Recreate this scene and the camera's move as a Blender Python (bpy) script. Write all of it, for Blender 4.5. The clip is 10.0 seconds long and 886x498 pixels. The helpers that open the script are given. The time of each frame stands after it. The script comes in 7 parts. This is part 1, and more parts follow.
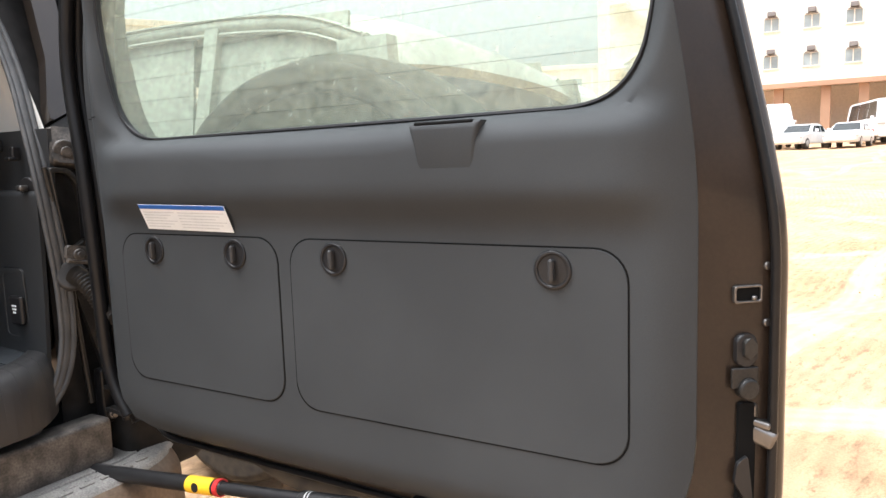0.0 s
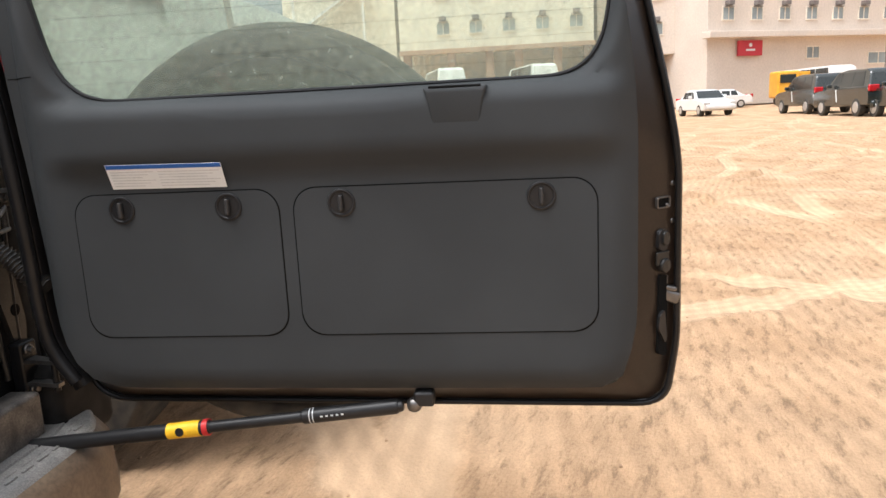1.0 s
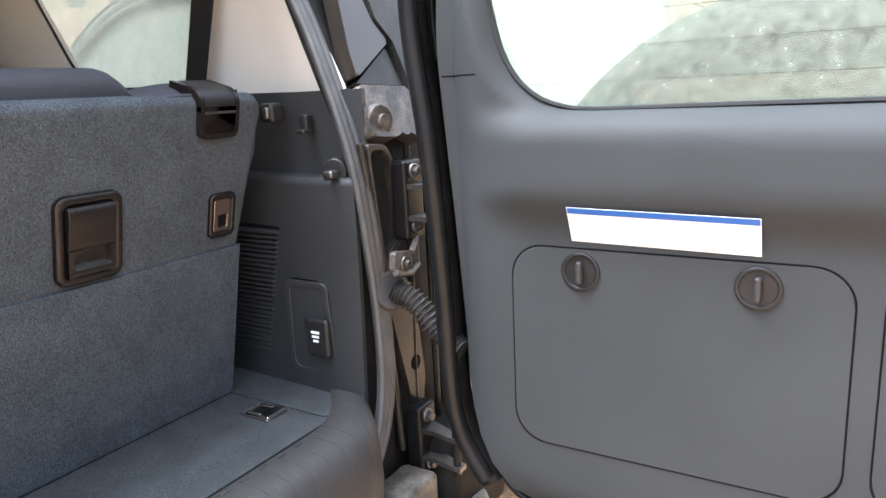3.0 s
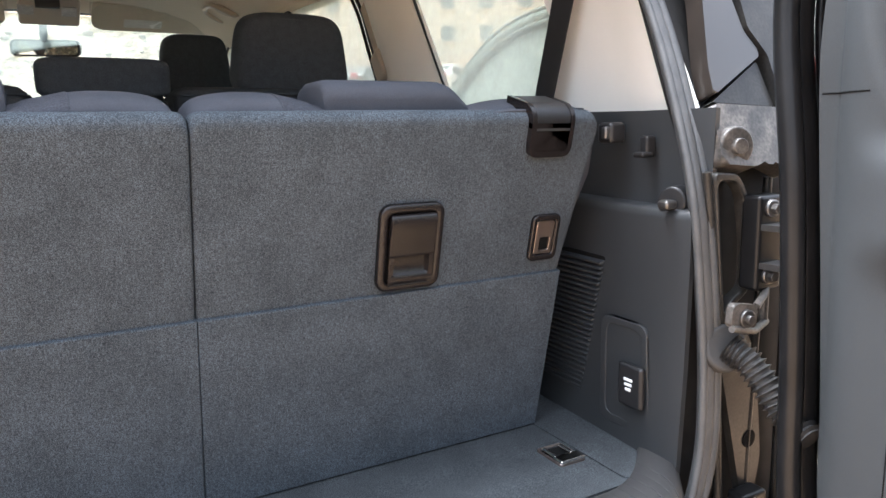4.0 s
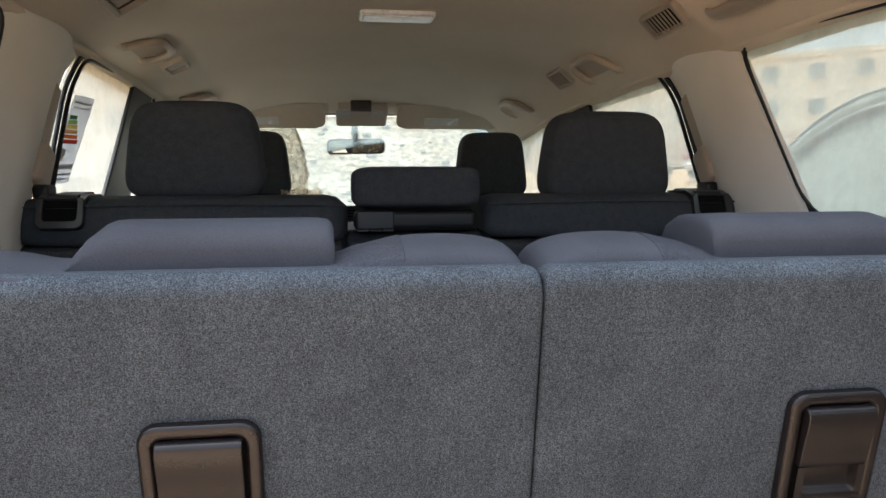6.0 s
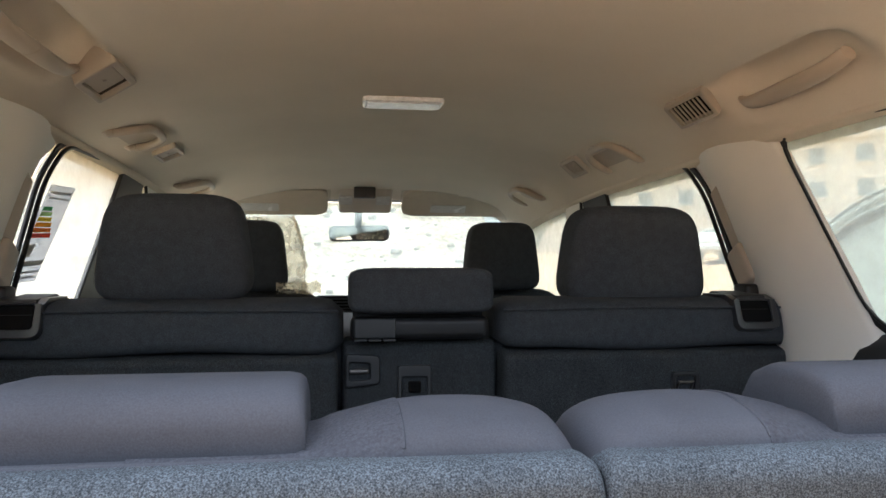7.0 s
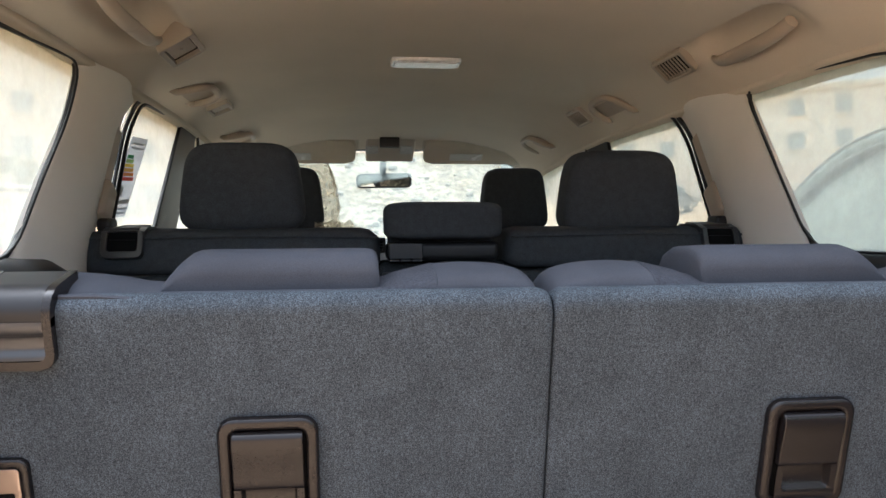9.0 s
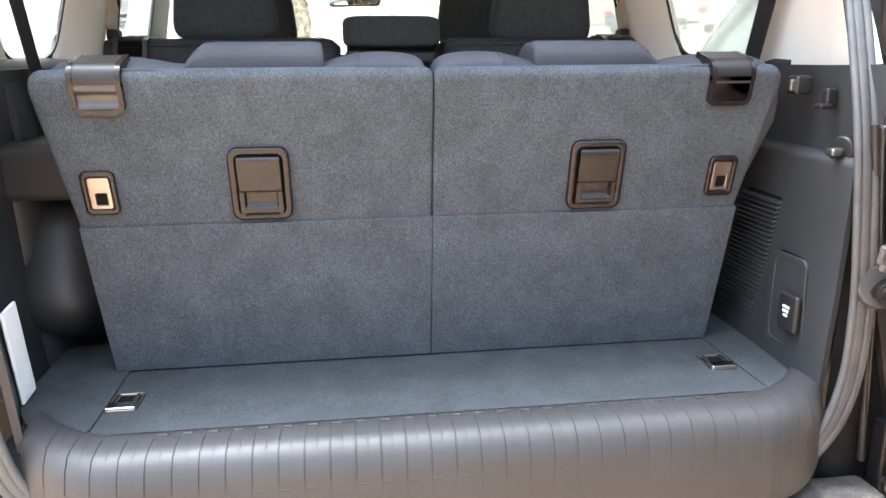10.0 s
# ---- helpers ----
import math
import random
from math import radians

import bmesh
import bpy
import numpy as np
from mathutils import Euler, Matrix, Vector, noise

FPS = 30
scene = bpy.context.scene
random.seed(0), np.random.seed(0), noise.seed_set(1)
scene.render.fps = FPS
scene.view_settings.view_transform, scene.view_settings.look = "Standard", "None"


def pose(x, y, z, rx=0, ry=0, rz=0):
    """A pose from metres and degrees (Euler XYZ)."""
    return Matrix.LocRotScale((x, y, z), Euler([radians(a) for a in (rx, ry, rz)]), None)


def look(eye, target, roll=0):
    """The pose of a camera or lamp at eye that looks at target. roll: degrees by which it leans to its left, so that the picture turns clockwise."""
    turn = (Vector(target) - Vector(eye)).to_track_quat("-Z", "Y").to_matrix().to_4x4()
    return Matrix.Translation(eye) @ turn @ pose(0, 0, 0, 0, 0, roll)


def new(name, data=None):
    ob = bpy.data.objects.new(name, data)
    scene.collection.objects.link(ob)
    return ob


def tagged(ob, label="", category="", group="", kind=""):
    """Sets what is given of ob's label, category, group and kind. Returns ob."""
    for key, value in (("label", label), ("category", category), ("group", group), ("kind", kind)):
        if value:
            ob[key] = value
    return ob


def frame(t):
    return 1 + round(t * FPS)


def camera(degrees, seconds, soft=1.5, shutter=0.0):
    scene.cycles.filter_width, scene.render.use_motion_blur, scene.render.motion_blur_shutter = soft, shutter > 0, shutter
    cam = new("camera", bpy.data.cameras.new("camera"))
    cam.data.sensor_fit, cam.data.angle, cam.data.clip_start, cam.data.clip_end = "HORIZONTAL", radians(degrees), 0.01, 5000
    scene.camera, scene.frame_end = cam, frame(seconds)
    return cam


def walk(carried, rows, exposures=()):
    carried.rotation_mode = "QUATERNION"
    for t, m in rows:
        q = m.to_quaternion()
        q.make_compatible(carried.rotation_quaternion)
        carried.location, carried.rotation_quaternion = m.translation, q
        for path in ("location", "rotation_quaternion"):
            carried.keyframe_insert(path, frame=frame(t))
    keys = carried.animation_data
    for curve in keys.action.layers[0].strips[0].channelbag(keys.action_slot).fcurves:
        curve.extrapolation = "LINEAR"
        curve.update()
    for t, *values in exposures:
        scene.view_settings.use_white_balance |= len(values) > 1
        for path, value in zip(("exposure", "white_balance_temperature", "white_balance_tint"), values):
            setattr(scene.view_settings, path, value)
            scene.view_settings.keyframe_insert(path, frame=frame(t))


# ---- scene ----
cam = camera(64.2, 10.0)
PATH = [
    (0, (-0.25, -1.189, 1.189), (1.455, -0.171, 0.953), -1.9),
    (0.2, (-0.405, -1.09, 1.186), (1.443, -0.363, 0.947), -2.4),
    (0.5, (-0.580, -0.920, 1.198), (1.354, -0.525, 0.911), -2.9),
    (0.7, (-0.618, -0.875, 1.203), (1.330, -0.560, 0.878), -3.0),
    (1, (-0.656, -0.815, 1.2), (1.296, -0.592, 0.824), -2.8),
    (1.5, (-0.616, -0.752, 1.2), (1.326, -0.535, 0.773), -3.2),
    (2, (-0.470, -0.597, 1.128), (1.503, -0.400, 0.872), -2.9),
    (2.2, (-0.393, -0.548, 1.186), (1.546, -0.182, 0.858), -2.8),
    (3.3, (-0.205, -0.346, 1.287), (1.31, 0.893, 0.879), -2.2),
    (3.5, (-0.177, -0.339, 1.288), (1.211, 1.045, 0.893), -1.8),
    (4, (-0.13, -0.346, 1.272), (0.828, 1.377, 0.937), -1.1),
    (4.5, (-0.129, -0.34, 1.274), (0.4, 1.563, 0.957), -0.1),
    (5, (-0.126, -0.329, 1.282), (0.186, 1.622, 0.976), 0.5),
    (5.5, (-0.14, -0.238, 1.295), (0.148, 1.72, 1.003), 0.2),
    (6, (-0.152, -0.106, 1.335), (0.131, 1.871, 1.233), -0.6),
    (6.2, (-0.142, -0.056, 1.329), (0.15, 1.922, 1.348), 0.0),
    (7.3, (-0.136, 0.06, 1.396), (0.118, 2.04, 1.522), -0.4),
    (7.5, (-0.142, 0.052, 1.397), (0.093, 2.034, 1.523), -0.4),
    (8, (-0.155, 0.009, 1.386), (0.048, 1.995, 1.514), -0.4),
    (8.5, (-0.19, -0.084, 1.368), (0.009, 1.903, 1.495), -0.3),
    (9, (-0.17, -0.215, 1.335), (0.047, 1.773, 1.323), -0.5),
    (9.2, (-0.145, -0.29, 1.319), (0.089, 1.693, 1.193), -0.6),
    (9.5, (-0.115, -0.413, 1.316), (0.13, 1.544, 0.983), -0.6),
    (10, (-0.122, -0.631, 1.289), (0.123, 1.292, 0.799), -0.5),
]
walk(cam, [(t, look(eye, target, roll)) for t, eye, target, roll in PATH], [(0, 1.6, 6100, 10), (0.5, 1.25, 6050, 18), (1.0, 0.85, 6150, 10), (1.7, 0.95, 6250, 10), (2.0, 1.18, 6500, 20), (2.2, 1.75, 6000, 10), (3.3, 2.55, 5750, 10), (4.0, 2.7, 5750, 10), (4.5, 3.0, 5750, 10), (5.5, 2.75, 5750, 10), (6.2, 2.3, 5750, 10), (7.5, 2.93, 5780, 10), (8.4, 2.98, 5680, 10), (9.0, 2.4, 5650, 10), (9.5, 2.38, 5750, 10), (10.0, 3.3, 5750, 10)])

# ---- world, sun ----
world = bpy.data.worlds.new("sky")
scene.world = world
world.use_nodes = True
wn = world.node_tree
wn.nodes.clear()
sky = wn.nodes.new("ShaderNodeTexSky")
sky.sky_type = "NISHITA"
sky.sun_disc = False
sky.sun_elevation = radians(69.7)
sky.sun_rotation = radians(322)
sky.air_density, sky.dust_density, sky.ozone_density = 1.0, 8.0, 1.0
sat = wn.nodes.new("ShaderNodeHueSaturation")
sat.inputs["Saturation"].default_value = 0.25
bg = wn.nodes.new("ShaderNodeBackground")
bg.inputs["Strength"].default_value = 0.15
wo = wn.nodes.new("ShaderNodeOutputWorld")
wn.links.new(sky.outputs[0], sat.inputs["Color"])
wn.links.new(sat.outputs[0], bg.inputs[0])
wn.links.new(bg.outputs[0], wo.inputs[0])
sun = new("sun", bpy.data.lights.new("sun", "SUN"))
sun.data.energy, sun.data.angle, sun.data.color = 0.9, radians(30), (1.0, 0.96, 0.90)
sun.matrix_basis = look((-3.4, 4.4, 15.0), (0, 0, 0))

# ---- materials ----
def mat(name, color, rough=0.5, metal=0.0, spec=0.5, var=0.15, scale=8.0, fine=0.0, fine_scale=400.0, bump=0.0, bump_scale=300.0, color2=None, coat=0.0):
    """Principled surface with broad and fine variation and bump, in object space metres."""
    m = bpy.data.materials.new(name)
    m.use_nodes = True
    nt = m.node_tree
    b = nt.nodes["Principled BSDF"]
    b.inputs["Roughness"].default_value, b.inputs["Metallic"].default_value = rough, metal
    b.inputs["Specular IOR Level"].default_value = spec
    b.inputs["Coat Weight"].default_value = coat
    b.inputs["Coat Roughness"].default_value = 0.08
    co = nt.nodes.new("ShaderNodeTexCoord")
    n1 = nt.nodes.new("ShaderNodeTexNoise")
    n1.inputs["Scale"].default_value, n1.inputs["Detail"].default_value = scale, 5
    nt.links.new(co.outputs["Object"], n1.inputs["Vector"])
    mix = nt.nodes.new("ShaderNodeMix")
    mix.data_type = "RGBA"
    c2 = color2 or [c * (1 - var) for c in color]
    mix.inputs["A"].default_value, mix.inputs["B"].default_value = (*[min(1, c * (1 + (0 if color2 else var))) for c in color], 1), (*c2, 1)
    ramp = nt.nodes.new("ShaderNodeMapRange")
    ramp.inputs["From Min"].default_value, ramp.inputs["From Max"].default_value = 0.35, 0.65
    nt.links.new(n1.outputs["Fac"], ramp.inputs["Value"])
    nt.links.new(ramp.outputs[0], mix.inputs["Factor"])
    out = mix.outputs["Result"]
    if fine > 0:
        n2 = nt.nodes.new("ShaderNodeTexNoise")
        n2.inputs["Scale"].default_value, n2.inputs["Detail"].default_value = fine_scale, 2
        nt.links.new(co.outputs["Object"], n2.inputs["Vector"])
        r2 = nt.nodes.new("ShaderNodeMapRange")
        r2.inputs["From Min"].default_value, r2.inputs["From Max"].default_value = 0.3, 0.7
        r2.inputs["To Min"].default_value, r2.inputs["To Max"].default_value = 1 - fine, 1 + fine
        nt.links.new(n2.outputs["Fac"], r2.inputs["Value"])
        mul = nt.nodes.new("ShaderNodeMix")
        mul.data_type, mul.blend_type = "RGBA", "MULTIPLY"
        mul.inputs["Factor"].default_value = 1
        nt.links.new(out, mul.inputs["A"])
        nt.links.new(r2.outputs[0], mul.inputs["B"])
        out = mul.outputs["Result"]
    nt.links.new(out, b.inputs["Base Color"])
    if bump > 0:
        n3 = nt.nodes.new("ShaderNodeTexNoise")
        n3.inputs["Scale"].default_value, n3.inputs["Detail"].default_value = bump_scale, 3
        nt.links.new(co.outputs["Object"], n3.inputs["Vector"])
        bp = nt.nodes.new("ShaderNodeBump")
        bp.inputs["Strength"].default_value, bp.inputs["Distance"].default_value = bump, 1.0 / bump_scale
        nt.links.new(n3.outputs["Fac"], bp.inputs["Height"])
        nt.links.new(bp.outputs[0], b.inputs["Normal"])
    return m


def glass(name, tint, dust, dust_color, scale=6.0, spread=0.12):
    """A thin tinted pane with a film of dust: clear, dusty and glossy shares."""
    m = bpy.data.materials.new(name)
    m.use_nodes = True
    nt = m.node_tree
    nt.nodes.clear()
    out = nt.nodes.new("ShaderNodeOutputMaterial")
    tr = nt.nodes.new("ShaderNodeBsdfTransparent")
    tr.inputs[0].default_value = (*tint, 1)
    tl = nt.nodes.new("ShaderNodeBsdfTranslucent")
    tl.inputs[0].default_value = (*dust_color, 1)
    df = nt.nodes.new("ShaderNodeBsdfDiffuse")
    df.inputs[0].default_value = (*dust_color, 1)
    film = nt.nodes.new("ShaderNodeMixShader")
    film.inputs[0].default_value = 0.4
    nt.links.new(tl.outputs[0], film.inputs[1])
    nt.links.new(df.outputs[0], film.inputs[2])
    co = nt.nodes.new("ShaderNodeTexCoord")
    n1 = nt.nodes.new("ShaderNodeTexNoise")
    n1.inputs["Scale"].default_value, n1.inputs["Detail"].default_value, n1.inputs["Roughness"].default_value = scale, 9, 0.7
    nt.links.new(co.outputs["Object"], n1.inputs["Vector"])
    r = nt.nodes.new("ShaderNodeMapRange")
    r.inputs["From Min"].default_value, r.inputs["From Max"].default_value = 0.3, 0.7
    r.inputs["To Min"].default_value, r.inputs["To Max"].default_value = max(0, dust - spread), dust + spread
    nt.links.new(n1.outputs["Fac"], r.inputs["Value"])
    mx = nt.nodes.new("ShaderNodeMixShader")
    nt.links.new(r.outputs[0], mx.inputs[0])
    nt.links.new(tr.outputs[0], mx.inputs[1])
    nt.links.new(film.outputs[0], mx.inputs[2])
    gl = nt.nodes.new("ShaderNodeBsdfGlossy")
    gl.inputs["Roughness"].default_value = 0.03
    lw = nt.nodes.new("ShaderNodeLayerWeight")
    lw.inputs["Blend"].default_value = 0.5
    pw = nt.nodes.new("ShaderNodeMath")
    pw.operation = "POWER"
    pw.inputs[1].default_value = 5.0
    nt.links.new(lw.outputs["Facing"], pw.inputs[0])
    fr = nt.nodes.new("ShaderNodeMath")
    fr.operation = "MULTIPLY_ADD"
    fr.inputs[1].default_value, fr.inputs[2].default_value = 0.35, 0.02
    nt.links.new(pw.outputs[0], fr.inputs[0])
    m2 = nt.nodes.new("ShaderNodeMixShader")
    nt.links.new(fr.outputs[0], m2.inputs[0])
    nt.links.new(mx.outputs[0], m2.inputs[1])
    nt.links.new(gl.outputs[0], m2.inputs[2])
    nt.links.new(m2.outputs[0], out.inputs[0])
    return m


def pile(name, color):
    """Needle-felt carpet: a salt-and-pepper of pale and dark fibres with faint brushed streaks."""
    m = mat(name, color, 0.95, spec=0.1, var=0.10, scale=18, bump=0.5, bump_scale=800)
    nt = m.node_tree
    b = nt.nodes["Principled BSDF"]
    out = b.inputs["Base Color"].links[0].from_socket
    co = nt.nodes.new("ShaderNodeTexCoord")
    for scale, stretch, lo, hi, a0, a1 in ((1000, (1, 1, 1), 0.40, 1.52, 0.36, 0.66), (430, (1, 1, 0.45), 0.86, 1.15, 0.34, 0.66), (60, (1.6, 1.6, 0.5), 0.96, 1.04, 0.35, 0.65)):
        mp = nt.nodes.new("ShaderNodeMapping")
        mp.inputs["Scale"].default_value = stretch
        n = nt.nodes.new("ShaderNodeTexNoise")
        n.inputs["Scale"].default_value, n.inputs["Detail"].default_value = scale, 3
        r = nt.nodes.new("ShaderNodeMapRange")
        for k, q in zip(("From Min", "From Max", "To Min", "To Max"), (a0, a1, lo, hi)):
            r.inputs[k].default_value = q
        mul = nt.nodes.new("ShaderNodeMix")
        mul.data_type, mul.blend_type = "RGBA", "MULTIPLY"
        mul.inputs["Factor"].default_value = 1
        nt.links.new(co.outputs["Object"], mp.inputs["Vector"])
        nt.links.new(mp.outputs[0], n.inputs["Vector"])
        nt.links.new(n.outputs["Fac"], r.inputs["Value"])
        nt.links.new(out, mul.inputs["A"])
        nt.links.new(r.outputs[0], mul.inputs["B"])
        out = mul.outputs["Result"]
    nt.links.new(out, b.inputs["Base Color"])
    return m


M_CARPET = pile("carpet", (0.059, 0.0700, 0.0815))
# darker copy of the carpet; on the cargo floor it offsets sky light
M_CARPET2 = pile("carpet_darkened", (0.047, 0.0525, 0.057))
M_FABRIC = mat("seat_fabric", (0.050, 0.0535, 0.064), 0.85, spec=0.2, var=0.08, scale=14, fine=0.12, fine_scale=900, bump=0.2, bump_scale=900)
M_WEAVE = mat("ribbed_seat_fabric", (0.045, 0.048, 0.058), 0.85, spec=0.2, var=0.06, scale=60, fine=0.22, fine_scale=520, bump=0.6, bump_scale=420)
M_FABRIC_D = mat("dark_seat_fabric", (0.046, 0.052, 0.059), 0.85, spec=0.2, var=0.09, scale=70, fine=0.30, fine_scale=650, bump=0.3, bump_scale=900)
M_PLASTIC = mat("charcoal_plastic", (0.026, 0.028, 0.030), 0.48, spec=0.5, var=0.08, scale=5, fine=0.08, fine_scale=1200, bump=0.12, bump_scale=1400)
M_TRIM = mat("door_trim_plastic", (0.045, 0.0485, 0.051), 0.62, spec=0.10, var=0.08, scale=4, fine=0.10, fine_scale=1200, bump=0.12, bump_scale=1400)
# faint brown in the base stands for sand reflected in dark plastic
M_HANDLE = mat("handle_plastic", (0.0118, 0.0098, 0.0096), 0.27, spec=0.36, var=0.08, scale=20, fine=0.05, fine_scale=900)
M_RUBBER = mat("rubber", (0.034, 0.034, 0.034), 0.55, spec=0.4, var=0.2, scale=30, fine=0.1, fine_scale=600, color2=(0.05, 0.048, 0.046))
M_BLACK = mat("black_plastic", (0.015, 0.015, 0.016), 0.42, spec=0.35, var=0.1, scale=30)
M_PAINT = mat("bronze_black_paint", (0.020, 0.0160, 0.0130), 0.30, spec=0.5, var=0.2, scale=6, coat=0.45, color2=(0.032, 0.025, 0.020))
M_HOOP = mat("satin_black_plastic", (0.030, 0.031, 0.033), 0.28, spec=0.6, var=0.1, scale=30)
M_EDGE = mat("brown_door_edge_paint", (0.050, 0.034, 0.024), 0.36, spec=0.5, var=0.25, scale=9, fine=0.1, fine_scale=200, coat=0.35, color2=(0.034, 0.024, 0.018))
M_JAMB = mat("dusty_jamb_paint", (0.019, 0.0185, 0.018), 0.30, spec=0.28, var=0.3, scale=22, fine=0.3, fine_scale=250, color2=(0.034, 0.032, 0.029))
M_JAMBDUST = mat("dusty_grey_jamb_metal", (0.045, 0.042, 0.039), 0.40, spec=0.4, var=0.3, scale=30, fine=0.35, fine_scale=220, color2=(0.12, 0.108, 0.096))
M_GLOSSBLACK = mat("gloss_black_rubber", (0.010, 0.010, 0.0105), 0.30, spec=0.25, var=0.2, scale=20)
M_MATBLACK = mat("matt_black_channel", (0.015, 0.0145, 0.014), 0.70, spec=0.15, var=0.3, scale=25)
M_SEAL = mat("grey_rubber_seal", (0.058, 0.060, 0.062), 0.5, spec=0.4, var=0.2, scale=25, fine=0.1, fine_scale=500, color2=(0.078, 0.079, 0.079))
M_DUSTGLASS = mat("dust_covered_glass", (0.33, 0.35, 0.31), 0.6, spec=0.2, var=0.15, scale=6, fine=0.2, fine_scale=40)
M_PALEDUST = mat("pale_dusty_paint", (0.21, 0.22, 0.195), 0.55, var=0.25, scale=4, fine=0.2, fine_scale=60, color2=(0.27, 0.28, 0.245))
M_CHROME = mat("chrome", (0.75, 0.74, 0.72), 0.18, metal=1.0, var=0.05, scale=30)
M_SATIN = mat("satin_chrome", (0.36, 0.30, 0.27), 0.34, metal=1.0, var=0.05, scale=30)
M_STEEL = mat("dull_steel", (0.17, 0.162, 0.155), 0.4, metal=0.9, var=0.2, scale=40)
M_BEIGE = mat("headliner_cloth", (0.68, 0.61, 0.50), 0.9, spec=0.15, var=0.04, scale=3, fine=0.05, fine_scale=900, bump=0.25, bump_scale=900)
M_PILLAR = mat("pale_pillar_plastic", (0.83, 0.81, 0.75), 0.55, spec=0.35, var=0.03, scale=4, fine=0.03, fine_scale=1200, bump=0.08, bump_scale=1200)
M_BEIGEPL = mat("beige_plastic", (0.44, 0.375, 0.295), 0.45, spec=0.4, var=0.04, scale=8)
# near-black: shade inside holes and recesses put into colour; also black joints
M_SHADEBLACK = mat("shade_and_joint_black", (0.006, 0.006, 0.006), 0.9, spec=0.1, var=0.1)
M_WHITE = mat("white_paper", (0.78, 0.80, 0.80), 0.5, var=0.03, scale=30)
M_BLUE = mat("label_blue", (0.03, 0.12, 0.42), 0.5, var=0.05)
M_GREYBAR = mat("printed_grey", (0.58, 0.60, 0.61), 0.6, var=0.1, scale=200)
M_YELLOW = mat("yellow_label", (0.85, 0.50, 0.02), 0.45, var=0.08, scale=40)
M_RED = mat("red_plastic", (0.55, 0.03, 0.03), 0.4, var=0.1)
M_LENS = mat("lamp_lens", (0.52, 0.50, 0.47), 0.12, var=0.1, scale=60, bump=0.6, bump_scale=300)
M_DOME = mat("clear_dome_lens", (0.82, 0.83, 0.84), 0.10, spec=0.8, var=0.12, scale=60, bump=0.5, bump_scale=220, coat=0.6)
M_DARKLENS = mat("smoked_panel", (0.02, 0.02, 0.022), 0.2, var=0.1)
# brown is dust plus reflected sand, put into the base colour
M_DUSTPAINT = mat("dusty_sand_reflect_paint", (0.10, 0.070, 0.048), 0.45, spec=0.4, var=0.25, scale=7, fine=0.2, fine_scale=120, color2=(0.16, 0.115, 0.078))
M_BUMPER = mat("dusty_bumper_plastic", (0.14, 0.137, 0.133), 0.7, var=0.2, scale=12, fine=0.3, fine_scale=300, color2=(0.23, 0.218, 0.20), bump=0.3, bump_scale=300)
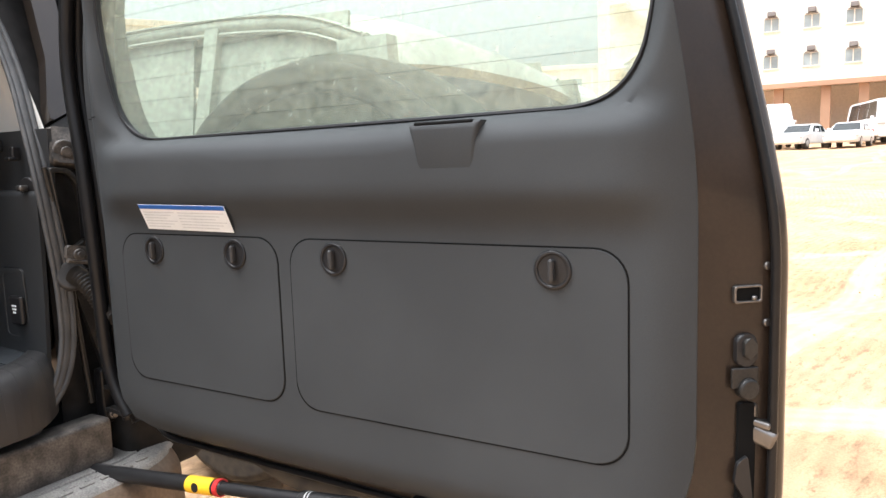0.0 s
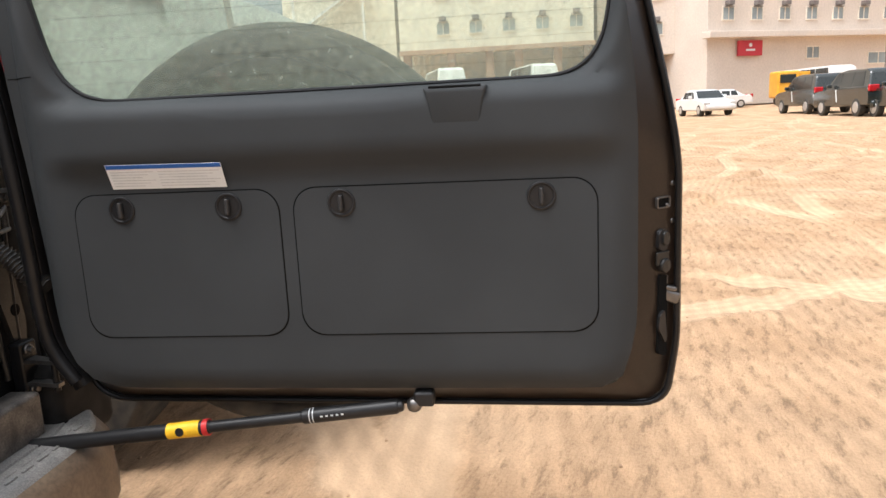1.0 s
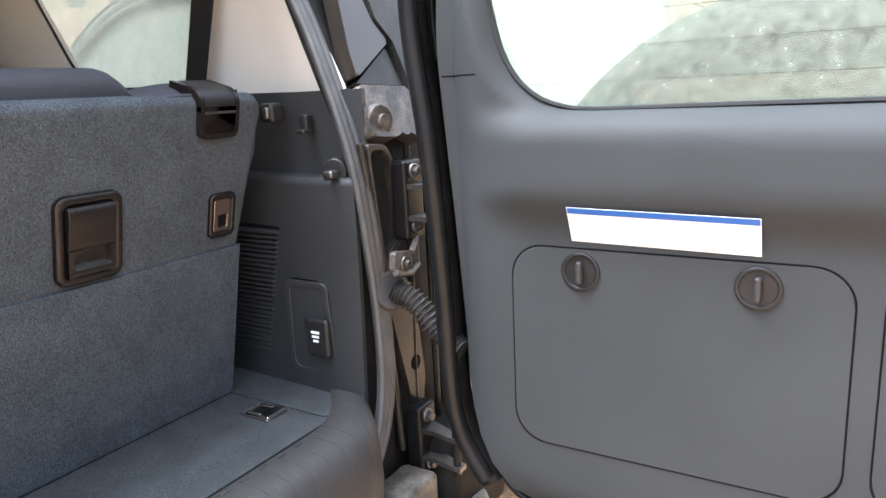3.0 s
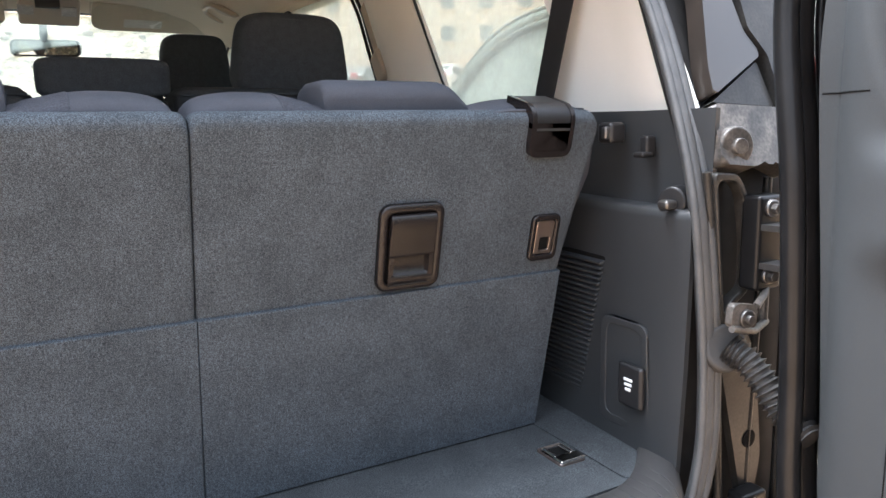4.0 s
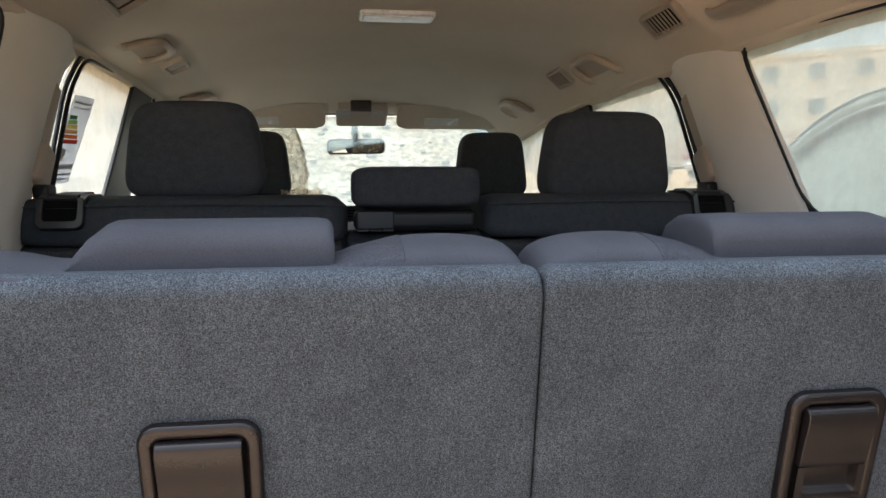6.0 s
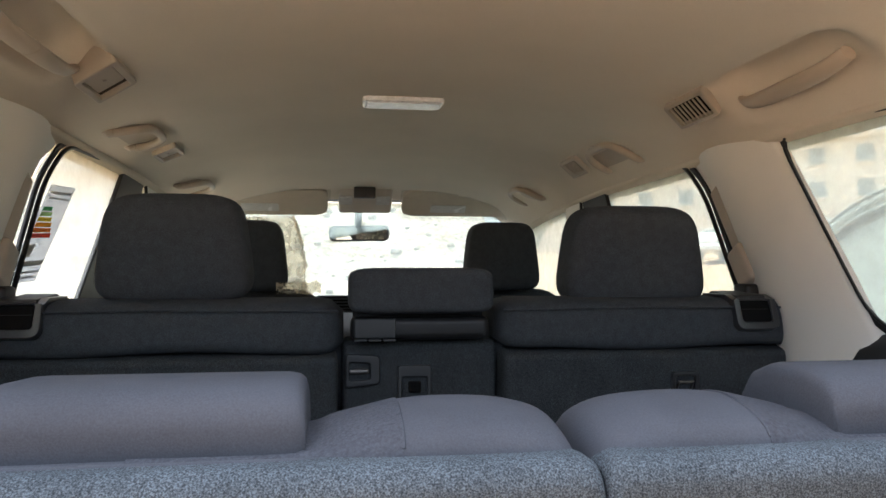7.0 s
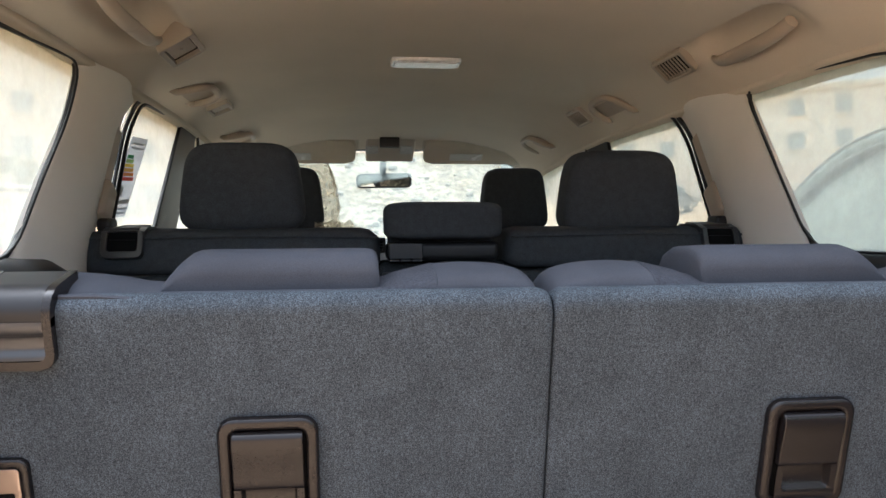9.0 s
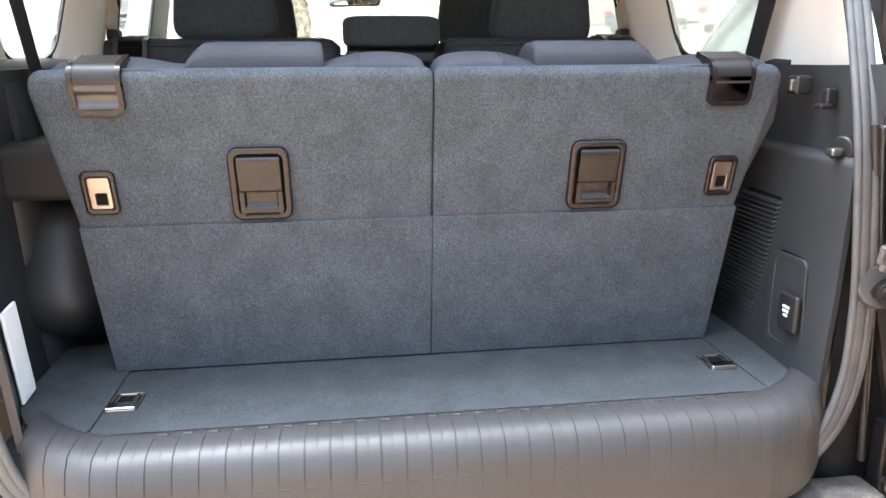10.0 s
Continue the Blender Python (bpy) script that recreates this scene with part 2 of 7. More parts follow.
def sand_material():
    """Sand: rough orange ground with dark flecks, crossed by pale smooth tyre tracks."""
    m = mat("sand", (0.50, 0.34, 0.212), 0.95, spec=0.1, var=0.2, scale=0.9, fine=0.10, fine_scale=90, color2=(0.43, 0.275, 0.160))
    nt = m.node_tree
    b = nt.nodes["Principled BSDF"]
    base = b.inputs["Base Color"].links[0].from_socket
    co = nt.nodes.new("ShaderNodeTexCoord")

    def node(kind, **ins):
        n = nt.nodes.new(kind)
        for k, v in ins.items():
            n.inputs[k].default_value = v
        return n

    def calc(op, a, c=None, d=None):
        n = nt.nodes.new("ShaderNodeMath")
        n.operation = op
        for k, v in enumerate((a, c, d)):
            if v is None:
                continue
            if isinstance(v, (int, float)):
                n.inputs[k].default_value = v
            else:
                nt.links.new(v, n.inputs[k])
        return n.outputs[0]

    def ramp(v, a0, a1, lo, hi):
        r = node("ShaderNodeMapRange")
        r.interpolation_type = "SMOOTHSTEP"
        for k, q in zip(("From Min", "From Max", "To Min", "To Max"), (a0, a1, lo, hi)):
            r.inputs[k].default_value = q
        nt.links.new(v, r.inputs["Value"])
        return r.outputs[0]

    def grain(scale, detail, rough, stretch=(1, 1, 1), turn=0):
        mp = node("ShaderNodeMapping", Rotation=(0, 0, radians(turn)))
        mp2 = node("ShaderNodeMapping", Scale=stretch)
        n = node("ShaderNodeTexNoise", Scale=scale, Detail=detail, Roughness=rough)
        nt.links.new(co.outputs["Object"], mp.inputs["Vector"])
        nt.links.new(mp.outputs[0], mp2.inputs["Vector"])
        nt.links.new(mp2.outputs[0], n.inputs["Vector"])
        return n.outputs["Fac"]

    sep = node("ShaderNodeSeparateXYZ")
    nt.links.new(co.outputs["Object"], sep.inputs[0])
    bend = calc("MULTIPLY", grain(0.12, 1, 0.5), 2.6)
    broken = grain(0.35, 4, 0.6)
    tracks = None
    lines = None
    for angle, period, width, shift in ((83, 2.7, 0.050, 0.1), (64, 3.3, 0.042, 0.6), (103, 4.3, 0.034, 0.35), (28, 5.2, 0.028, 0.8), (140, 4.7, 0.030, 0.2)):
        u = calc("ADD", calc("MULTIPLY", sep.outputs[0], math.cos(radians(angle)) / period), calc("MULTIPLY", sep.outputs[1], math.sin(radians(angle)) / period))
        u = calc("ADD", u, calc("MULTIPLY_ADD", bend, 1.0 / period, shift))
        f = calc("ABSOLUTE", calc("SUBTRACT", calc("FRACT", u), 0.5))
        edge = calc("ADD", f, calc("MULTIPLY", calc("SUBTRACT", grain(3.0, 4, 0.6), 0.5), 0.05))
        mask = ramp(edge, width * 0.7, width * 1.25, 1.0, 0.0)
        rib = ramp(calc("SINE", calc("MULTIPLY", u, 6.2832 * period / 0.085)), -1, 1, 0.93, 1.04)
        mask = calc("MULTIPLY", mask, ramp(calc("ADD", broken, calc("MULTIPLY", calc("SINE", calc("MULTIPLY", u, 1.7)), 0.08)), 0.40, 0.52, 0.15, 1.0))
        tracks = mask if tracks is None else calc("MAXIMUM", tracks, mask)
        lines = rib if lines is None else calc("MULTIPLY", lines, calc("ADD", calc("MULTIPLY", rib, mask), calc("SUBTRACT", 1.0, mask)))
    pale = node("ShaderNodeMix")
    pale.data_type = "RGBA"
    pale.inputs["B"].default_value = (0.57, 0.425, 0.285, 1)
    nt.links.new(base, pale.inputs["A"])
    nt.links.new(calc("MULTIPLY", tracks, 0.36), pale.inputs["Factor"])
    rough_part = calc("SUBTRACT", 1.0, tracks)
    fleck = grain(8, 7, 0.70, (0.8, 2.6, 1), 14)
    shade = ramp(fleck, 0.30, 0.52, 0.58, 1.04)
    shade = calc("ADD", calc("MULTIPLY", shade, rough_part), tracks)
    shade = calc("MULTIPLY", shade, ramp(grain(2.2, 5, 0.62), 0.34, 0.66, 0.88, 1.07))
    shade = calc("MULTIPLY", shade, lines)
    mul = node("ShaderNodeMix")
    mul.data_type, mul.blend_type = "RGBA", "MULTIPLY"
    mul.inputs["Factor"].default_value = 1
    nt.links.new(pale.outputs["Result"], mul.inputs["A"])
    nt.links.new(shade, mul.inputs["B"])
    nt.links.new(mul.outputs["Result"], b.inputs["Base Color"])
    bp = node("ShaderNodeBump", Strength=0.7, Distance=0.05)
    high = calc("ADD", calc("MULTIPLY", calc("MULTIPLY", fleck, rough_part), 1.2), calc("MULTIPLY", grain(38, 3, 0.6), 0.3))
    high = calc("SUBTRACT", high, calc("MULTIPLY", tracks, 0.5))
    nt.links.new(high, bp.inputs["Height"])
    nt.links.new(bp.outputs[0], b.inputs["Normal"])
    return m


M_SAND = sand_material()
M_BERM = mat("gravelly_berm", (0.42, 0.34, 0.25), 0.95, spec=0.1, var=0.2, scale=0.8, fine=0.35, fine_scale=12, bump=0.8, bump_scale=8, color2=(0.33, 0.26, 0.18))
M_CLOD = mat("clod", (0.42, 0.27, 0.16), 0.95, var=0.3, scale=20)
M_STONE = mat("stone", (0.30, 0.25, 0.20), 0.9, var=0.3, scale=5, bump=0.5, bump_scale=10)
M_WALL = mat("tan_render", (0.68, 0.60, 0.52), 0.9, var=0.05, scale=0.3, fine=0.06, fine_scale=6, bump=0.1, bump_scale=30)
M_WALL2 = mat("cream_render", (0.80, 0.74, 0.64), 0.9, var=0.05, scale=0.3, fine=0.06, fine_scale=6, bump=0.1, bump_scale=30)
M_WALL3 = mat("brown_band", (0.42, 0.26, 0.17), 0.9, var=0.08, scale=0.5)
M_WINDOW = mat("window_pane", (0.32, 0.37, 0.38), 0.15, var=0.2, scale=0.7)
M_AC = mat("ac_metal", (0.20, 0.18, 0.17), 0.6, var=0.15, scale=3)
M_CARWHITE = mat("white_car_paint", (0.75, 0.75, 0.74), 0.3, var=0.05, scale=3, coat=0.5)
M_CARDARK = mat("dark_green_car_paint", (0.012, 0.018, 0.017), 0.25, var=0.2, scale=3, coat=0.7, color2=(0.026, 0.031, 0.029))
M_DUSTY = mat("dusty_paint", (0.28, 0.295, 0.26), 0.6, var=0.3, scale=4, fine=0.2, fine_scale=60, color2=(0.40, 0.405, 0.36))
M_SILL = mat("sill_plastic", (0.030, 0.0295, 0.030), 0.50, spec=0.42, var=0.08, scale=6, fine=0.06, fine_scale=1200, bump=0.1, bump_scale=1400)
M_CARGLASS = mat("dark_car_glass", (0.03, 0.035, 0.035), 0.08, var=0.1, scale=4)
M_COVER = mat("olive_dust_wheel_cover", (0.046, 0.040, 0.022), 0.6, spec=0.25, var=0.3, scale=5, fine=0.3, fine_scale=60, color2=(0.022, 0.027, 0.016))
M_TYRE = mat("tyre", (0.03, 0.029, 0.028), 0.85, var=0.3, scale=20, color2=(0.07, 0.062, 0.05))
M_RIM = mat("alloy_rim", (0.55, 0.55, 0.54), 0.35, metal=0.7, var=0.1, scale=20)
M_TRUCK = mat("yellow_truck_paint", (0.72, 0.36, 0.03), 0.45, var=0.1, scale=2)
M_SIGN = mat("red_sign", (0.50, 0.035, 0.05), 0.5, var=0.05)
M_BARK = mat("bark", (0.16, 0.11, 0.07), 0.95, var=0.3, scale=6)
M_LEAF = mat("leaves", (0.07, 0.10, 0.035), 0.7, var=0.35, scale=1.5, color2=(0.11, 0.12, 0.05))
M_DUSTLAMP = mat("dusty_red_lamp", (0.36, 0.15, 0.13), 0.6, var=0.2, scale=9, fine=0.2, fine_scale=50)
M_LAMP = mat("red_lamp", (0.45, 0.01, 0.015), 0.15, var=0.1, coat=0.6)
G_REAR = glass("dusty_rear_glass", (0.87, 0.93, 0.86), 0.19, (0.84, 0.89, 0.77), 70.0, 0.10)
# film is part dust, part pale haze of the bright outdoors
G_SIDE = glass("side_glass", (0.72, 0.75, 0.70), 0.37, (0.82, 0.83, 0.76), 9.0, 0.08)
G_FRONT = glass("windscreen_glass", (0.60, 0.63, 0.60), 0.08, (0.75, 0.84, 0.78), 5.0, 0.04)
G_WRAP = glass("visor_wrap", (0.96, 0.96, 0.95), 0.05, (0.9, 0.9, 0.88), 40.0, 0.04)
G_FILM = glass("clear_plastic_film", (0.93, 0.90, 0.84), 0.26, (0.85, 0.76, 0.62), 40.0, 0.18)
M_MIRROR = mat("mirror", (0.85, 0.86, 0.85), 0.02, metal=1.0, var=0.0)

# ---- mesh helpers ----
I4 = Matrix.Identity(4)


def weigh(me, limit=0.6):
    """Corner normals weighted by face area, so that bevelled plates stay flat."""
    around = {}
    nor = [p.normal.copy() for p in me.polygons]
    area = [p.area for p in me.polygons]
    for p in me.polygons:
        for v in p.vertices:
            around.setdefault(v, []).append(p.index)
    out = []
    for p in me.polygons:
        n = nor[p.index]
        for v in p.vertices:
            q = Vector((0, 0, 0))
            for f in around[v]:
                if nor[f].dot(n) > limit:
                    q += nor[f] * area[f]
            out.append(q.normalized() if q.length > 1e-15 else n)
    me.normals_split_custom_set(out)


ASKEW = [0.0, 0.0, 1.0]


def finish(name, bm, material, smooth=38):
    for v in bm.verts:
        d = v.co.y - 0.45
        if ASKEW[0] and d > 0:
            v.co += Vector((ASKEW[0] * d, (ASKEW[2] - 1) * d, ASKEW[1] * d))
    bmesh.ops.recalc_face_normals(bm, faces=bm.faces[:])
    me = bpy.data.meshes.new(name)
    bm.to_mesh(me)
    bm.free()
    me.materials.append(material)
    me.polygons.foreach_set("use_smooth", [True] * len(me.polygons))
    me.set_sharp_from_angle(angle=radians(smooth))
    if len(me.polygons) < 9000:
        weigh(me)
    return me


def part(name, bm, material, parent, label=""):
    """Links a bmesh, built in world places, as one mesh object under a thing or a part."""
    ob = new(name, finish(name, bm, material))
    ob.parent = parent
    root = parent
    while root.parent:
        root = root.parent
    if root is parent:
        ob.matrix_parent_inverse = parent.matrix_basis.inverted()
    return tagged(ob, label)


def thing(name, base, label, category, group="", kind=""):
    ob = new(name)
    ob.empty_display_size = 0.05
    ob.matrix_basis = Matrix.Translation(base)
    return tagged(ob, label, category, group, kind)


def solo(name, bm, material, label, category, group="", kind=""):
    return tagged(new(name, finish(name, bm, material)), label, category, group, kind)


def BM():
    return bmesh.new()


def rbox(bm, c, s, r=0.004, turn=None, seg=2):
    """A box with rounded edges: centre, full sizes."""
    m = Matrix.Translation(c) @ (turn or I4)
    g = bmesh.ops.create_cube(bm, size=1.0, matrix=m @ Matrix.Diagonal((*s, 1)))
    if r > 0:
        edges = list({e for v in g["verts"] for e in v.link_edges})
        bmesh.ops.bevel(bm, geom=edges, offset=min(r, min(s) * 0.49), segments=seg, profile=0.5, affect="EDGES", clamp_overlap=True)
    return bm


def rrect(w, h, r, n=5, cx=0.0, cy=0.0):
    """The outline of a rounded rectangle."""
    pts = []
    for qx, qy, a in ((1, 1, 0), (-1, 1, 90), (-1, -1, 180), (1, -1, 270)):
        for i in range(n + 1):
            t = radians(a + 90 * i / n)
            pts.append((cx + qx * (w / 2 - r) + r * math.cos(t), cy + qy * (h / 2 - r) + r * math.sin(t)))
    return pts


def rounded(poly, r, n=5):
    """A polygon with its corners rounded by r (one number or one a corner)."""
    out = []
    k = len(poly)
    for i in range(k):
        p, a, b = Vector(poly[i]), Vector(poly[i - 1]), Vector(poly[(i + 1) % k])
        ri = r[i] if isinstance(r, (list, tuple)) else r
        da, db = (a - p), (b - p)
        d = min(ri, da.length * 0.45, db.length * 0.45)
        s, e = p + da.normalized() * d, p + db.normalized() * d
        for j in range(n + 1):
            t = j / n
            q = s * (1 - t) ** 2 + p * 2 * t * (1 - t) + e * t * t
            out.append((q.x, q.y))
    return out


def slab(bm, pts, depth, m, bev=0.0, seg=2):
    """A plate from an outline in the local xy plane: its face at z = 0 looks along +z, its body lies below."""
    top = [bm.verts.new(m @ Vector((x, y, 0))) for x, y in pts]
    low = [bm.verts.new(m @ Vector((x, y, -depth))) for x, y in pts]
    n = len(pts)
    bm.faces.new(top)
    bm.faces.new(low[::-1])
    for i in range(n):
        bm.faces.new((top[i], low[i], low[(i + 1) % n], top[(i + 1) % n]))
    if bev > 0:
        es = [e for e in (bm.edges.get((top[i], top[(i + 1) % n])) for i in range(n)) if e]
        bmesh.ops.bevel(bm, geom=es, offset=bev, segments=seg, profile=0.5, affect="EDGES", clamp_overlap=True)
    return bm


def frame_slab(bm, outer, inner, depth, m, bev=0.0):
    """A plate with an opening: outlines of equal length."""
    n = len(outer)
    rings = []
    for pts, z in ((inner, -depth), (inner, 0), (outer, 0), (outer, -depth)):
        rings.append([bm.verts.new(m @ Vector((x, y, z))) for x, y in pts])
    for a, b in ((0, 1), (1, 2), (2, 3), (3, 0)):
        for i in range(n):
            bm.faces.new((rings[a][i], rings[a][(i + 1) % n], rings[b][(i + 1) % n], rings[b][i]))
    if bev > 0:
        es = [bm.edges.get((r[i], r[(i + 1) % n])) for r in (rings[1], rings[2]) for i in range(n)]
        bmesh.ops.bevel(bm, geom=[e for e in es if e], offset=bev, segments=2, profile=0.5, affect="EDGES", clamp_overlap=True)
    return bm


def loft(bm, rings, cap=True, closed=True):
    """Skins rings of equal length, in order."""
    vs = [[bm.verts.new(p) for p in r] for r in rings]
    n = len(vs[0])
    for a, b in zip(vs, vs[1:]):
        for i in range(n if closed else n - 1):
            j = (i + 1) % n
            bm.faces.new((a[i], a[j], b[j], b[i]))
    if cap and closed:
        bm.faces.new(vs[0][::-1])
        bm.faces.new(vs[-1])
    return bm


def sheet(bm, rows, thick, heart=(0, 1.5, 1.2)):
    """A bent sheet through rows of points; its thickness goes away from heart, so the given points stay the near face."""
    G = [[Vector(p) for p in r] for r in rows]
    n, k = len(G), len(G[0])
    N = []
    for a in range(n):
        line = []
        for c in range(k):
            du = G[min(a + 1, n - 1)][c] - G[max(a - 1, 0)][c]
            dv = G[a][min(c + 1, k - 1)] - G[a][max(c - 1, 0)]
            q = du.cross(dv)
            line.append(q.normalized() if q.length > 1e-12 else Vector((0, 0, 1)))
        N.append(line)
    h = Vector(heart)
    if sum(N[a][c].dot(G[a][c] - h) for a in range(n) for c in range(k)) < 0:
        N = [[-v for v in r] for r in N]
    top = [[bm.verts.new(p) for p in r] for r in G]
    low = [[bm.verts.new(G[a][c] + N[a][c] * abs(thick)) for c in range(k)] for a in range(n)]
    for a in range(n - 1):
        for c in range(k - 1):
            bm.faces.new((top[a][c], top[a][c + 1], top[a + 1][c + 1], top[a + 1][c]))
            bm.faces.new((low[a][c], low[a + 1][c], low[a + 1][c + 1], low[a][c + 1]))
    for a in range(n - 1):
        for c in (0, k - 1):
            bm.faces.new((top[a][c], top[a + 1][c], low[a + 1][c], low[a][c]))
    for c in range(k - 1):
        for a in (0, n - 1):
            bm.faces.new((top[a][c], top[a][c + 1], low[a][c + 1], low[a][c]))
    return bm


def tube(bm, pts, r, n=10, closed=False, flat=1.0):
    """A round tube along a line of points; r is a number or one a point."""
    P = [Vector(p) for p in pts]
    k = len(P)
    rings = []
    ref = None
    for i in range(k):
        a, b = (P[i - 1], P[(i + 1) % k]) if closed else (P[max(i - 1, 0)], P[min(i + 1, k - 1)])
        d = (b - a).normalized()
        if ref is None:
            ref = d.orthogonal().normalized()
        ref = (ref - d * ref.dot(d)).normalized()
        side = d.cross(ref)
        ri = r[i] if isinstance(r, (list, tuple)) else r
        rings.append([P[i] + (ref * math.cos(2 * math.pi * j / n) * flat + side * math.sin(2 * math.pi * j / n)) * ri for j in range(n)])
    if closed:
        rings.append(rings[0])
        loft(bm, rings, cap=False)
        bmesh.ops.remove_doubles(bm, verts=bm.verts[:], dist=1e-6)
    else:
        loft(bm, rings)
    return bm


def curve(pts, n=8):
    """Points along a smooth line through pts."""
    P = [Vector(p) for p in pts]
    out = []
    for i in range(len(P) - 1):
        a, b, c, d = P[max(i - 1, 0)], P[i], P[i + 1], P[min(i + 2, len(P) - 1)]
        for j in range(n):
            t = j / n
            out.append(0.5 * (2 * b + (c - a) * t + (2 * a - 5 * b + 4 * c - d) * t * t + (3 * b - a - 3 * c + d) * t ** 3))
    out.append(P[-1])
    return out


def disc(bm, c, axis, r, depth, n=28, bev=0.0, r2=None):
    """A short cylinder or cone whose face at c looks along axis."""
    ax = Vector(axis).normalized()
    m = Matrix.Translation(c) @ ax.to_track_quat("Z", "Y").to_matrix().to_4x4()
    if r2 is None:
        return slab(bm, [(r * math.cos(2 * math.pi * i / n), r * math.sin(2 * math.pi * i / n)) for i in range(n)], depth, m, bev)
    rings = [[m @ Vector((q * math.cos(2 * math.pi * i / n), q * math.sin(2 * math.pi * i / n), z)) for i in range(n)] for q, z in ((r2, -depth), (r, 0))]
    return loft(bm, rings)


def ringdisc(bm, c, axis, r, r_in, depth, n=32, bev=0.0):
    m = Matrix.Translation(c) @ Vector(axis).normalized().to_track_quat("Z", "Y").to_matrix().to_4x4()
    o = [(math.cos(2 * math.pi * i / n), math.sin(2 * math.pi * i / n)) for i in range(n)]
    return frame_slab(bm, [(x * r, y * r) for x, y in o], [(x * r_in, y * r_in) for x, y in o], depth, m, bev)


def puff(bm, c, s, e=0.35, turn=None, nu=36, nv=18, taper=0.0):
    """A padded block (superellipsoid): centre, full sizes; taper narrows it towards the top."""
    m = Matrix.Translation(c) @ (turn or I4)
    pw = lambda v: math.copysign(abs(v) ** e, v)
    rings = []
    for i in range(1, nv):
        a = -math.pi / 2 + math.pi * i / nv
        ring = []
        for j in range(nu):
            b = 2 * math.pi * j / nu
            z = pw(math.sin(a))
            k = 1 - taper * (z * 0.5 + 0.5)
            ring.append(m @ Vector((s[0] / 2 * pw(math.cos(a)) * pw(math.cos(b)) * k, s[1] / 2 * pw(math.cos(a)) * pw(math.sin(b)), s[2] / 2 * z)))
        rings.append(ring)
    return loft(bm, rings)


def basis(o, x, y):
    """The matrix of a local frame at o with its x and y along the given ways."""
    X, Y = Vector(x).normalized(), Vector(y).normalized()
    Z = X.cross(Y).normalized()
    return Matrix(((X.x, Y.x, Z.x, o[0]), (X.y, Y.y, Z.y, o[1]), (X.z, Y.z, Z.z, o[2]), (0, 0, 0, 1)))


# ==== the place outside ====
def geometric(a, b, n):
    return [a * (b / a) ** (i / (n - 1)) for i in range(n)]


rnd = random.Random(21)
RUTS = [(rnd.choice((0.22, -0.45, 1.15, 0.05, -0.9)) + rnd.uniform(-0.12, 0.12), rnd.uniform(-9, 7), rnd.uniform(0.4, 1.0), rnd.uniform(0, 40)) for k in range(15)]
def rise(x, y):
    """The lot climbs gently away from the car, more so ahead to the east."""
    d = math.hypot(x, y)
    a = math.degrees(math.atan2(y, x)) if x > 0 else 90
    t = min(1, max(0, (a + 13) / 9))
    u = min(1, max(0, (60 - a) / 30))
    b = math.degrees(math.atan2(y, x))
    w = min(1, max(0, (b - 30) / 18)) * min(1, max(0, (122 - b) / 20))
    w = w * w * (3 - 2 * w)
    return w * (0.10 * min(26, max(0, d - 9)) + 0.055 * min(45, max(0, d - 35))) + 0.0105 * min(80, max(0, d - 4)) + 0.026 * min(70, max(0, d - 8)) * t * t * (3 - 2 * t) * u


RUTS = [(math.sin(a), math.cos(a), o + q, d, ph) for a, o, d, ph in RUTS for q in (-0.75, 0.75)]


def ground_height(x, y):
    d = math.hypot(x, y)
    k = min(1, max(0, (d - 1.0) / 3))
    h = 0.035 * noise.noise(Vector((x * 0.7, y * 0.7, 0))) + 0.05 * noise.noise(Vector((x * 0.2, y * 0.2, 3)))
    if d < 45:
        bend = 0.9 * noise.noise(Vector((x * 0.10, y * 0.10, 7)))
        fade = max(0, min(1, noise.noise(Vector((x * 0.22, y * 0.22, 15))) * 1.6 + 0.75))
        for sa, ca, o, dep, ph in RUTS:
            v = abs(x * sa - (y + 4) * ca + bend - o)
            if v < 0.11:
                h -= 0.032 * dep * fade * (1 - (v / 0.11) ** 4)
            elif v < 0.21:
                h += 0.026 * dep * fade * (1 - abs(v - 0.155) / 0.055)
        h += 0.010 * noise.noise(Vector((x * 4, y * 4, 1))) * fade
    return h * k - 0.03 + rise(x, y)


lin = [-v for v in geometric(4, 3000, 20)[::-1]] + [-4 + 4 * i / 30 for i in range(1, 30)] + [14 * i / 290 for i in range(291)] + geometric(14.2, 3000, 75)
lin2 = [-v for v in geometric(13, 3000, 50)[::-1]] + [-13 + 15 * i / 290 for i in range(1, 291)] + geometric(2.2, 3000, 34)
bm = BM()
loft(bm, [[(x, y, ground_height(x, y)) for y in lin2] for x in lin], cap=False, closed=False)
solo("ground", bm, M_SAND, "pale orange sand lot with tyre tracks", "ground", kind="structure")

rnd = random.Random(8)
bm = BM()
for i in range(900):
    x, y = rnd.uniform(1.2, 16), rnd.uniform(-9, 1)
    r = rnd.uniform(0.003, 0.009) * (1 + 0.08 * x)
    puff(bm, (x, y, ground_height(x, y) + r * 0.3), (r * 2, r * 1.6, r * 1.3), 0.8, nu=6, nv=4)
solo("clods", bm, M_CLOD, "small brown clods scattered on the sand", "clods", kind="stuff")

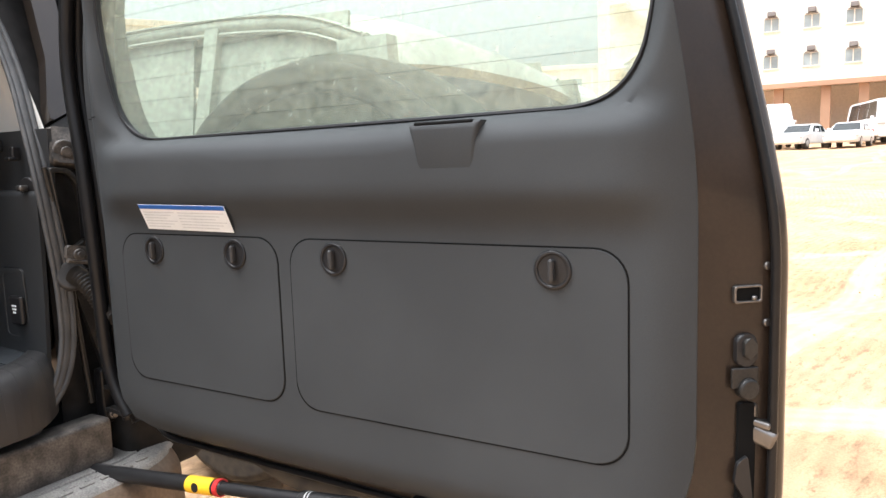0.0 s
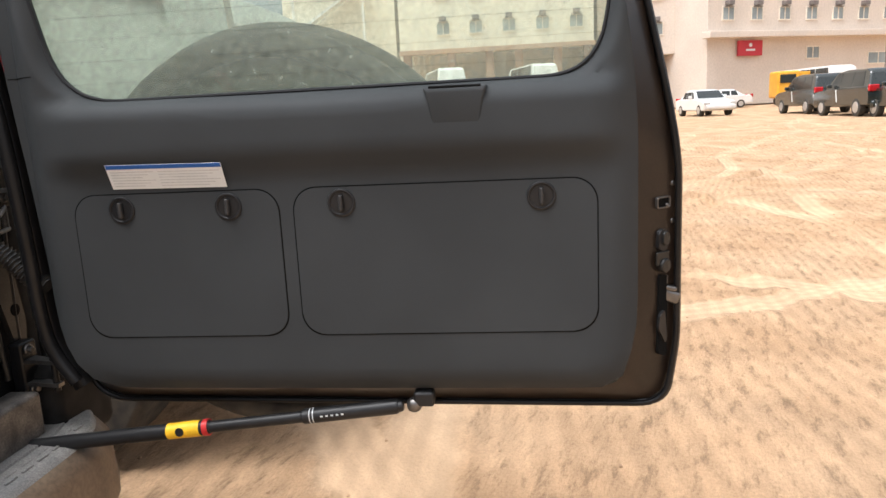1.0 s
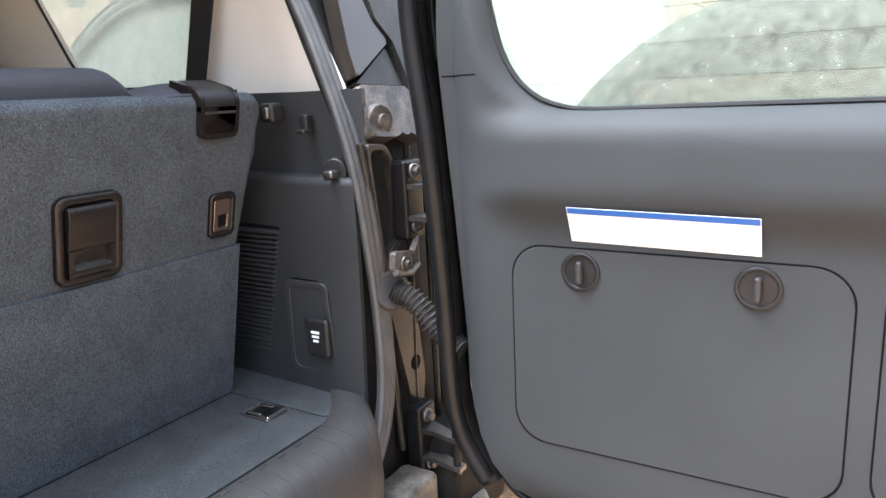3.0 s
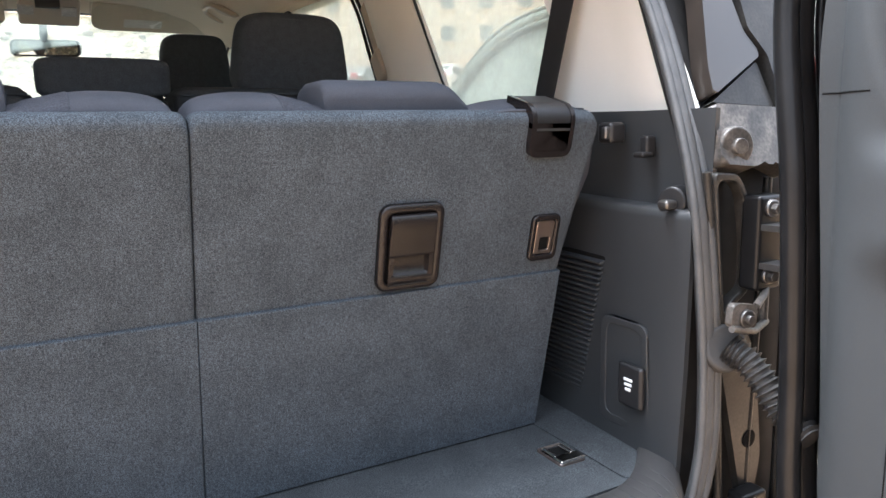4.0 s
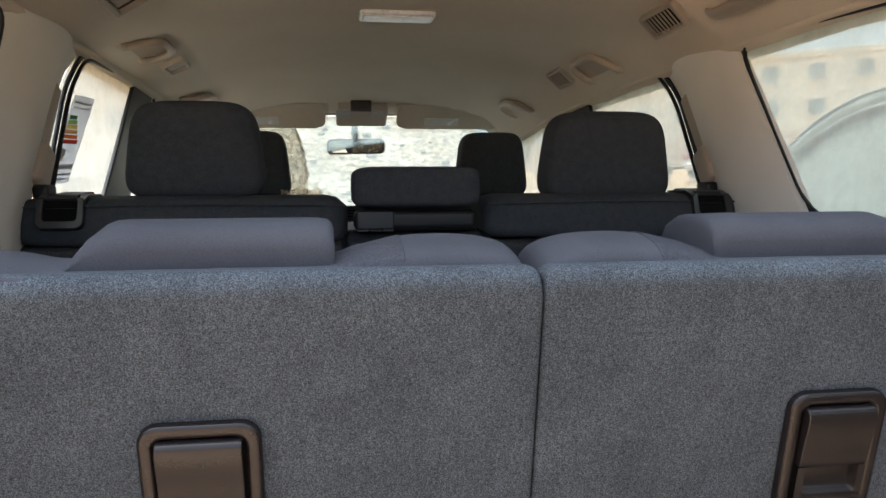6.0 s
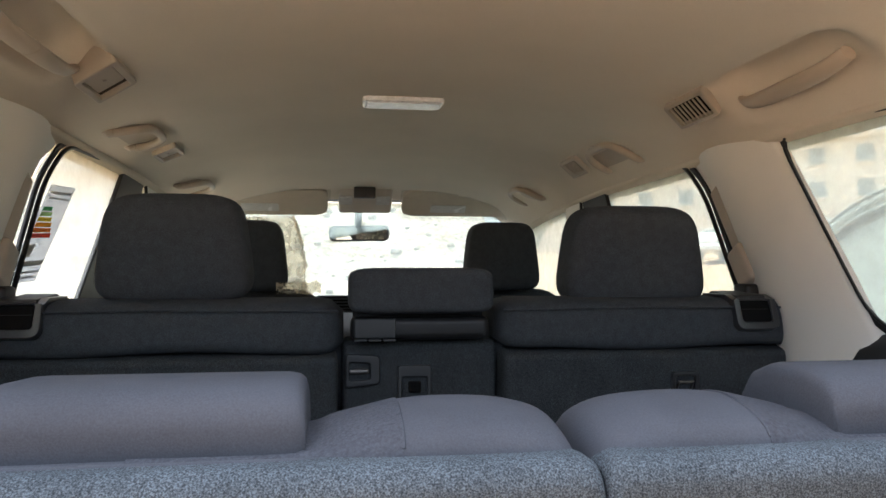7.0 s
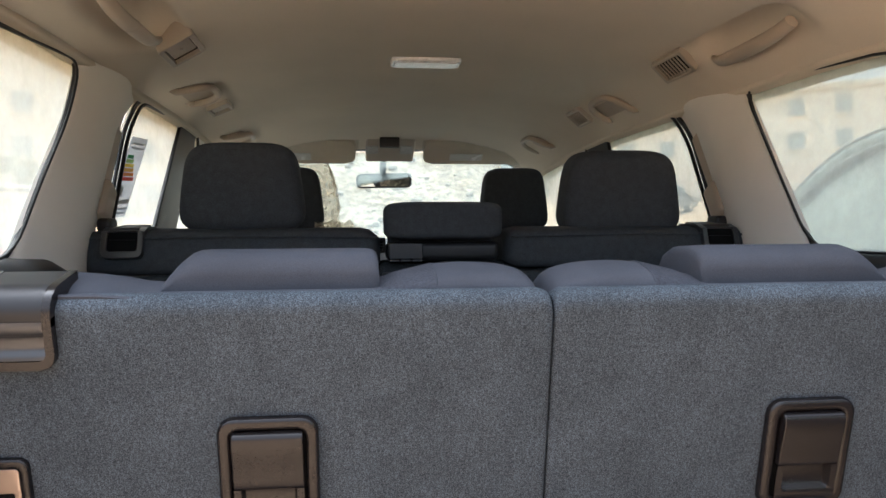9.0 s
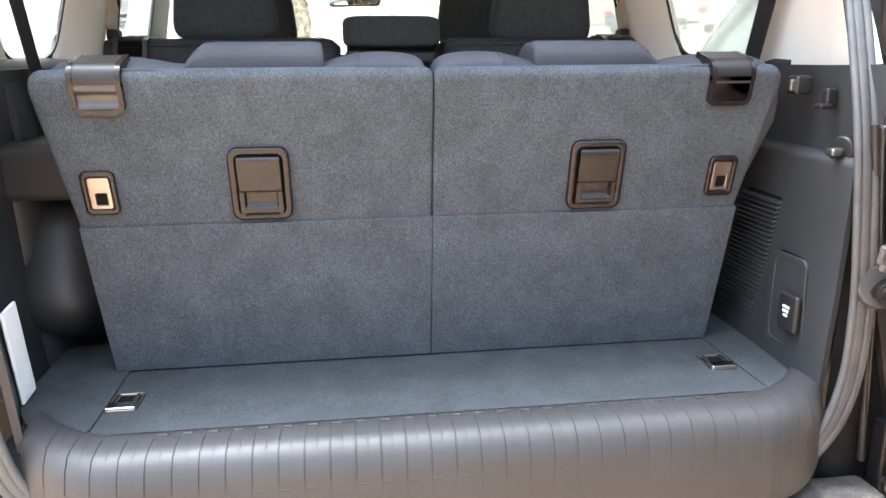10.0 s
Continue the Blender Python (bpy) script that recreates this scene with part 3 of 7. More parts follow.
# berm of dug earth ahead of the car
def berm_height(x, y):
    base = max(0.0, (y - 7.5) / 5.0)
    top = 3.6 + 0.5 * noise.noise(Vector((x * 0.25, 0, 5)))
    side = min(1, max(0, (3.9 - abs(x + 0.3)) / 2.2))
    side = side * side * (3 - 2 * side)
    h = top * min(1, base) ** 0.8 * side
    h += 0.25 * base * noise.noise(Vector((x * 0.9, y * 0.9, 2))) * side
    return h - 0.12 + rise(x, y)


bm = BM()
loft(bm, [[(x, y, berm_height(x, y)) for y in [7.0 + 0.25 * j for j in range(45)]] for x in [-11.5 + 0.3 * i for i in range(68)]], cap=False, closed=False)
solo("earth_berm", bm, M_BERM, "bank of pale dug earth with scattered stones", "bank", kind="structure")
rnd = random.Random(5)
bm = BM()
for i in range(260):
    x, y = rnd.uniform(-3.2, 2.6), rnd.uniform(7.8, 12.5)
    r = rnd.uniform(0.02, 0.09)
    puff(bm, (x, y, berm_height(x, y) + r * 0.2), (r * 2, r * 1.7, r * 1.2), 0.8, nu=7, nv=5)
solo("stones", bm, M_STONE, "brown stones strewn over the earth bank", "stones", kind="stuff")


# ---- buildings ----
def ac_window(bm_w, bm_f, bm_a, x, y, z, w=1.15, h=1.05, ac=True):
    """A framed pane in a west-facing wall, with its air conditioner box above."""
    rbox(bm_w, (x - 0.02, y, z), (0.06, w, h), 0)
    for dy in (-w / 2, 0, w / 2):
        rbox(bm_f, (x - 0.05, y + dy, z), (0.1, 0.07, h + 0.07), 0)
    for dz in (-h / 2, h / 2):
        rbox(bm_f, (x - 0.05, y, z + dz), (0.12, w + 0.14, 0.08), 0)
    if ac:
        rbox(bm_a, (x - 0.22, y, z + h / 2 + 0.3), (0.5, 0.58, 0.36), 0.03)
        rbox(bm_a, (x - 0.12, y, z + h / 2 + 0.02), (0.3, 0.9, 0.06), 0)


def window_part(house, x, y, z, w=1.15, h=1.05, ac=True):
    a, b, c = BM(), BM(), BM()
    ac_window(a, b, c, x, y, z, w, h, ac)
    win = part("window", a, M_WINDOW, house)
    part("window_frame", b, M_WALL2, win)
    if ac:
        part("air_conditioner", c, M_AC, house)
    else:
        c.free()


def block(name, x, y0, y1, h, depth, material, label, floors, rows, spacing, first, ac=True, base_z=0.0):
    house = thing(name, (x, (y0 + y1) / 2, 0), label, "building")
    b = BM()
    rbox(b, (x + depth / 2, (y0 + y1) / 2, base_z + (h - base_z) / 2), (depth, y1 - y0, h - base_z), 0.05)
    part("wall", b, material, house)
    b = BM()
    rbox(b, (x + depth / 2, (y0 + y1) / 2, h + 0.35), (depth + 0.3, y1 - y0 + 0.3, 0.7), 0.05)
    part("parapet", b, material, house)
    for f in range(rows):
        y = y0 + first
        while y < y1 - 1.0:
            window_part(house, x, y, floors + 2.95 * f, ac=ac)
            y += spacing
    return house


h1 = block("apartment_building", 62, -52, -16.5, 17.5, 14, M_WALL, "tan rendered block with window air conditioners", 7.5, 4, 2.9, 1.6)
b = BM()
rbox(b, (61.55, -33, 5.75), (1.1, 34, 0.5), 0.03)
part("ledge", b, M_WALL, h1)
for yy, zz, w in ((-27.5, 4.2, 1.4), (-35.0, 3.6, 2.4), (-41, 3.6, 2.4)):
    window_part(h1, 62, yy, zz, w, 1.0, False)
for yy in (-28.5, -33, -37.5):
    window_part(h1, 62, yy, 1.6, 1.0, 1.1, False)
sg = thing("shop_sign", (61.8, -22.0, 3.0), "red sign board fixed to the tan wall", "sign")
b = BM()
rbox(b, (61.75, -20.6, 4.75), (0.16, 2.5, 1.25), 0.02)
part("board", b, M_SIGN, sg)
b = BM()
rbox(b, (61.64, -20.6, 4.6), (0.04, 0.9, 0.16), 0.0)
part("lettering", b, M_WHITE, sg)
b = BM()
disc(b, (61.64, -20.6, 5.0), (-1, 0, 0), 0.16, 0.03, 16)
part("emblem", b, M_WHITE, sg)

# the tan block stands turned away from the car park
turn = Matrix.Translation((62, -16.5, 0)) @ Matrix.Rotation(radians(24), 4, "Z") @ Matrix.Translation((-62, 16.5, 0))
for ob in (h1, sg):
    ob.matrix_basis = turn @ ob.matrix_basis

h2 = block("apartment_building", 66, -17.5, -8.0, 17.5, 14, M_WALL, "tan block raised on columns over a driveway", 6.8, 4, 2.9, 1.5, base_z=4.6)
for yy in (-16.9, -13.0, -8.6):
    for xx in (66.6, 73):
        b = BM()
        rbox(b, (xx, yy, 2.3), (0.7, 0.7, 4.6), 0.02)
        part("column", b, M_WALL, h2)
b = BM()
rbox(b, (79, -12.7, 2.3), (0.4, 9.5, 4.6), 0)
part("back_wall", b, M_WALL, h2)
h3 = block("apartment_building", 64, -7.5, 9.5, 17.2, 14, M_WALL2, "cream block on columns with window air conditioners", 6.5, 4, 2.9, 1.5, base_z=4.7)
for yy in (-7.0, -4.4, -1.0, 1.6, 5.0, 9.0):
    b = BM()
    rbox(b, (64.6, yy, 2.0), (0.8, 0.7, 5.6), 0.02)
    part("column", b, M_WALL3, h3)
b = BM()
rbox(b, (70, 1, 1.9), (0.4, 17, 5.8), 0)
part("back_wall", b, M_WALL, h3)
b = BM()
rbox(b, (63.8, 1, 4.55), (0.5, 17.2, 0.4), 0.02)
part("beam", b, M_WALL3, h3)
h4 = block("stair_building", 70, 11.0, 22.0, 16.0, 12, M_WALL2, "cream block with an open zigzag stair", 4.0, 4, 40, 50)
for k in range(4):
    b = BM()
    turn = Euler((radians(32 if k % 2 else -32), 0, 0)).to_matrix().to_4x4()
    rbox(b, (69.0, 17.0, 3.2 + 3.0 * k), (1.2, 5.6, 0.25), 0, turn)
    part("stair_flight", b, M_CARWHITE, h4)
    b = BM()
    rbox(b, (69.0, 17.0 + (2.6 if k % 2 else -2.6), 4.6 + 3.0 * k), (1.6, 2.0, 0.25), 0)
    part("landing", b, M_CARWHITE, h4)
for yy in (13.6, 20.4):
    b = BM()
    rbox(b, (68.4, yy, 7.5), (0.25, 0.25, 15), 0)
    part("post", b, M_CARWHITE, h4)
for k in range(7):
    b = BM()
    rbox(b, (69.85, 10.9 - 0.55 * k, 7.5), (0.4, 0.2, 15), 0)
    part("fin", b, M_WALL2, h4)

# long low block far ahead to the right, and a balconied block to the left
def far_block(cx, cy, yaw, w, d, h, material, label, floors, cols, balcony):
    house = thing("apartment_building", (cx, cy, 0), label, "building")
    R = Matrix.Translation((cx, cy, 0)) @ Matrix.Rotation(radians(yaw), 4, "Z")
    T3 = R.to_3x3().to_4x4()
    b = BM()
    rbox(b, R @ Vector((0, d / 2, h / 2)), (w, d, h), 0.05, T3)
    part("wall", b, material, house)
    b = BM()
    rbox(b, R @ Vector((0, d / 2, h + 0.3)), (w + 0.4, d + 0.4, 0.6), 0.05, T3)
    part("roof", b, material, house)
    for f in range(floors):
        for c in range(cols):
            x = -w / 2 + w * (c + 0.5) / cols
            z = 1.9 + 3.1 * f
            b = BM()
            rbox(b, R @ Vector((x, -0.02, z)), (1.3, 0.08, 1.5), 0, T3)
            win = part("window", b, M_WINDOW, house)
            b = BM()
            rbox(b, R @ Vector((x, -0.06, z - 0.8)), (1.5, 0.2, 0.1), 0, T3)
            part("sill", b, M_WALL2, win)
        if balcony:
            for c in range(0, cols, 2):
                x = -w / 2 + w * (c + 0.5) / cols
                b = BM()
                rbox(b, R @ Vector((x, -0.8, 0.6 + 3.1 * f)), (w / cols * 1.1, 1.6, 0.2), 0, T3)
                rbox(b, R @ Vector((x, -1.55, 1.1 + 3.1 * f)), (w / cols * 1.1, 0.12, 0.9), 0, T3)
                for q in (-0.5, 0.5):
                    rbox(b, R @ Vector((x + q * w / cols, -1.5, 2.1 + 3.1 * f)), (0.2, 0.2, 3.1), 0, T3)
                part("balcony", b, M_CARWHITE, house)
    return house


far_block(41, 60, -33, 46, 14, 9.5, M_WALL2, "pale two and three storey block beyond a wall", 3, 12, False)
far_block(86, 34, -70, 26, 14, 10.0, M_WALL2, "cream block with paired windows in the distance", 3, 7, True)
far_block(-30, 50, 30, 34, 12, 15.0, M_WALL2, "cream block with deep white balconies", 4, 8, True)
bm = BM()
rbox(bm, (37, 52, 1.3 + rise(37, 52)), (60, 0.3, 2.6), 0, Matrix.Rotation(radians(-33), 4, "Z"))
solo("boundary_wall", bm, M_WALL, "long tan boundary wall", "wall", kind="structure")
ct = thing("storage_container", (-13, 28, 0), "pale yellow site cabin on the sand", "cabin")
b = BM()
rbox(b, (-13, 28, 1.2), (4.6, 2.6, 2.6), 0.05, Matrix.Rotation(radians(26), 4, "Z"))
part("body", b, M_WALL2, ct)
b = BM()
rbox(b, (-13, 28, 2.68), (4.9, 2.9, 0.14), 0.02, Matrix.Rotation(radians(26), 4, "Z"))
part("roof", b, M_CARWHITE, ct)


# ---- trees ----
def tree(x, y, h, seed):
    r = random.Random(seed)
    t = thing("tree", (x, y, 0), "dusty green street tree with an open crown", "tree", "trees")
    b = BM()
    top = Vector((x + r.uniform(-.3, .3), y + r.uniform(-.3, .3), h * 0.55))
    tube(b, [(x, y, -0.1), (x + 0.05, y, h * 0.25), top], [0.16, 0.12, 0.07], 8)
    tips = []
    for i in range(7):
        a = 2 * math.pi * i / 7 + r.uniform(-.3, .3)
        e = top + Vector((math.cos(a) * h * 0.26, math.sin(a) * h * 0.26, h * r.uniform(0.05, 0.36)))
        tube(b, [top - Vector((0, 0, h * 0.15)), (top + e) / 2 + Vector((0, 0, 0.1)), e], [0.06, 0.04, 0.02], 6)
        tips.append(e)
    part("trunk", b, M_BARK, t)
    b = BM()
    for i in range(900):
        e = r.choice(tips)
        c = e + Vector((r.gauss(0, 1), r.gauss(0, 1), r.gauss(0, 0.7))) * h * 0.085
        s = r.uniform(0.08, 0.2)
        u = Vector((r.gauss(0, 1), r.gauss(0, 1), r.gauss(0, 1))).normalized()
        v = u.orthogonal().normalized()
        b.faces.new([b.verts.new(c + u * s), b.verts.new(c + v * s * 0.5), b.verts.new(c - u * s), b.verts.new(c - v * s * 0.5)])
    part("crown", b, M_LEAF, t)


for i, (x, y, h) in enumerate(((33, 34, 3.6), (41, 28, 4.2), (-18, 26, 4.5), (-13, 30, 4.0), (60, -9.5, 3.0))):
    tree(x, y, h, 40 + i)


# ---- vehicles ----
def car(kind, cx, cy, yaw, L, W, H, belt, profile, green, paint, label, dusty=False):
    """A parked car facing +y before its turn: side silhouettes of body and cabin, wheels, lamps, panes."""
    R = Matrix.Translation((cx, cy, 0)) @ Matrix.Rotation(radians(yaw), 4, "Z")
    c = thing(kind, (cx, cy, 0), label, "car" if kind != "minibus" else "bus", "parked vehicles")
    b = BM()
    n = rounded(profile, 0.12, 4)
    rings = []
    for f, s in ((-1, 0.86), (-0.94, 0.97), (-0.8, 1.0), (0.8, 1.0), (0.94, 0.97), (1, 0.86)):
        mz = sum(p[1] for p in n) / len(n)
        rings.append([R @ Vector((f * W / 2, y * (0.985 + 0.015 * s), mz + (z - mz) * s)) for y, z in n])
    loft(b, rings)
    body = part("body", b, paint, c)
    b = BM()
    g = rounded(green, 0.10, 4)
    gz0, gz1 = min(p[1] for p in g), max(p[1] for p in g)
    rings = []
    for f, s in ((-1, 0.0), (-0.97, 0.35), (-0.88, 1.0), (0.88, 1.0), (0.97, 0.35), (1, 0.0)):
        ring = []
        for y, z in g:
            t = (z - gz0) / (gz1 - gz0)
            w = W / 2 * (0.96 - 0.17 * t) * f
            ring.append(R @ Vector((w, y * (1 - 0.02 * (1 - s)), z - 0.05 * (1 - s) * t)))
        rings.append(ring)
    loft(b, rings)
    part("cabin", b, paint, c)
    ys = sorted(p[0] for p in green)
    y0, y1 = ys[0] + 0.25, ys[-1] - 0.25
    zt, zb = gz1 - 0.13, gz0 + 0.06
    cuts = [y0 + 0.15, y0 + (y1 - y0) * 0.36, y0 + (y1 - y0) * 0.68, y1 - 0.1]
    for side in (-1, 1):
        for k in range(len(cuts) - 1):
            ya, yb = cuts[k] + 0.04, cuts[k + 1] - 0.04
            yat = ya + (0.18 if k == 0 else 0)
            ybt = yb - (0.42 if k == len(cuts) - 2 else 0)
            b = BM()
            def wx(z):
                return W / 2 * (0.96 - 0.17 * (z - gz0) / (gz1 - gz0)) + 0.006
            q = [Vector((side * wx(z), y, z)) for y, z in ((ya, zb), (yb, zb), (ybt, zt), (yat, zt))]
            o = Vector((side * -0.03, 0, 0))
            loft(b, [[R @ (p + o) for p in q], [R @ p for p in q]])
            part("side_window", b, M_CARGLASS, c)
    for end, name in ((1, "windscreen"), (-1, "rear_window")):
        b = BM()
        yb_, yt_ = (ys[-1], max(p[0] for p in green if p[1] > gz1 - 0.05)) if end > 0 else (ys[0], min(p[0] for p in green if p[1] > gz1 - 0.05))
        q = []
        for sx, t in ((-1, 0.12), (1, 0.12), (1, 0.86), (-1, 0.86)):
            z = gz0 + (gz1 - gz0) * t
            q.append(Vector((sx * W / 2 * (0.86 - 0.17 * t), yb_ + (yt_ - yb_) * t + end * 0.03, z)))
        loft(b, [[R @ (p - Vector((0, end * 0.05, 0))) for p in q], [R @ p for p in q]])
        part(name, b, M_CARGLASS, c)
    yl = sorted(p[0] for p in profile)
    wr = 0.36 if H > 1.6 else 0.31
    for side in (-1, 1):
        for yy in (yl[0] + L * 0.19, yl[-1] - L * 0.18):
            b = BM()
            ct = R @ Vector((side * (W / 2 + 0.012), yy, wr))
            ax = R.to_3x3() @ Vector((side, 0, 0))
            disc(b, ct, ax, wr, 0.24, 24, 0.04)
            w = part("wheel", b, M_TYRE, c)
            b = BM()
            disc(b, ct + ax * 0.012, ax, wr * 0.62, 0.05, 20, 0.01)
            part("rim", b, M_RIM, w)
        for yy, material, name, z, hgt in ((yl[-1] - 0.02, M_LENS, "headlight", belt - 0.28, 0.16), (yl[0] + 0.02, M_LAMP, "tail_lamp", belt - 0.05, 0.26)):
            b = BM()
            rbox(b, R @ Vector((side * W * 0.40, yy, z)), (W * 0.2, 0.16, hgt), 0.04, R.to_3x3().to_4x4())
            part(name, b, material, c)
    if "tape" in label:
        for side in (-1, 1):
            b = BM()
            rbox(b, R @ Vector((side * (W / 2 + 0.004), 0.2, 0.84)), (0.012, 0.07, 0.52), 0.0, (R.to_3x3() @ Euler((radians(-12), 0, 0)).to_matrix()).to_4x4())
            part("white_tape", b, M_WHITE, c)
    for yy in (yl[-1], yl[0]):
        b = BM()
        rbox(b, R @ Vector((0, yy, 0.48)), (W * 0.9, 0.22, 0.28), 0.08, R.to_3x3().to_4x4())
        part("bumper", b, paint, c)
    for side in (-1, 1):
        b = BM()
        rbox(b, R @ Vector((side * (W / 2 + 0.1), y1 - 0.35, belt + 0.1)), (0.2, 0.12, 0.16), 0.04, R.to_3x3().to_4x4())
        part("wing_mirror", b, paint, c)
    return c


SUV_P = [(-2.4, 0.42), (2.4, 0.38), (2.42, 0.85), (2.2, 1.06), (1.15, 1.14), (-2.35, 1.16), (-2.42, 0.8)]
SUV_G = [(1.25, 1.12), (0.55, 1.80), (-0.2, 1.88), (-1.9, 1.86), (-2.15, 1.75), (-2.36, 1.12)]
SED_P = [(-2.2, 0.32), (2.2, 0.28), (2.22, 0.62), (1.9, 0.80), (0.95, 0.92), (-1.6, 0.98), (-2.2, 0.92), (-2.24, 0.6)]
SED_G = [(1.0, 0.90), (0.25, 1.40), (-0.2, 1.45), (-0.9, 1.43), (-1.65, 0.96)]
BUS_P = [(-3.4, 0.4), (3.4, 0.4), (3.45, 1.2), (3.4, 1.5), (-3.4, 1.5), (-3.42, 0.8)]
BUS_G = [(3.4, 1.45), (3.15, 2.5), (2.8, 2.65), (-3.2, 2.65), (-3.4, 2.5), (-3.42, 1.45)]

car("suv", 37.2, -15.5, -89, 4.85, 1.95, 1.88, 1.15, SUV_P, SUV_G, M_CARDARK, "dark green off-roader with white door tape")
car("suv", 31.4, -15.2, -88, 4.85, 1.95, 1.88, 1.15, SUV_P, SUV_G, M_CARDARK, "dark green off-roader with white door tape")
car("suv", 27.5, -15.6, -88, 4.85, 1.95, 1.88, 1.15, SUV_P, SUV_G, M_CARDARK, "dark green off-roader with white door tape")
car("sedan", 41.5, -11.3, 97, 4.45, 1.75, 1.45, 0.95, SED_P, SED_G, M_CARWHITE, "white saloon parked on the sand")
car("sedan", 46.8, -0.4, 80, 4.45, 1.75, 1.45, 0.95, SED_P, SED_G, M_CARWHITE, "white saloon parked on the sand")
car("sedan", 46.6, 2.0, 72, 4.45, 1.75, 1.45, 0.95, SED_P, SED_G, M_CARWHITE, "white saloon parked on the sand")
car("sedan", 60, -0.6, 0, 4.45, 1.75, 1.45, 0.95, SED_P, SED_G, M_CARWHITE, "white saloon under the raised block")
car("sedan", 58, -16.5, 0, 4.45, 1.75, 1.45, 0.95, SED_P, SED_G, M_CARWHITE, "white saloon by the tan building")
car("minibus", 55.5, -22.8, 100, 6.9, 2.1, 2.65, 1.45, BUS_P, BUS_G, M_CARWHITE, "white minibus with dark windows")
car("minibus", 51, 4.4, 105, 6.9, 2.1, 2.65, 1.45, BUS_P, BUS_G, M_CARWHITE, "white minibus with dark windows")
car("minibus", 53, -1.9, 105, 6.9, 2.1, 2.65, 1.45, BUS_P, BUS_G, M_CARWHITE, "white minibus with dark windows")
car("sedan", 16.5, 29, -50, 4.45, 1.75, 1.45, 0.95, SED_P, SED_G, M_CARWHITE, "white saloon in a far row")
car("sedan", 20, 27.5, -50, 4.45, 1.75, 1.45, 0.95, SED_P, SED_G, M_CARWHITE, "white saloon in a far row")
car("sedan", 13, 30.5, -50, 4.45, 1.75, 1.45, 0.95, SED_P, SED_G, M_CARDARK, "dark saloon in a far row")
car("suv", -9, 13, 75, 4.85, 1.95, 1.88, 1.15, SUV_P, SUV_G, M_DUSTY, "dusty grey off-roader on the sand")
car("suv", 4.9, 2.9, 0, 4.85, 1.95, 1.88, 1.15, SUV_P, SUV_G, M_CARWHITE, "white off-roader in the row of parked cars")

# truck
tk = thing("tow_truck", (55, -20.8, 0), "yellow flatbed truck with a low cab", "truck")
b = BM()
rbox(b, (55, -20.3, 1.55), (1.9, 1.6, 1.9), 0.15)
part("cab", b, M_TRUCK, tk)
b = BM()
rbox(b, (55, -22.2, 1.0), (2.0, 3.2, 0.3), 0.04)
part("flatbed", b, M_AC, tk)
b = BM()
rbox(b, (55, -21.4, 1.9), (1.9, 0.7, 1.0), 0.05)
part("crane_base", b, M_TRUCK, tk)
b = BM()
rbox(b, (54.02, -20.2, 1.95), (0.05, 1.1, 0.6), 0.03)
part("side_window", b, M_CARGLASS, tk)
for yy in (-20.3, -22.9):
    for sx in (-1, 1):
        b = BM()
        disc(b, (55 + sx * 1.0, yy, 0.42), (sx, 0, 0), 0.42, 0.3, 20, 0.04)
        w = part("wheel", b, M_TYRE, tk)
        b = BM()
        disc(b, (55 + sx * 1.012, yy, 0.42), (sx, 0, 0), 0.22, 0.05, 16, 0.01)
        part("rim", b, M_AC, w)
lp = thing("street_lamp", (57, -28.2, 0), "thin grey street lamp post", "street lamp")
b = BM()
tube(b, [(57, -28.2, 0), (57, -28.2, 8)], [0.09, 0.06], 8)
part("pole", b, M_AC, lp)
b = BM()
rbox(b, (56.6, -28.2, 8.0), (1.0, 0.2, 0.12), 0.03)
part("lamp_head", b, M_AC, lp)

# lift what stands far off onto the climbing ground
for ob in bpy.data.objects:
    q = ob.matrix_basis.translation
    if ob.parent is None and ob.type == "EMPTY" and math.hypot(q.x, q.y) > 12:
        ob.matrix_basis = Matrix.Translation((0, 0, rise(q.x, q.y) - 0.03)) @ ob.matrix_basis

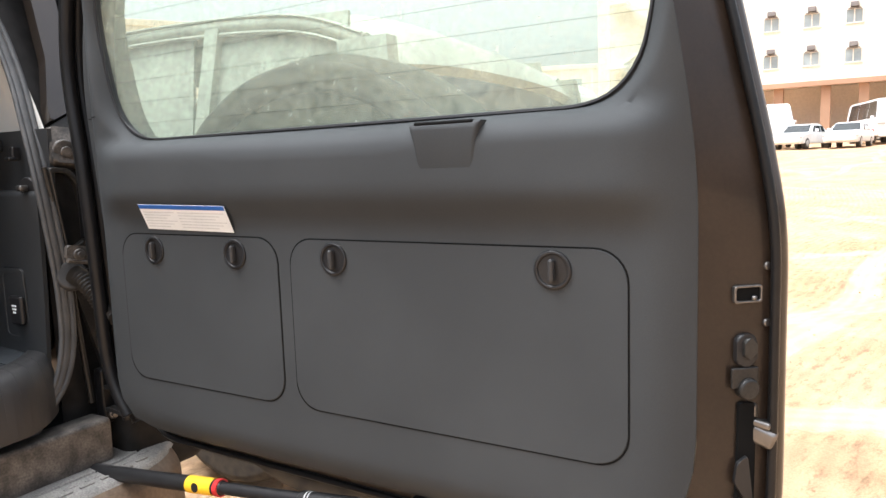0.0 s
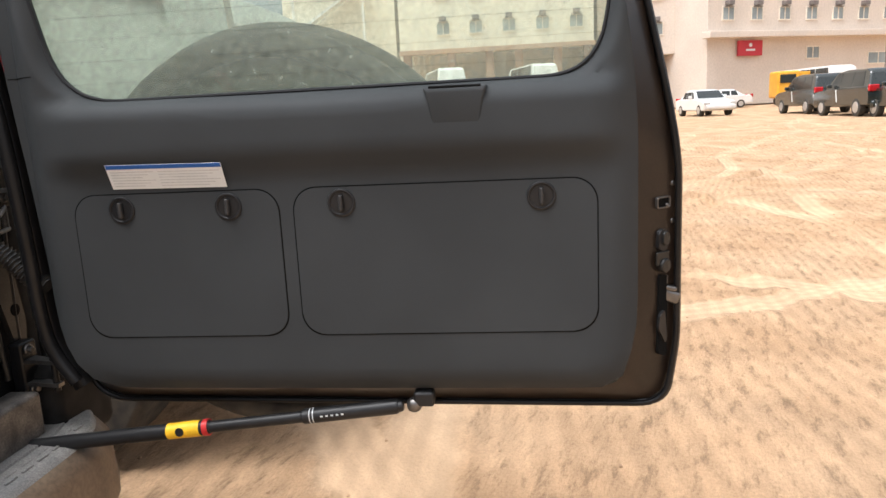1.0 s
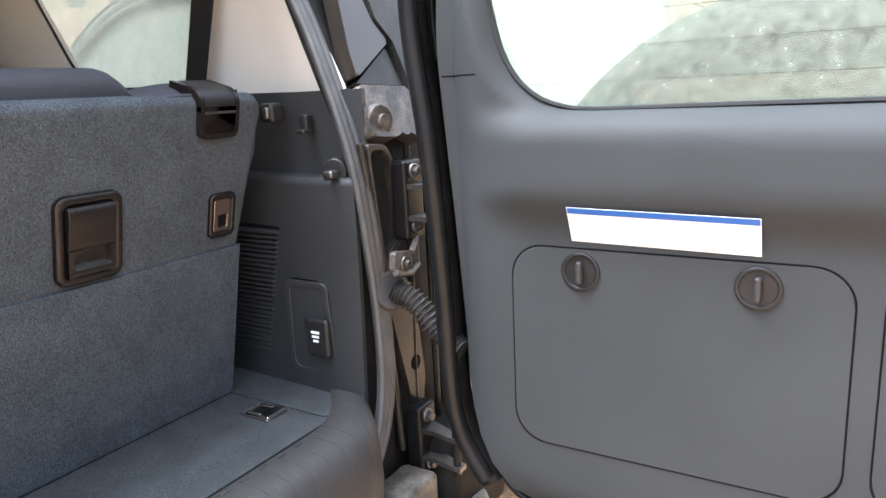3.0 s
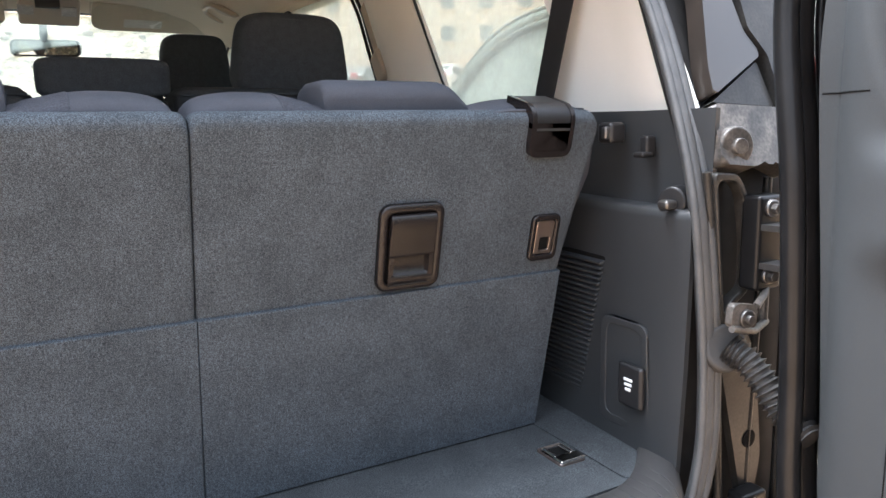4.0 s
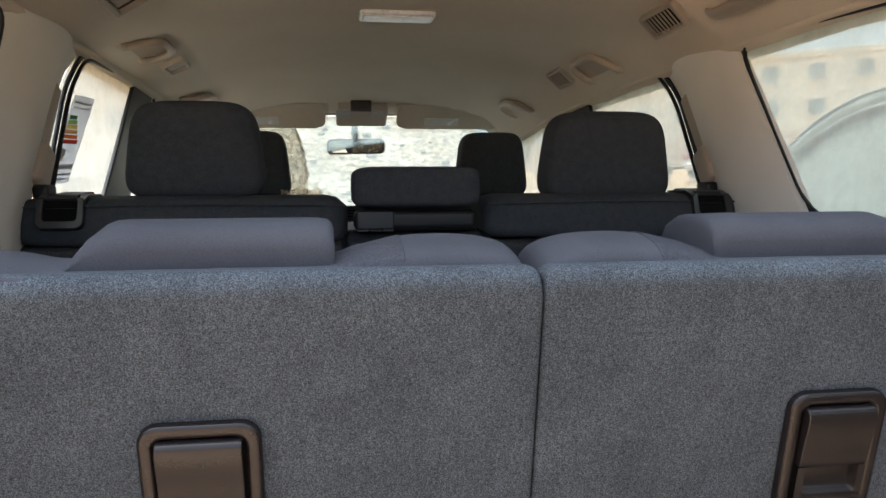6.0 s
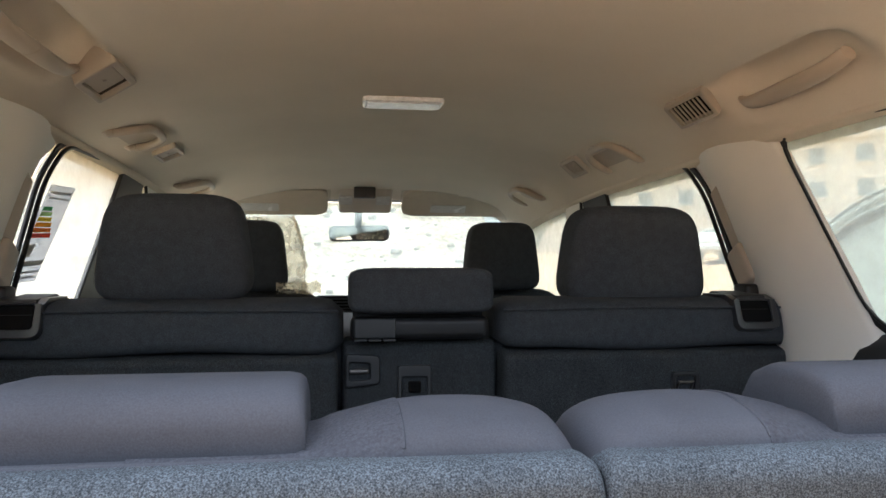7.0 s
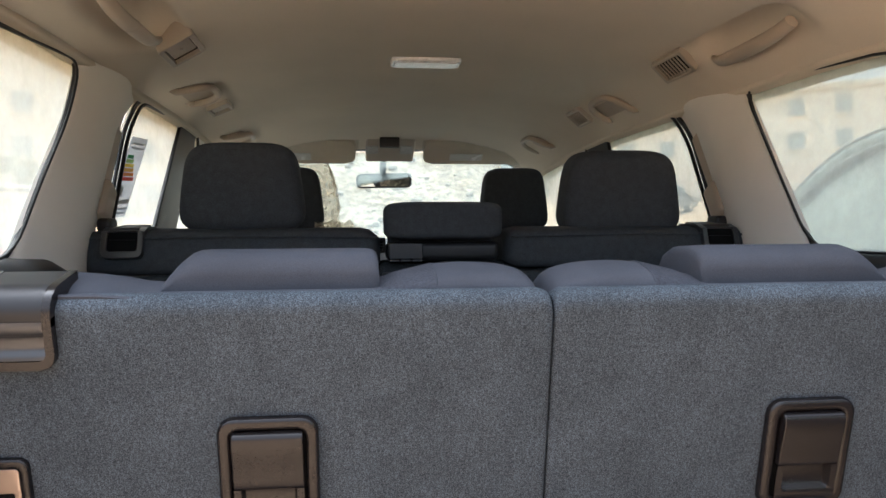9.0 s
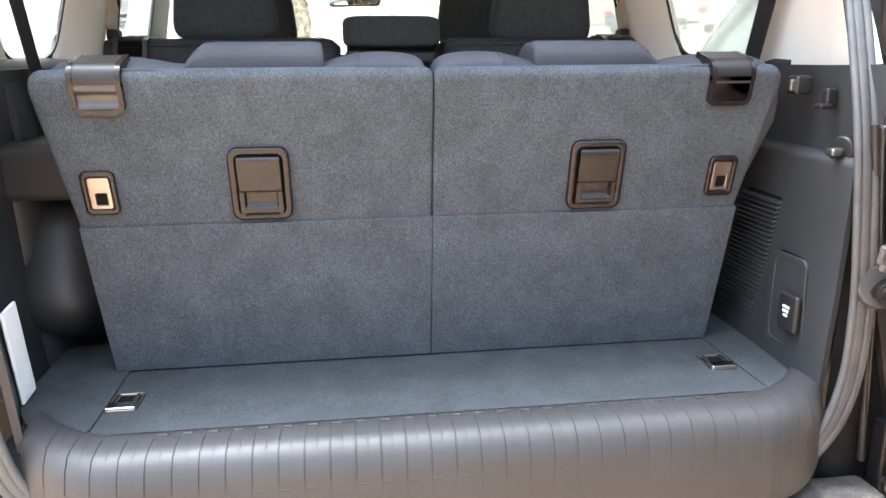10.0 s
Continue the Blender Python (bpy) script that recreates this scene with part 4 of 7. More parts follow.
# ---- the neighbouring off-roader, parked close alongside ----
def neighbour():
    cx, y0 = 2.50, 0.12
    c = thing("suv", (cx, y0 + 2.4, 0), "dust-covered dark off-roader parked close alongside", "car", "parked vehicles")
    W = 1.88
    prof = [(0.0, 0.45), (4.25, 0.42), (4.3, 0.85), (4.1, 1.0), (2.95, 1.12), (0.05, 1.14), (-0.03, 0.8)]
    n = rounded(prof, 0.12, 5)
    b = BM()
    rings = []
    for f, s_ in ((-1, 0.84), (-0.95, 0.97), (-0.8, 1.0), (0.8, 1.0), (0.95, 0.97), (1, 0.84)):
        rings.append([(cx + f * W / 2, y0 + y, 0.8 + (z - 0.8) * s_) for y, z in n])
    loft(b, rings)
    part("body", b, M_DUSTY, c)
    # roof and pillars with open side windows
    def wx(z):
        return W / 2 * (0.965 - 0.10 * (z - 1.1) / 0.6)
    roof = []
    for y, z in ((0.02, 1.47), (0.10, 1.56), (0.45, 1.65), (1.2, 1.69), (1.8, 1.675), (2.1, 1.63), (2.28, 1.57)):
        row = []
        for k in range(13):
            f = -1 + 2 * k / 12
            row.append((cx + f * wx(z) * 1.0, y0 + y, z + 0.16 * (1 - abs(f) ** 2.6) * min(1, 0.25 + y)))
        roof.append(row)
    b = BM()
    sheet(b, roof, 0.05, (cx, 2, 9))
    part("roof", b, M_DUSTY, c)
    for side in (-1, 1):
        # lower rail, pillars
        for a, e, w in (((0.02, 1.1), (0.1, 1.56), 0.2), ((0.85, 1.1), (0.8, 1.67), 0.07), ((1.64, 1.1), (1.6, 1.67), 0.05)):
            b = BM()
            loft(b, [[(cx + side * wx(z) + o, y0 + y + q, z) for o, q in ((-0.03, -w / 2), (0.03, -w / 2), (0.03, w / 2), (-0.03, w / 2))] for y, z in (a, e)])
            part("pillar", b, M_DUSTGLASS, c)
        b = BM()
        P = curve([(cx + side * wx(z), y0 + y, z) for y, z in ((2.85, 1.12), (2.6, 1.36), (2.38, 1.53), (2.15, 1.63), (1.85, 1.67), (1.2, 1.69), (0.45, 1.65), (0.1, 1.55))], 6)
        tube(b, P, 0.030, 8)
        part("roof_rail", b, M_DUSTGLASS, c)
        b = BM()
        tube(b, [p + Vector((side * 0.024, 0, -0.030)) for p in P], 0.008, 6)
        part("door_seal", b, M_PALEDUST, c)
        b = BM()
        tube(b, [p + Vector((side * 0.024, 0, 0.024)) for p in P], 0.006, 6)
        part("roof_gutter", b, M_PALEDUST, c)
        for ya, yb, top in ((0.15, 0.80, 0.0), (0.9, 1.6, 0.0), (1.68, 2.6, 0.6)):
            b = BM()
            q = [(ya, 1.14), (yb, 1.14), (yb - top, 1.685), (ya + 0.03, 1.66)] if not top else [(ya, 1.14), (2.80, 1.14), (2.40, 1.52), (2.14, 1.63), (ya, 1.685)]
            loft(b, [[(cx + side * (wx(z) + o), y0 + y, z) for y, z in q] for o in (-0.012, 0.0)])
            w = part("side_window", b, M_DUSTGLASS, c)
        for yy in (0.75, 3.40):
            b = BM()
            disc(b, (cx + side * (W / 2 + 0.015), y0 + yy, 0.38), (side, 0, 0), 0.385, 0.25, 28, 0.04)
            w = part("wheel", b, M_TYRE, c)
            b = BM()
            disc(b, (cx + side * (W / 2 + 0.028), y0 + yy, 0.38), (side, 0, 0), 0.24, 0.06, 24, 0.01)
            part("rim", b, M_RIM, w)
        b = BM()
        rbox(b, (cx + side * (W / 2 - 0.075), y0 + 0.03, 1.13), (0.12, 0.10, 0.26), 0.035, seg=4)
        part("tail_lamp", b, M_DUSTLAMP, c, "dust-covered red tail lamp")
        b = BM()
        rbox(b, (cx + side * (W / 2 + 0.14), y0 + 2.52, 1.22), (0.26, 0.12, 0.17), 0.05)
        part("wing_mirror", b, M_DUSTY, c)
    b = BM()
    loft(b, [[(cx - 0.75, y0 + 2.95, 1.14), (cx + 0.75, y0 + 2.95, 1.14), (cx + 0.64, y0 + 2.27, 1.60), (cx - 0.64, y0 + 2.27, 1.60)], [(cx - 0.75, y0 + 2.97, 1.15), (cx + 0.75, y0 + 2.97, 1.15), (cx + 0.64, y0 + 2.29, 1.61), (cx - 0.64, y0 + 2.29, 1.61)]])
    part("windscreen", b, G_SIDE, c)
    b = BM()
    loft(b, [[(cx - 0.72, y0 + 0.0, 1.14), (cx + 0.72, y0 + 0.0, 1.14), (cx + 0.62, y0 + 0.07, 1.55), (cx - 0.62, y0 + 0.07, 1.55)], [(cx - 0.72, y0 + 0.03, 1.14), (cx + 0.72, y0 + 0.03, 1.14), (cx + 0.62, y0 + 0.10, 1.55), (cx - 0.62, y0 + 0.10, 1.55)]])
    part("rear_window", b, M_CARGLASS, c)
    b = BM()
    tube(b, [(cx - 0.37 + 0.185 * math.cos(a), y0 + 2.15 + 0.06 * math.sin(a), 1.2 + 0.175 * math.sin(a)) for a in [2 * math.pi * i / 28 for i in range(28)]], 0.018, 8, True)
    part("steering_wheel", b, M_BLACK, c)
    for sx in (-0.37, 0.37):
        for yy in (1.45, 0.75):
            b = BM()
            puff(b, (cx + sx, y0 + yy, 0.95), (0.5, 0.16, 0.70), 0.4, nu=20, nv=12)
            puff(b, (cx + sx, y0 + yy - 0.03, 1.38), (0.26, 0.1, 0.18), 0.5, nu=20, nv=12)
            part("seat", b, M_BEIGEPL, c)
    b = BM()
    rbox(b, (cx, y0 + 2.55, 1.03), (1.5, 0.5, 0.20), 0.06)
    part("dashboard", b, M_BLACK, c)
    c.matrix_basis = c.matrix_basis @ Matrix.Diagonal((1, 1, 1.03, 1))


neighbour()

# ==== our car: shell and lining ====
# cabin vertices ahead of the boot are sheared to fit the camera path
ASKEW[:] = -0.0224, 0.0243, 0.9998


def mirror_x(pts):
    return [(-x, y, z) for x, y, z in pts]


body = thing("car_body", (0, 2.2, 0), "glossy black painted off-roader body shell", "car")

# floor pan and cargo carpet
bm = BM()
rbox(bm, (0, 2.0, 0.62), (1.5, 3.4, 0.06), 0.01)
solo("floor", bm, M_CARPET2, "dark carpeted cabin floor", "floor", kind="structure")
# same carpet as the seat backs, its colour shaded down here
bm = BM()
slab(bm, rounded([(-0.63, 0.62), (-0.63, 0.40), (-0.56, 0.285), (0.54, 0.285), (0.575, 0.36), (0.59, 0.62)], [0.02, 0.08, 0.06, 0.06, 0.05, 0.02]), 0.05, Matrix.Translation((0, 0, 0.815)), 0.006)
solo("cargo_floor", bm, M_CARPET2, "dark grey carpeted cargo floor, toned down against sky light", "floor", kind="structure")
for sx in (-1, 1):
    bm = BM()
    slab(bm, rounded([(sx * 0.492, 0.292), (sx * 0.535, 0.292), (sx * 0.562, 0.33), (sx * 0.575, 0.60), (sx * 0.492, 0.60)], 0.01), 0.004, Matrix.Translation((0, 0, 0.8175)), 0.001)
    solo("carpet_strip", bm, M_CARPET2, "carpet strip along the cargo side, toned down against sky light", "carpet", "carpet strips")


# sill scuff plate
def sill():
    prof = [(0.280, 0.812), (0.276, 0.818), (0.258, 0.820), (0.235, 0.820), (0.214, 0.816), (0.200, 0.800), (0.192, 0.778), (0.188, 0.745), (0.186, 0.712), (0.188, 0.690)]
    b = BM()
    rows = []
    xs = []
    k = -16
    step = 0.033
    while k <= 16:
        c = k * step
        xs += [(c - step / 2 - 0.0011, 0), (c - step / 2 - 0.0006, 0.5), (c - step / 2 + 0.0006, 0.5), (c - step / 2 + 0.0011, 0), (c - 0.0013, 0), (c - 0.0007, 1), (c + 0.0007, 1), (c + 0.0013, 0)]
        k += 1
    xs = [(-0.572, 0), (-0.565, 0), (-0.55, 0)] + xs + [(0.55, 0), (0.565, 0), (0.572, 0)]
    for x, g in xs:
        e = max(0, abs(x) - 0.44) / 0.132
        lift = 0.008 * e * e
        inn = 0.075 * e * e
        row = []
        for i, (y, z) in enumerate(prof):
            d = 0.0009 * g if 1 < i < (7 if g == 1 else 5) else 0
            row.append((x, y + inn + d, z + lift - d))
        rows.append(row)
    sheet(b, rows, 0.004, (0, -1, 2))
    return b


sl = thing("sill_plate", (0, 0.24, 0.69), "ribbed dark plastic scuff plate over the load sill", "sill plate")
part("plate", sill(), M_SILL, sl)
for k in range(-13, 13):
    b = BM()
    rbox(b, ((k + 0.25) * 0.033, 0.1925, 0.768), (0.014, 0.004, 0.005), 0.0015)
    part("grip_rib", b, M_SILL, sl)
    if abs(k) < 13:
        b = BM()
        rbox(b, ((k + 0.25) * 0.033, 0.2660, 0.8195), (0.014, 0.006, 0.004), 0.0015)
        part("grip_rib", b, M_SILL, sl)

# seal round the opening
half = [(0, 0.245, 0.668), (0.30, 0.247, 0.668), (0.47, 0.25, 0.682), (0.555, 0.258, 0.74), (0.592, 0.262, 0.83), (0.598, 0.266, 0.95), (0.590, 0.272, 1.08), (0.585, 0.285, 1.19), (0.592, 0.325, 1.30), (0.605, 0.385, 1.42), (0.60, 0.46, 1.56), (0.55, 0.53, 1.68), (0.42, 0.57, 1.75), (0.2, 0.585, 1.77), (0, 0.588, 1.775)]
right = curve(half, 5)
left = curve(mirror_x(half), 5)[::-1]
loop = right + left[1:-1]
seal = thing("door_seal", (0, 0.25, 0.66), "dark grey rubber seal round the rear opening", "seal")
b = BM()
tube(b, [p + Vector((math.copysign(0.006, p.x) if abs(p.x) > 0.4 else 0, 0, 0)) for p in loop], 0.011, 10, True)
part("seal_bulb", b, M_SEAL, seal)
b = BM()
tube(b, [p + Vector((math.copysign(0.021, p.x) if abs(p.x) > 0.4 else 0, -0.003, -0.018 if p.z < 0.7 else 0.0)) for p in loop], 0.0075, 8, True)
part("seal_lip", b, M_SEAL, seal)
b = BM()
tube(b, [p + Vector((-math.copysign(0.006, p.x) if abs(p.x) > 0.4 else 0, -0.006, 0.014 if p.z < 0.7 else 0.0)) for p in loop], 0.0055, 8, True)
part("seal_edge", b, M_SEAL, seal)


def ceiling_z(x, y):
    a = abs(x)
    if x < -0.55:
        a = 0.55 + (a - 0.55) * 0.55
    z = 1.79 - 0.045 * (a / 0.52) ** 2.5 if a < 0.52 else 1.745 - (a - 0.52) * 0.25 - (a - 0.52) ** 2 * 2.5
    return z - 0.05 * max(0, y - 1.9) ** 2 - 0.06 * max(0, 1.2 - y) ** 2


# side lining, built for one side and mirrored
QWIN = [(1.262, 1.658), (1.03, 1.305), (0.70, 1.305), (0.665, 1.43), (0.80, 1.628)]
QWIN_L = [(1.228, 1.678), (1.165, 1.562), (1.035, 1.425), (0.935, 1.305), (0.70, 1.305), (0.665, 1.43), (0.80, 1.650)]
DWIN = [(2.30, 1.69), (1.64, 1.672), (1.525, 1.58), (1.365, 1.30), (2.30, 1.30)]
FWIN = [(2.46, 1.30), (3.42, 1.30), (2.80, 1.668), (2.46, 1.685)]


LEFT = 0.024    # the left lining stands this much further out


def yz(side, x):
    """Local xy = world y, z on a wall at x, facing into the car."""
    if side > 0:
        return basis((x, 0, 0), (0, -1, 0), (0, 0, 1))
    return basis((-x - LEFT, 0, 0), (0, 1, 0), (0, 0, 1))


def yzp(side, pts):
    return [(-y, z) for y, z in pts][::-1] if side > 0 else list(pts)


for side, wname in ((1, "wall_right"), (-1, "wall_left")):
    w = thing(wname, (side * 0.7, 1.5, 0.6), "beige and charcoal side lining of the car", "wall", kind="structure")
    # C pillar: a bowed skin between the two window edges
    b = BM()
    if side > 0:
        stops = ((0.95, 0.96, 1.27), (1.20, 1.005, 1.315), (1.305, 1.03, 1.357), (1.40, 1.09, 1.412), (1.50, 1.158, 1.472), (1.58, 1.211, 1.522), (1.635, 1.248, 1.575), (1.66, 1.262, 1.615), (1.69, 1.262, 1.62))
    else:
        stops = ((0.95, 0.90, 1.22), (1.20, 0.918, 1.28), (1.305, 0.937, 1.308), (1.36, 0.978, 1.345), (1.425, 1.035, 1.388), (1.50, 1.105, 1.436), (1.562, 1.165, 1.478), (1.62, 1.200, 1.535), (1.665, 1.222, 1.61), (1.71, 1.228, 1.62))
    across = ((0.0, 0.014), (0.02, 0.004), (0.06, -0.002), (0.18, -0.008), (0.32, -0.014), (0.46, -0.018), (0.58, -0.018), (0.68, -0.014), (0.78, -0.006), (0.87, 0.002), (0.94, 0.008), (0.98, 0.012), (1.0, 0.020))
    base = 0.675 + (LEFT if side < 0 else 0)
    sheet(b, [[(side * (base + o), yr + (yf - yr) * q, z) for q, o in across] for z, yr, yf in stops], 0.010)
    part("pillar_trim", b, M_PILLAR, w, "pale grey-beige pillar trim")
    # B pillar
    b = BM()
    slab(b, yzp(side, [(2.30, 1.72), (2.30, 1.20), (2.46, 1.20), (2.46, 1.72)]), 0.035, yz(side, 0.675), 0.014, 3)
    part("pillar_trim", b, M_PILLAR, w)
    # A pillar
    b = BM()
    slab(b, yzp(side, [(2.80, 1.70), (2.80, 1.668), (3.42, 1.30), (3.42, 1.15), (3.95, 1.15), (3.05, 1.72)]), 0.08, yz(side, 0.675), 0.015, 3)
    part("pillar_trim", b, M_PILLAR, w)
    # D pillar: beige, from the window's rear edge round to the seal
    b = BM()
    rows = []
    for t in (0.0, 0.12, 0.45, 0.62, 0.74, 1.0):
        row = []
        for (ya, za), (yb, zb) in (((0.70, 1.290), (0.322, 1.292)), ((0.69, 1.33), (0.345, 1.34)), ((0.665, 1.43), (0.395, 1.43)), ((0.72, 1.52), (0.44, 1.51)), ((0.80, 1.628), (0.475, 1.58)), ((0.86, 1.670), (0.52, 1.65)), ((0.90, 1.71), (0.56, 1.71))):
            xin = 0.668 + (LEFT if side < 0 else 0) - 0.012 * t - (0.035 * max(0, t - 0.6) / 0.4)
            if 0.1 < t < 0.6:
                xin += 0.012
            row.append((side * xin, ya + (yb - ya) * t, za + (zb - za) * t))
        rows.append(row)
    sheet(b, rows, 0.012)
    part("pillar_trim", b, M_PILLAR, w, "pale beige rear pillar trim")
    # header over the windows, behind the headliner's edge
    b = BM()
    rows = []
    for x, z in ((0.72, 1.640), (0.690, 1.648), (0.672, 1.655), (0.668, 1.664), (0.672, 1.70)):
        rows.append([(side * (x + (LEFT if side < 0 else 0)), y, z + (0.020 if side < 0 else -0.012) + ceiling_z(0.6, y) - 1.709) for y in (0.70, 0.8, 1.0, 1.25, 1.5, 1.8, 2.1, 2.4, 2.7, 2.95)])
    sheet(b, rows, 0.006)
    part("header_trim", b, M_BEIGE, w, "beige cloth-covered header")
    # trim below the windows
    b = BM()
    rbox(b, (side * 0.745, 2.48, 0.95), (0.11, 2.22, 0.70), 0.02)
    part("door_trim", b, M_PLASTIC, w)
    b = BM()
    rows = [[(side * (x + 0.05 * q), y, z - 0.10 * q) for y, q in ((0.60, 0), (0.75, 0), (0.90, 0), (1.02, 0.03), (1.10, 0.16), (1.15, 0.42), (1.18, 0.85))] for x, z in ((0.71, 1.31), (0.682, 1.305), (0.665, 1.285), (0.65, 1.22), (0.64, 1.1))]
    sheet(b, rows, 0.012)
    part("window_sill", b, M_PLASTIC, w, "charcoal moulding under the quarter window")
    # wheel arch side behind the seat
    b = BM()
    rbox(b, (side * 0.70, 0.86, 0.95), (0.14, 0.62, 0.46), 0.06, seg=4)
    part("wheel_arch_trim", b, M_PLASTIC, w)

# cargo side panel, right
w = bpy.data.objects["wall_right"]
b = BM()
rows = []
for z, x in ((0.80, 0.560), (0.95, 0.568), (1.10, 0.572), (1.150, 0.572), (1.158, 0.574), (1.163, 0.580), (1.165, 0.602), (1.18, 0.606), (1.23, 0.607), (1.292, 0.608)):
    rows.append([(x + o, y, z) for y, o in ((0.275, 0.004), (0.30, 0.0), (0.34, 0.0), (0.405, 0.004), (0.55, 0.012), (0.72, 0.02))])
sheet(b, rows, 0.01)
part("cargo_panel", b, M_PLASTIC, w, "charcoal plastic cargo side panel")
b = BM()
slab(b, yzp(1, rounded([(0.425, 1.00), (0.335, 1.00), (0.325, 0.84), (0.425, 0.84)], 0.018)), 0.008, yz(1, 0.5655), 0.003)
pk = part("pocket", b, M_PLASTIC, w)
b = BM()
o_ = rounded([(0.425, 1.00), (0.335, 1.00), (0.325, 0.84), (0.425, 0.84)], 0.018)
i_ = rounded([(0.414, 0.99), (0.345, 0.99), (0.336, 0.852), (0.414, 0.852)], 0.016)
frame_slab(b, yzp(1, o_), yzp(1, i_), 0.01, yz(1, 0.5640), 0.0012)
part("pocket_rim", b, M_PLASTIC, pk)
for k in range(26):
    b = BM()
    z = 0.868 + k * 0.0082
    sh = 0.04 * (1.07 - z) / 0.2
    rbox(b, (0.5735, 0.492 + sh, z), (0.010, 0.115, 0.0042), 0.001, Euler((0, radians(-18), 0)).to_matrix().to_4x4())
    part("grille_slat", b, M_PLASTIC, w)
# panel is uncut: a near-black sheet paints the shade between the slats
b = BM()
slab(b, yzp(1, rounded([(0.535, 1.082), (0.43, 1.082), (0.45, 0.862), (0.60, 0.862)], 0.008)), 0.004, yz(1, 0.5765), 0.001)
part("grille_recess", b, M_SHADEBLACK, w)
# socket flap
so = thing("power_socket", (0.555, 0.355, 0.87), "black socket flap with a white symbol in the cargo wall", "socket")
b = BM()
rbox(b, (0.556, 0.352, 0.912), (0.012, 0.045, 0.062), 0.005)
part("flap", b, M_BLACK, so)
for k, wd in enumerate((0.016, 0.014, 0.010)):
    b = BM()
    rbox(b, (0.5492, 0.352, 0.922 - k * 0.007), (0.002, wd, 0.0042), 0.0008)
    part("symbol_bar", b, M_WHITE, so)
# hooks
hk = thing("bag_hook", (0.58, 0.312, 1.17), "round chrome and black bag hook on the cargo wall", "hook")
b = BM()
disc(b, (0.578, 0.312, 1.172), (-1, -0.3, 0), 0.021, 0.034, 24, 0.004)
part("rose", b, M_BLACK, hk)
b = BM()
rbox(b, (0.568, 0.309, 1.170), (0.020, 0.018, 0.012), 0.004)
part("knob", b, M_STEEL, hk)
h2k = thing("belt_hook", (0.59, 0.37, 1.235), "small black belt hook on the cargo wall", "hook")
b = BM()
rbox(b, (0.594, 0.372, 1.243), (0.018, 0.016, 0.03), 0.004)
rbox(b, (0.585, 0.372, 1.232), (0.02, 0.02, 0.008), 0.003)
part("hook", b, M_BLACK, h2k)
lk = thing("seat_lock_pin", (0.585, 0.43, 1.26), "seat lock striker beside the folded seat back", "lock pin")
b = BM()
rbox(b, (0.583, 0.432, 1.262), (0.03, 0.03, 0.03), 0.006)
part("bracket", b, M_BLACK, lk)
b = BM()
rbox(b, (0.570, 0.425, 1.262), (0.018, 0.010, 0.018), 0.003)
part("pin", b, M_STEEL, lk)

# cargo side, left: an open bay with jack shelf
w = bpy.data.objects["wall_left"]
b = BM()
rows = [[(-x - o, y, z) for y, o in ((0.285, -0.03), (0.34, 0.0), (0.42, 0.03), (0.60, 0.05), (0.85, 0.06))] for z, x in ((0.80, 0.60), (0.95, 0.61), (1.12, 0.615), (1.292, 0.61))]
sheet(b, rows, 0.01)
part("cargo_panel", b, M_PLASTIC, w, "charcoal plastic cargo side panel")
b = BM()
rbox(b, (-0.62, 0.66, 1.135), (0.14, 0.24, 0.09), 0.015, seg=3)
part("arm_tray", b, M_SILL, w, "grey plastic side tray")
b = BM()
rbox(b, (-0.63, 0.70, 0.93), (0.16, 0.30, 0.24), 0.07, Euler((radians(-25), 0, 0)).to_matrix().to_4x4(), 4)
part("wheel_arch", b, M_PLASTIC, w)
b = BM()
rbox(b, (-0.615, 0.40, 0.895), (0.006, 0.045, 0.15), 0.003, Euler((radians(8), 0, 0)).to_matrix().to_4x4())
solo("paper_label", b, M_WHITE, "white printed paper label on the cargo wall", "label")

